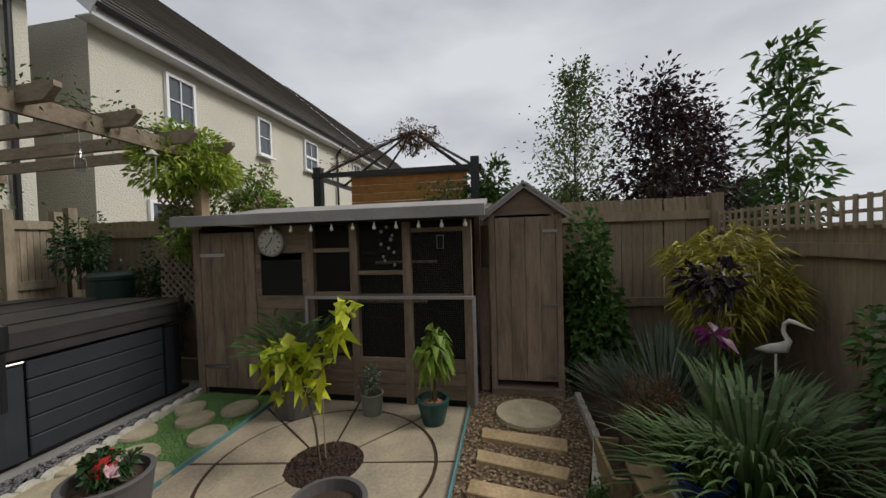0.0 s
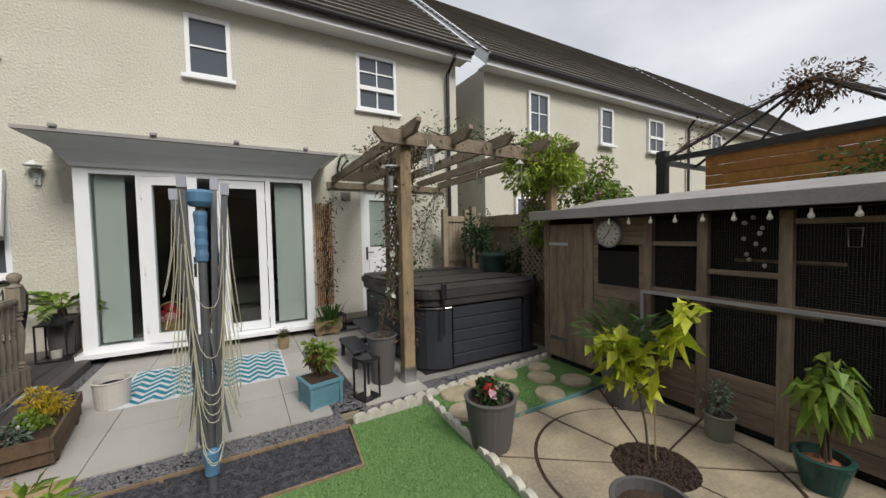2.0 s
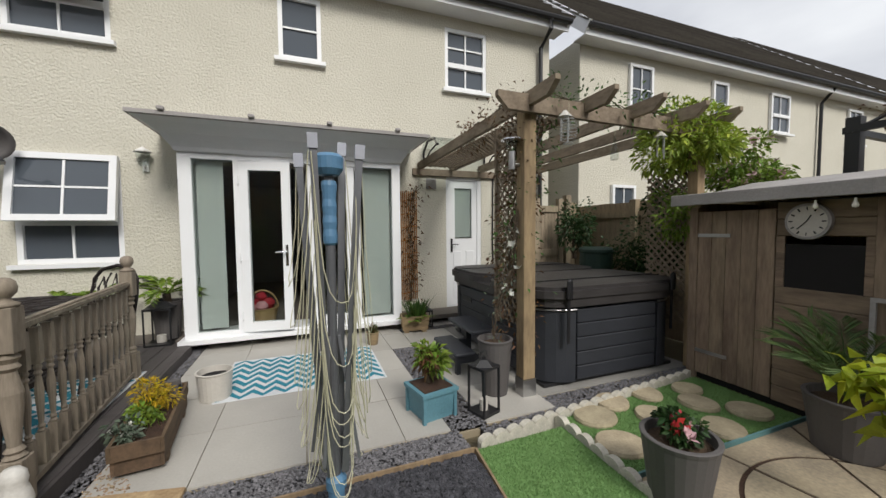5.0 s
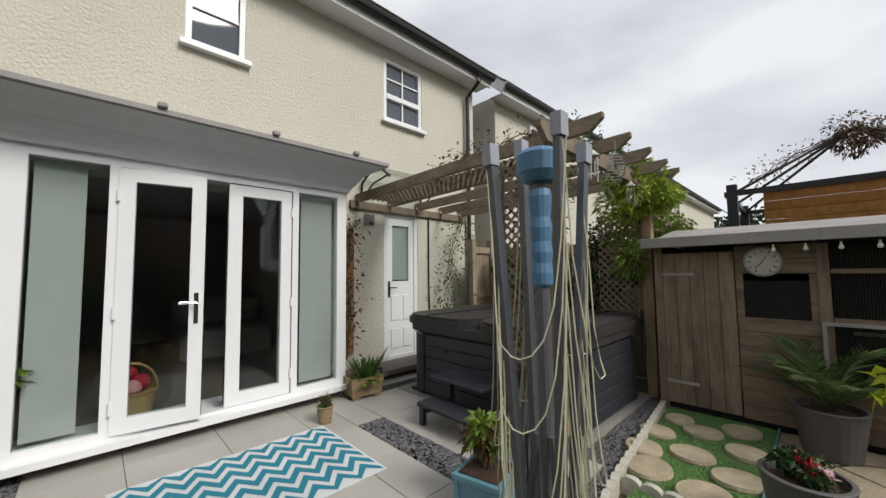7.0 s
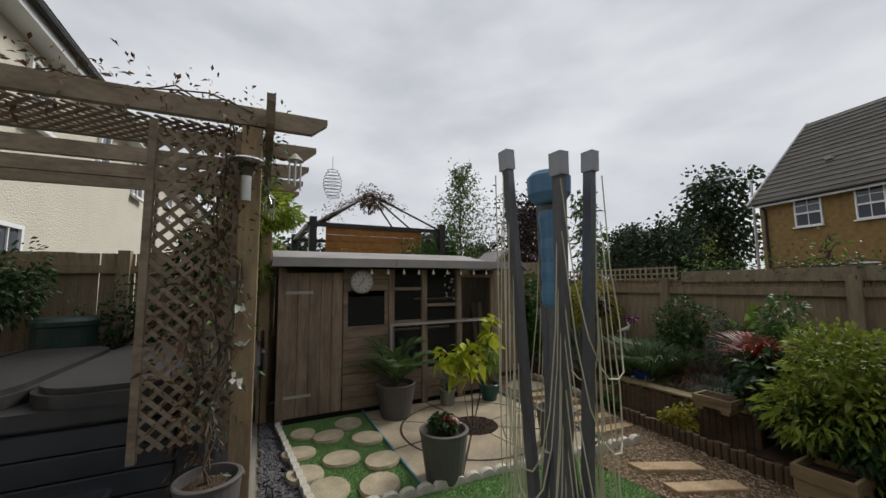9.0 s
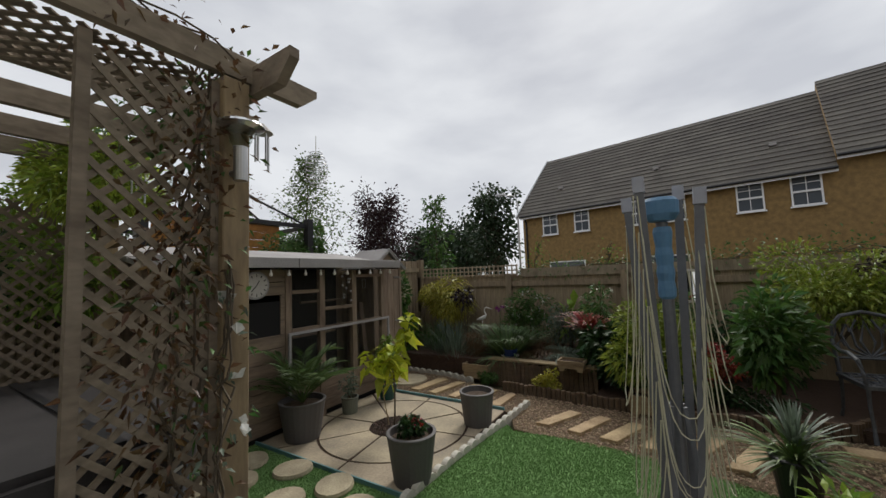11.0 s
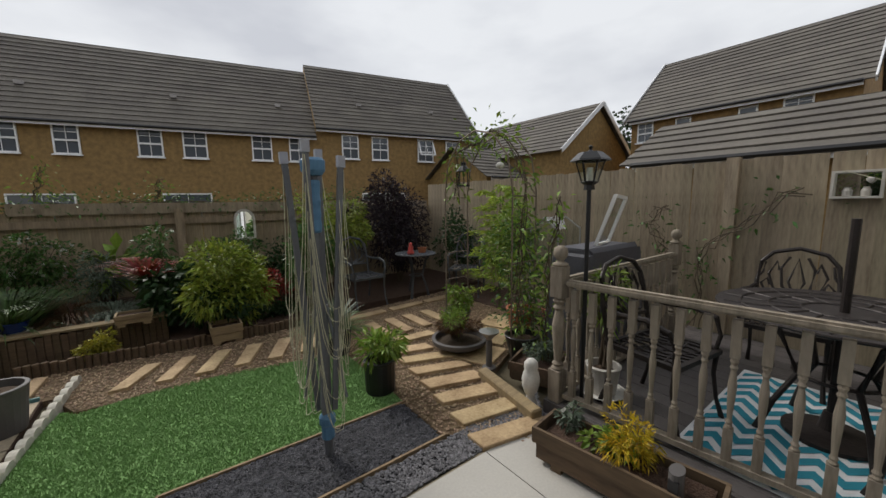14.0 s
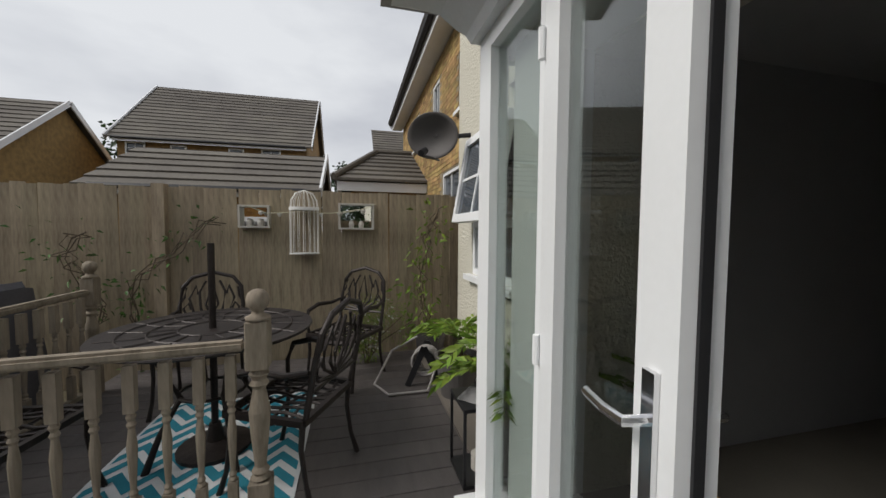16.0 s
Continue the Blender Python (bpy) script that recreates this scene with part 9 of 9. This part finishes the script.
climber("fence_top_growth", "straggly green growth along the south fence top", [(-0.6, -8.1, 1.5), (-0.7, -8.1, 1.95)], 90, 0.06, "leaf_bright", 0.07, 86)
climber("fence_top_growth", "straggly green growth along the south fence top", [(-1.75, -8.1, 1.5), (-1.8, -8.1, 1.8)], 70, 0.06, "leaf_bright", 0.07, 87)

# trees
tree("silver_birch", "slender young birch with airy pale green leaves", (4.05, -7.1, 0), 4.15, 0.045, 1.15, 3800, 0.072, "leaf_birch", 91, branches=34, spread=0.8, width=0.6, low=0.30)
tree("purple_plum_tree", "purple leaved plum tree with upright branches", (2.5, -7.75, 0), 3.0, 0.05, 0.90, 4300, 0.084, "leaf_purple", 92, branches=26, spread=0.9, width=0.45, low=0.30, conic=0.55)
tree("purple_plum_tree", "purple leaved plum tree with upright branches", (3.4, -8.6, 0), 3.0, 0.05, 0.85, 3400, 0.092, "leaf_purple", 93, branches=20, spread=0.9, width=0.45, low=0.3, conic=0.6)
tree("young_cherry_tree", "young cherry tree with long drooping green leaves", (1.65, -8.55, 0), 3.15, 0.03, 0.38, 900, 0.125, "leaf_green", 94, branches=26, spread=0.5, width=0.38, low=0.40, conic=0.5)
rt = random.Random(12)
for k in range(16):
    a = -0.95 - 0.04 * k
    x, y = 14 + k * 1.6, -34 - rt.uniform(0, 10) - 1.2 * k
    tree("far_tree", "distant dark green broadleaf tree", (x, y, 0), rt.uniform(5.5, 8.0), 0.2, rt.uniform(2.0, 2.8), 1500, 0.42, "leaf_dark_far", 100 + k, branches=16, spread=0.4, width=0.7, low=0.12, conic=0.4)
for k in range(12):
    tree("far_tree", "distant dark green broadleaf tree", (30 + rt.uniform(0, 10), -30 + k * 3.0, 0), rt.uniform(4.5, 6.5), 0.2, rt.uniform(2.0, 2.8), 1200, 0.45, "leaf_dark_far", 130 + k, branches=14, spread=0.4, width=0.7, low=0.12, conic=0.4)
tree("near_terrace_tree", "tall dark green tree beside the end of the terrace", (9.5, -30, 0), 8.0, 0.25, 2.6, 3200, 0.36, "leaf_dark_far", 160, branches=24, spread=0.5, width=0.7, low=0.2, conic=0.4)
for k in range(6):
    tree("far_tree", "distant dark green broadleaf tree", (-34 - k * 3, -22 + k * 4, 0), rt.uniform(7, 9), 0.25, 2.8, 1200, 0.45, "leaf_dark_far", 170 + k, branches=14, spread=0.4, width=0.7, low=0.15, conic=0.4)
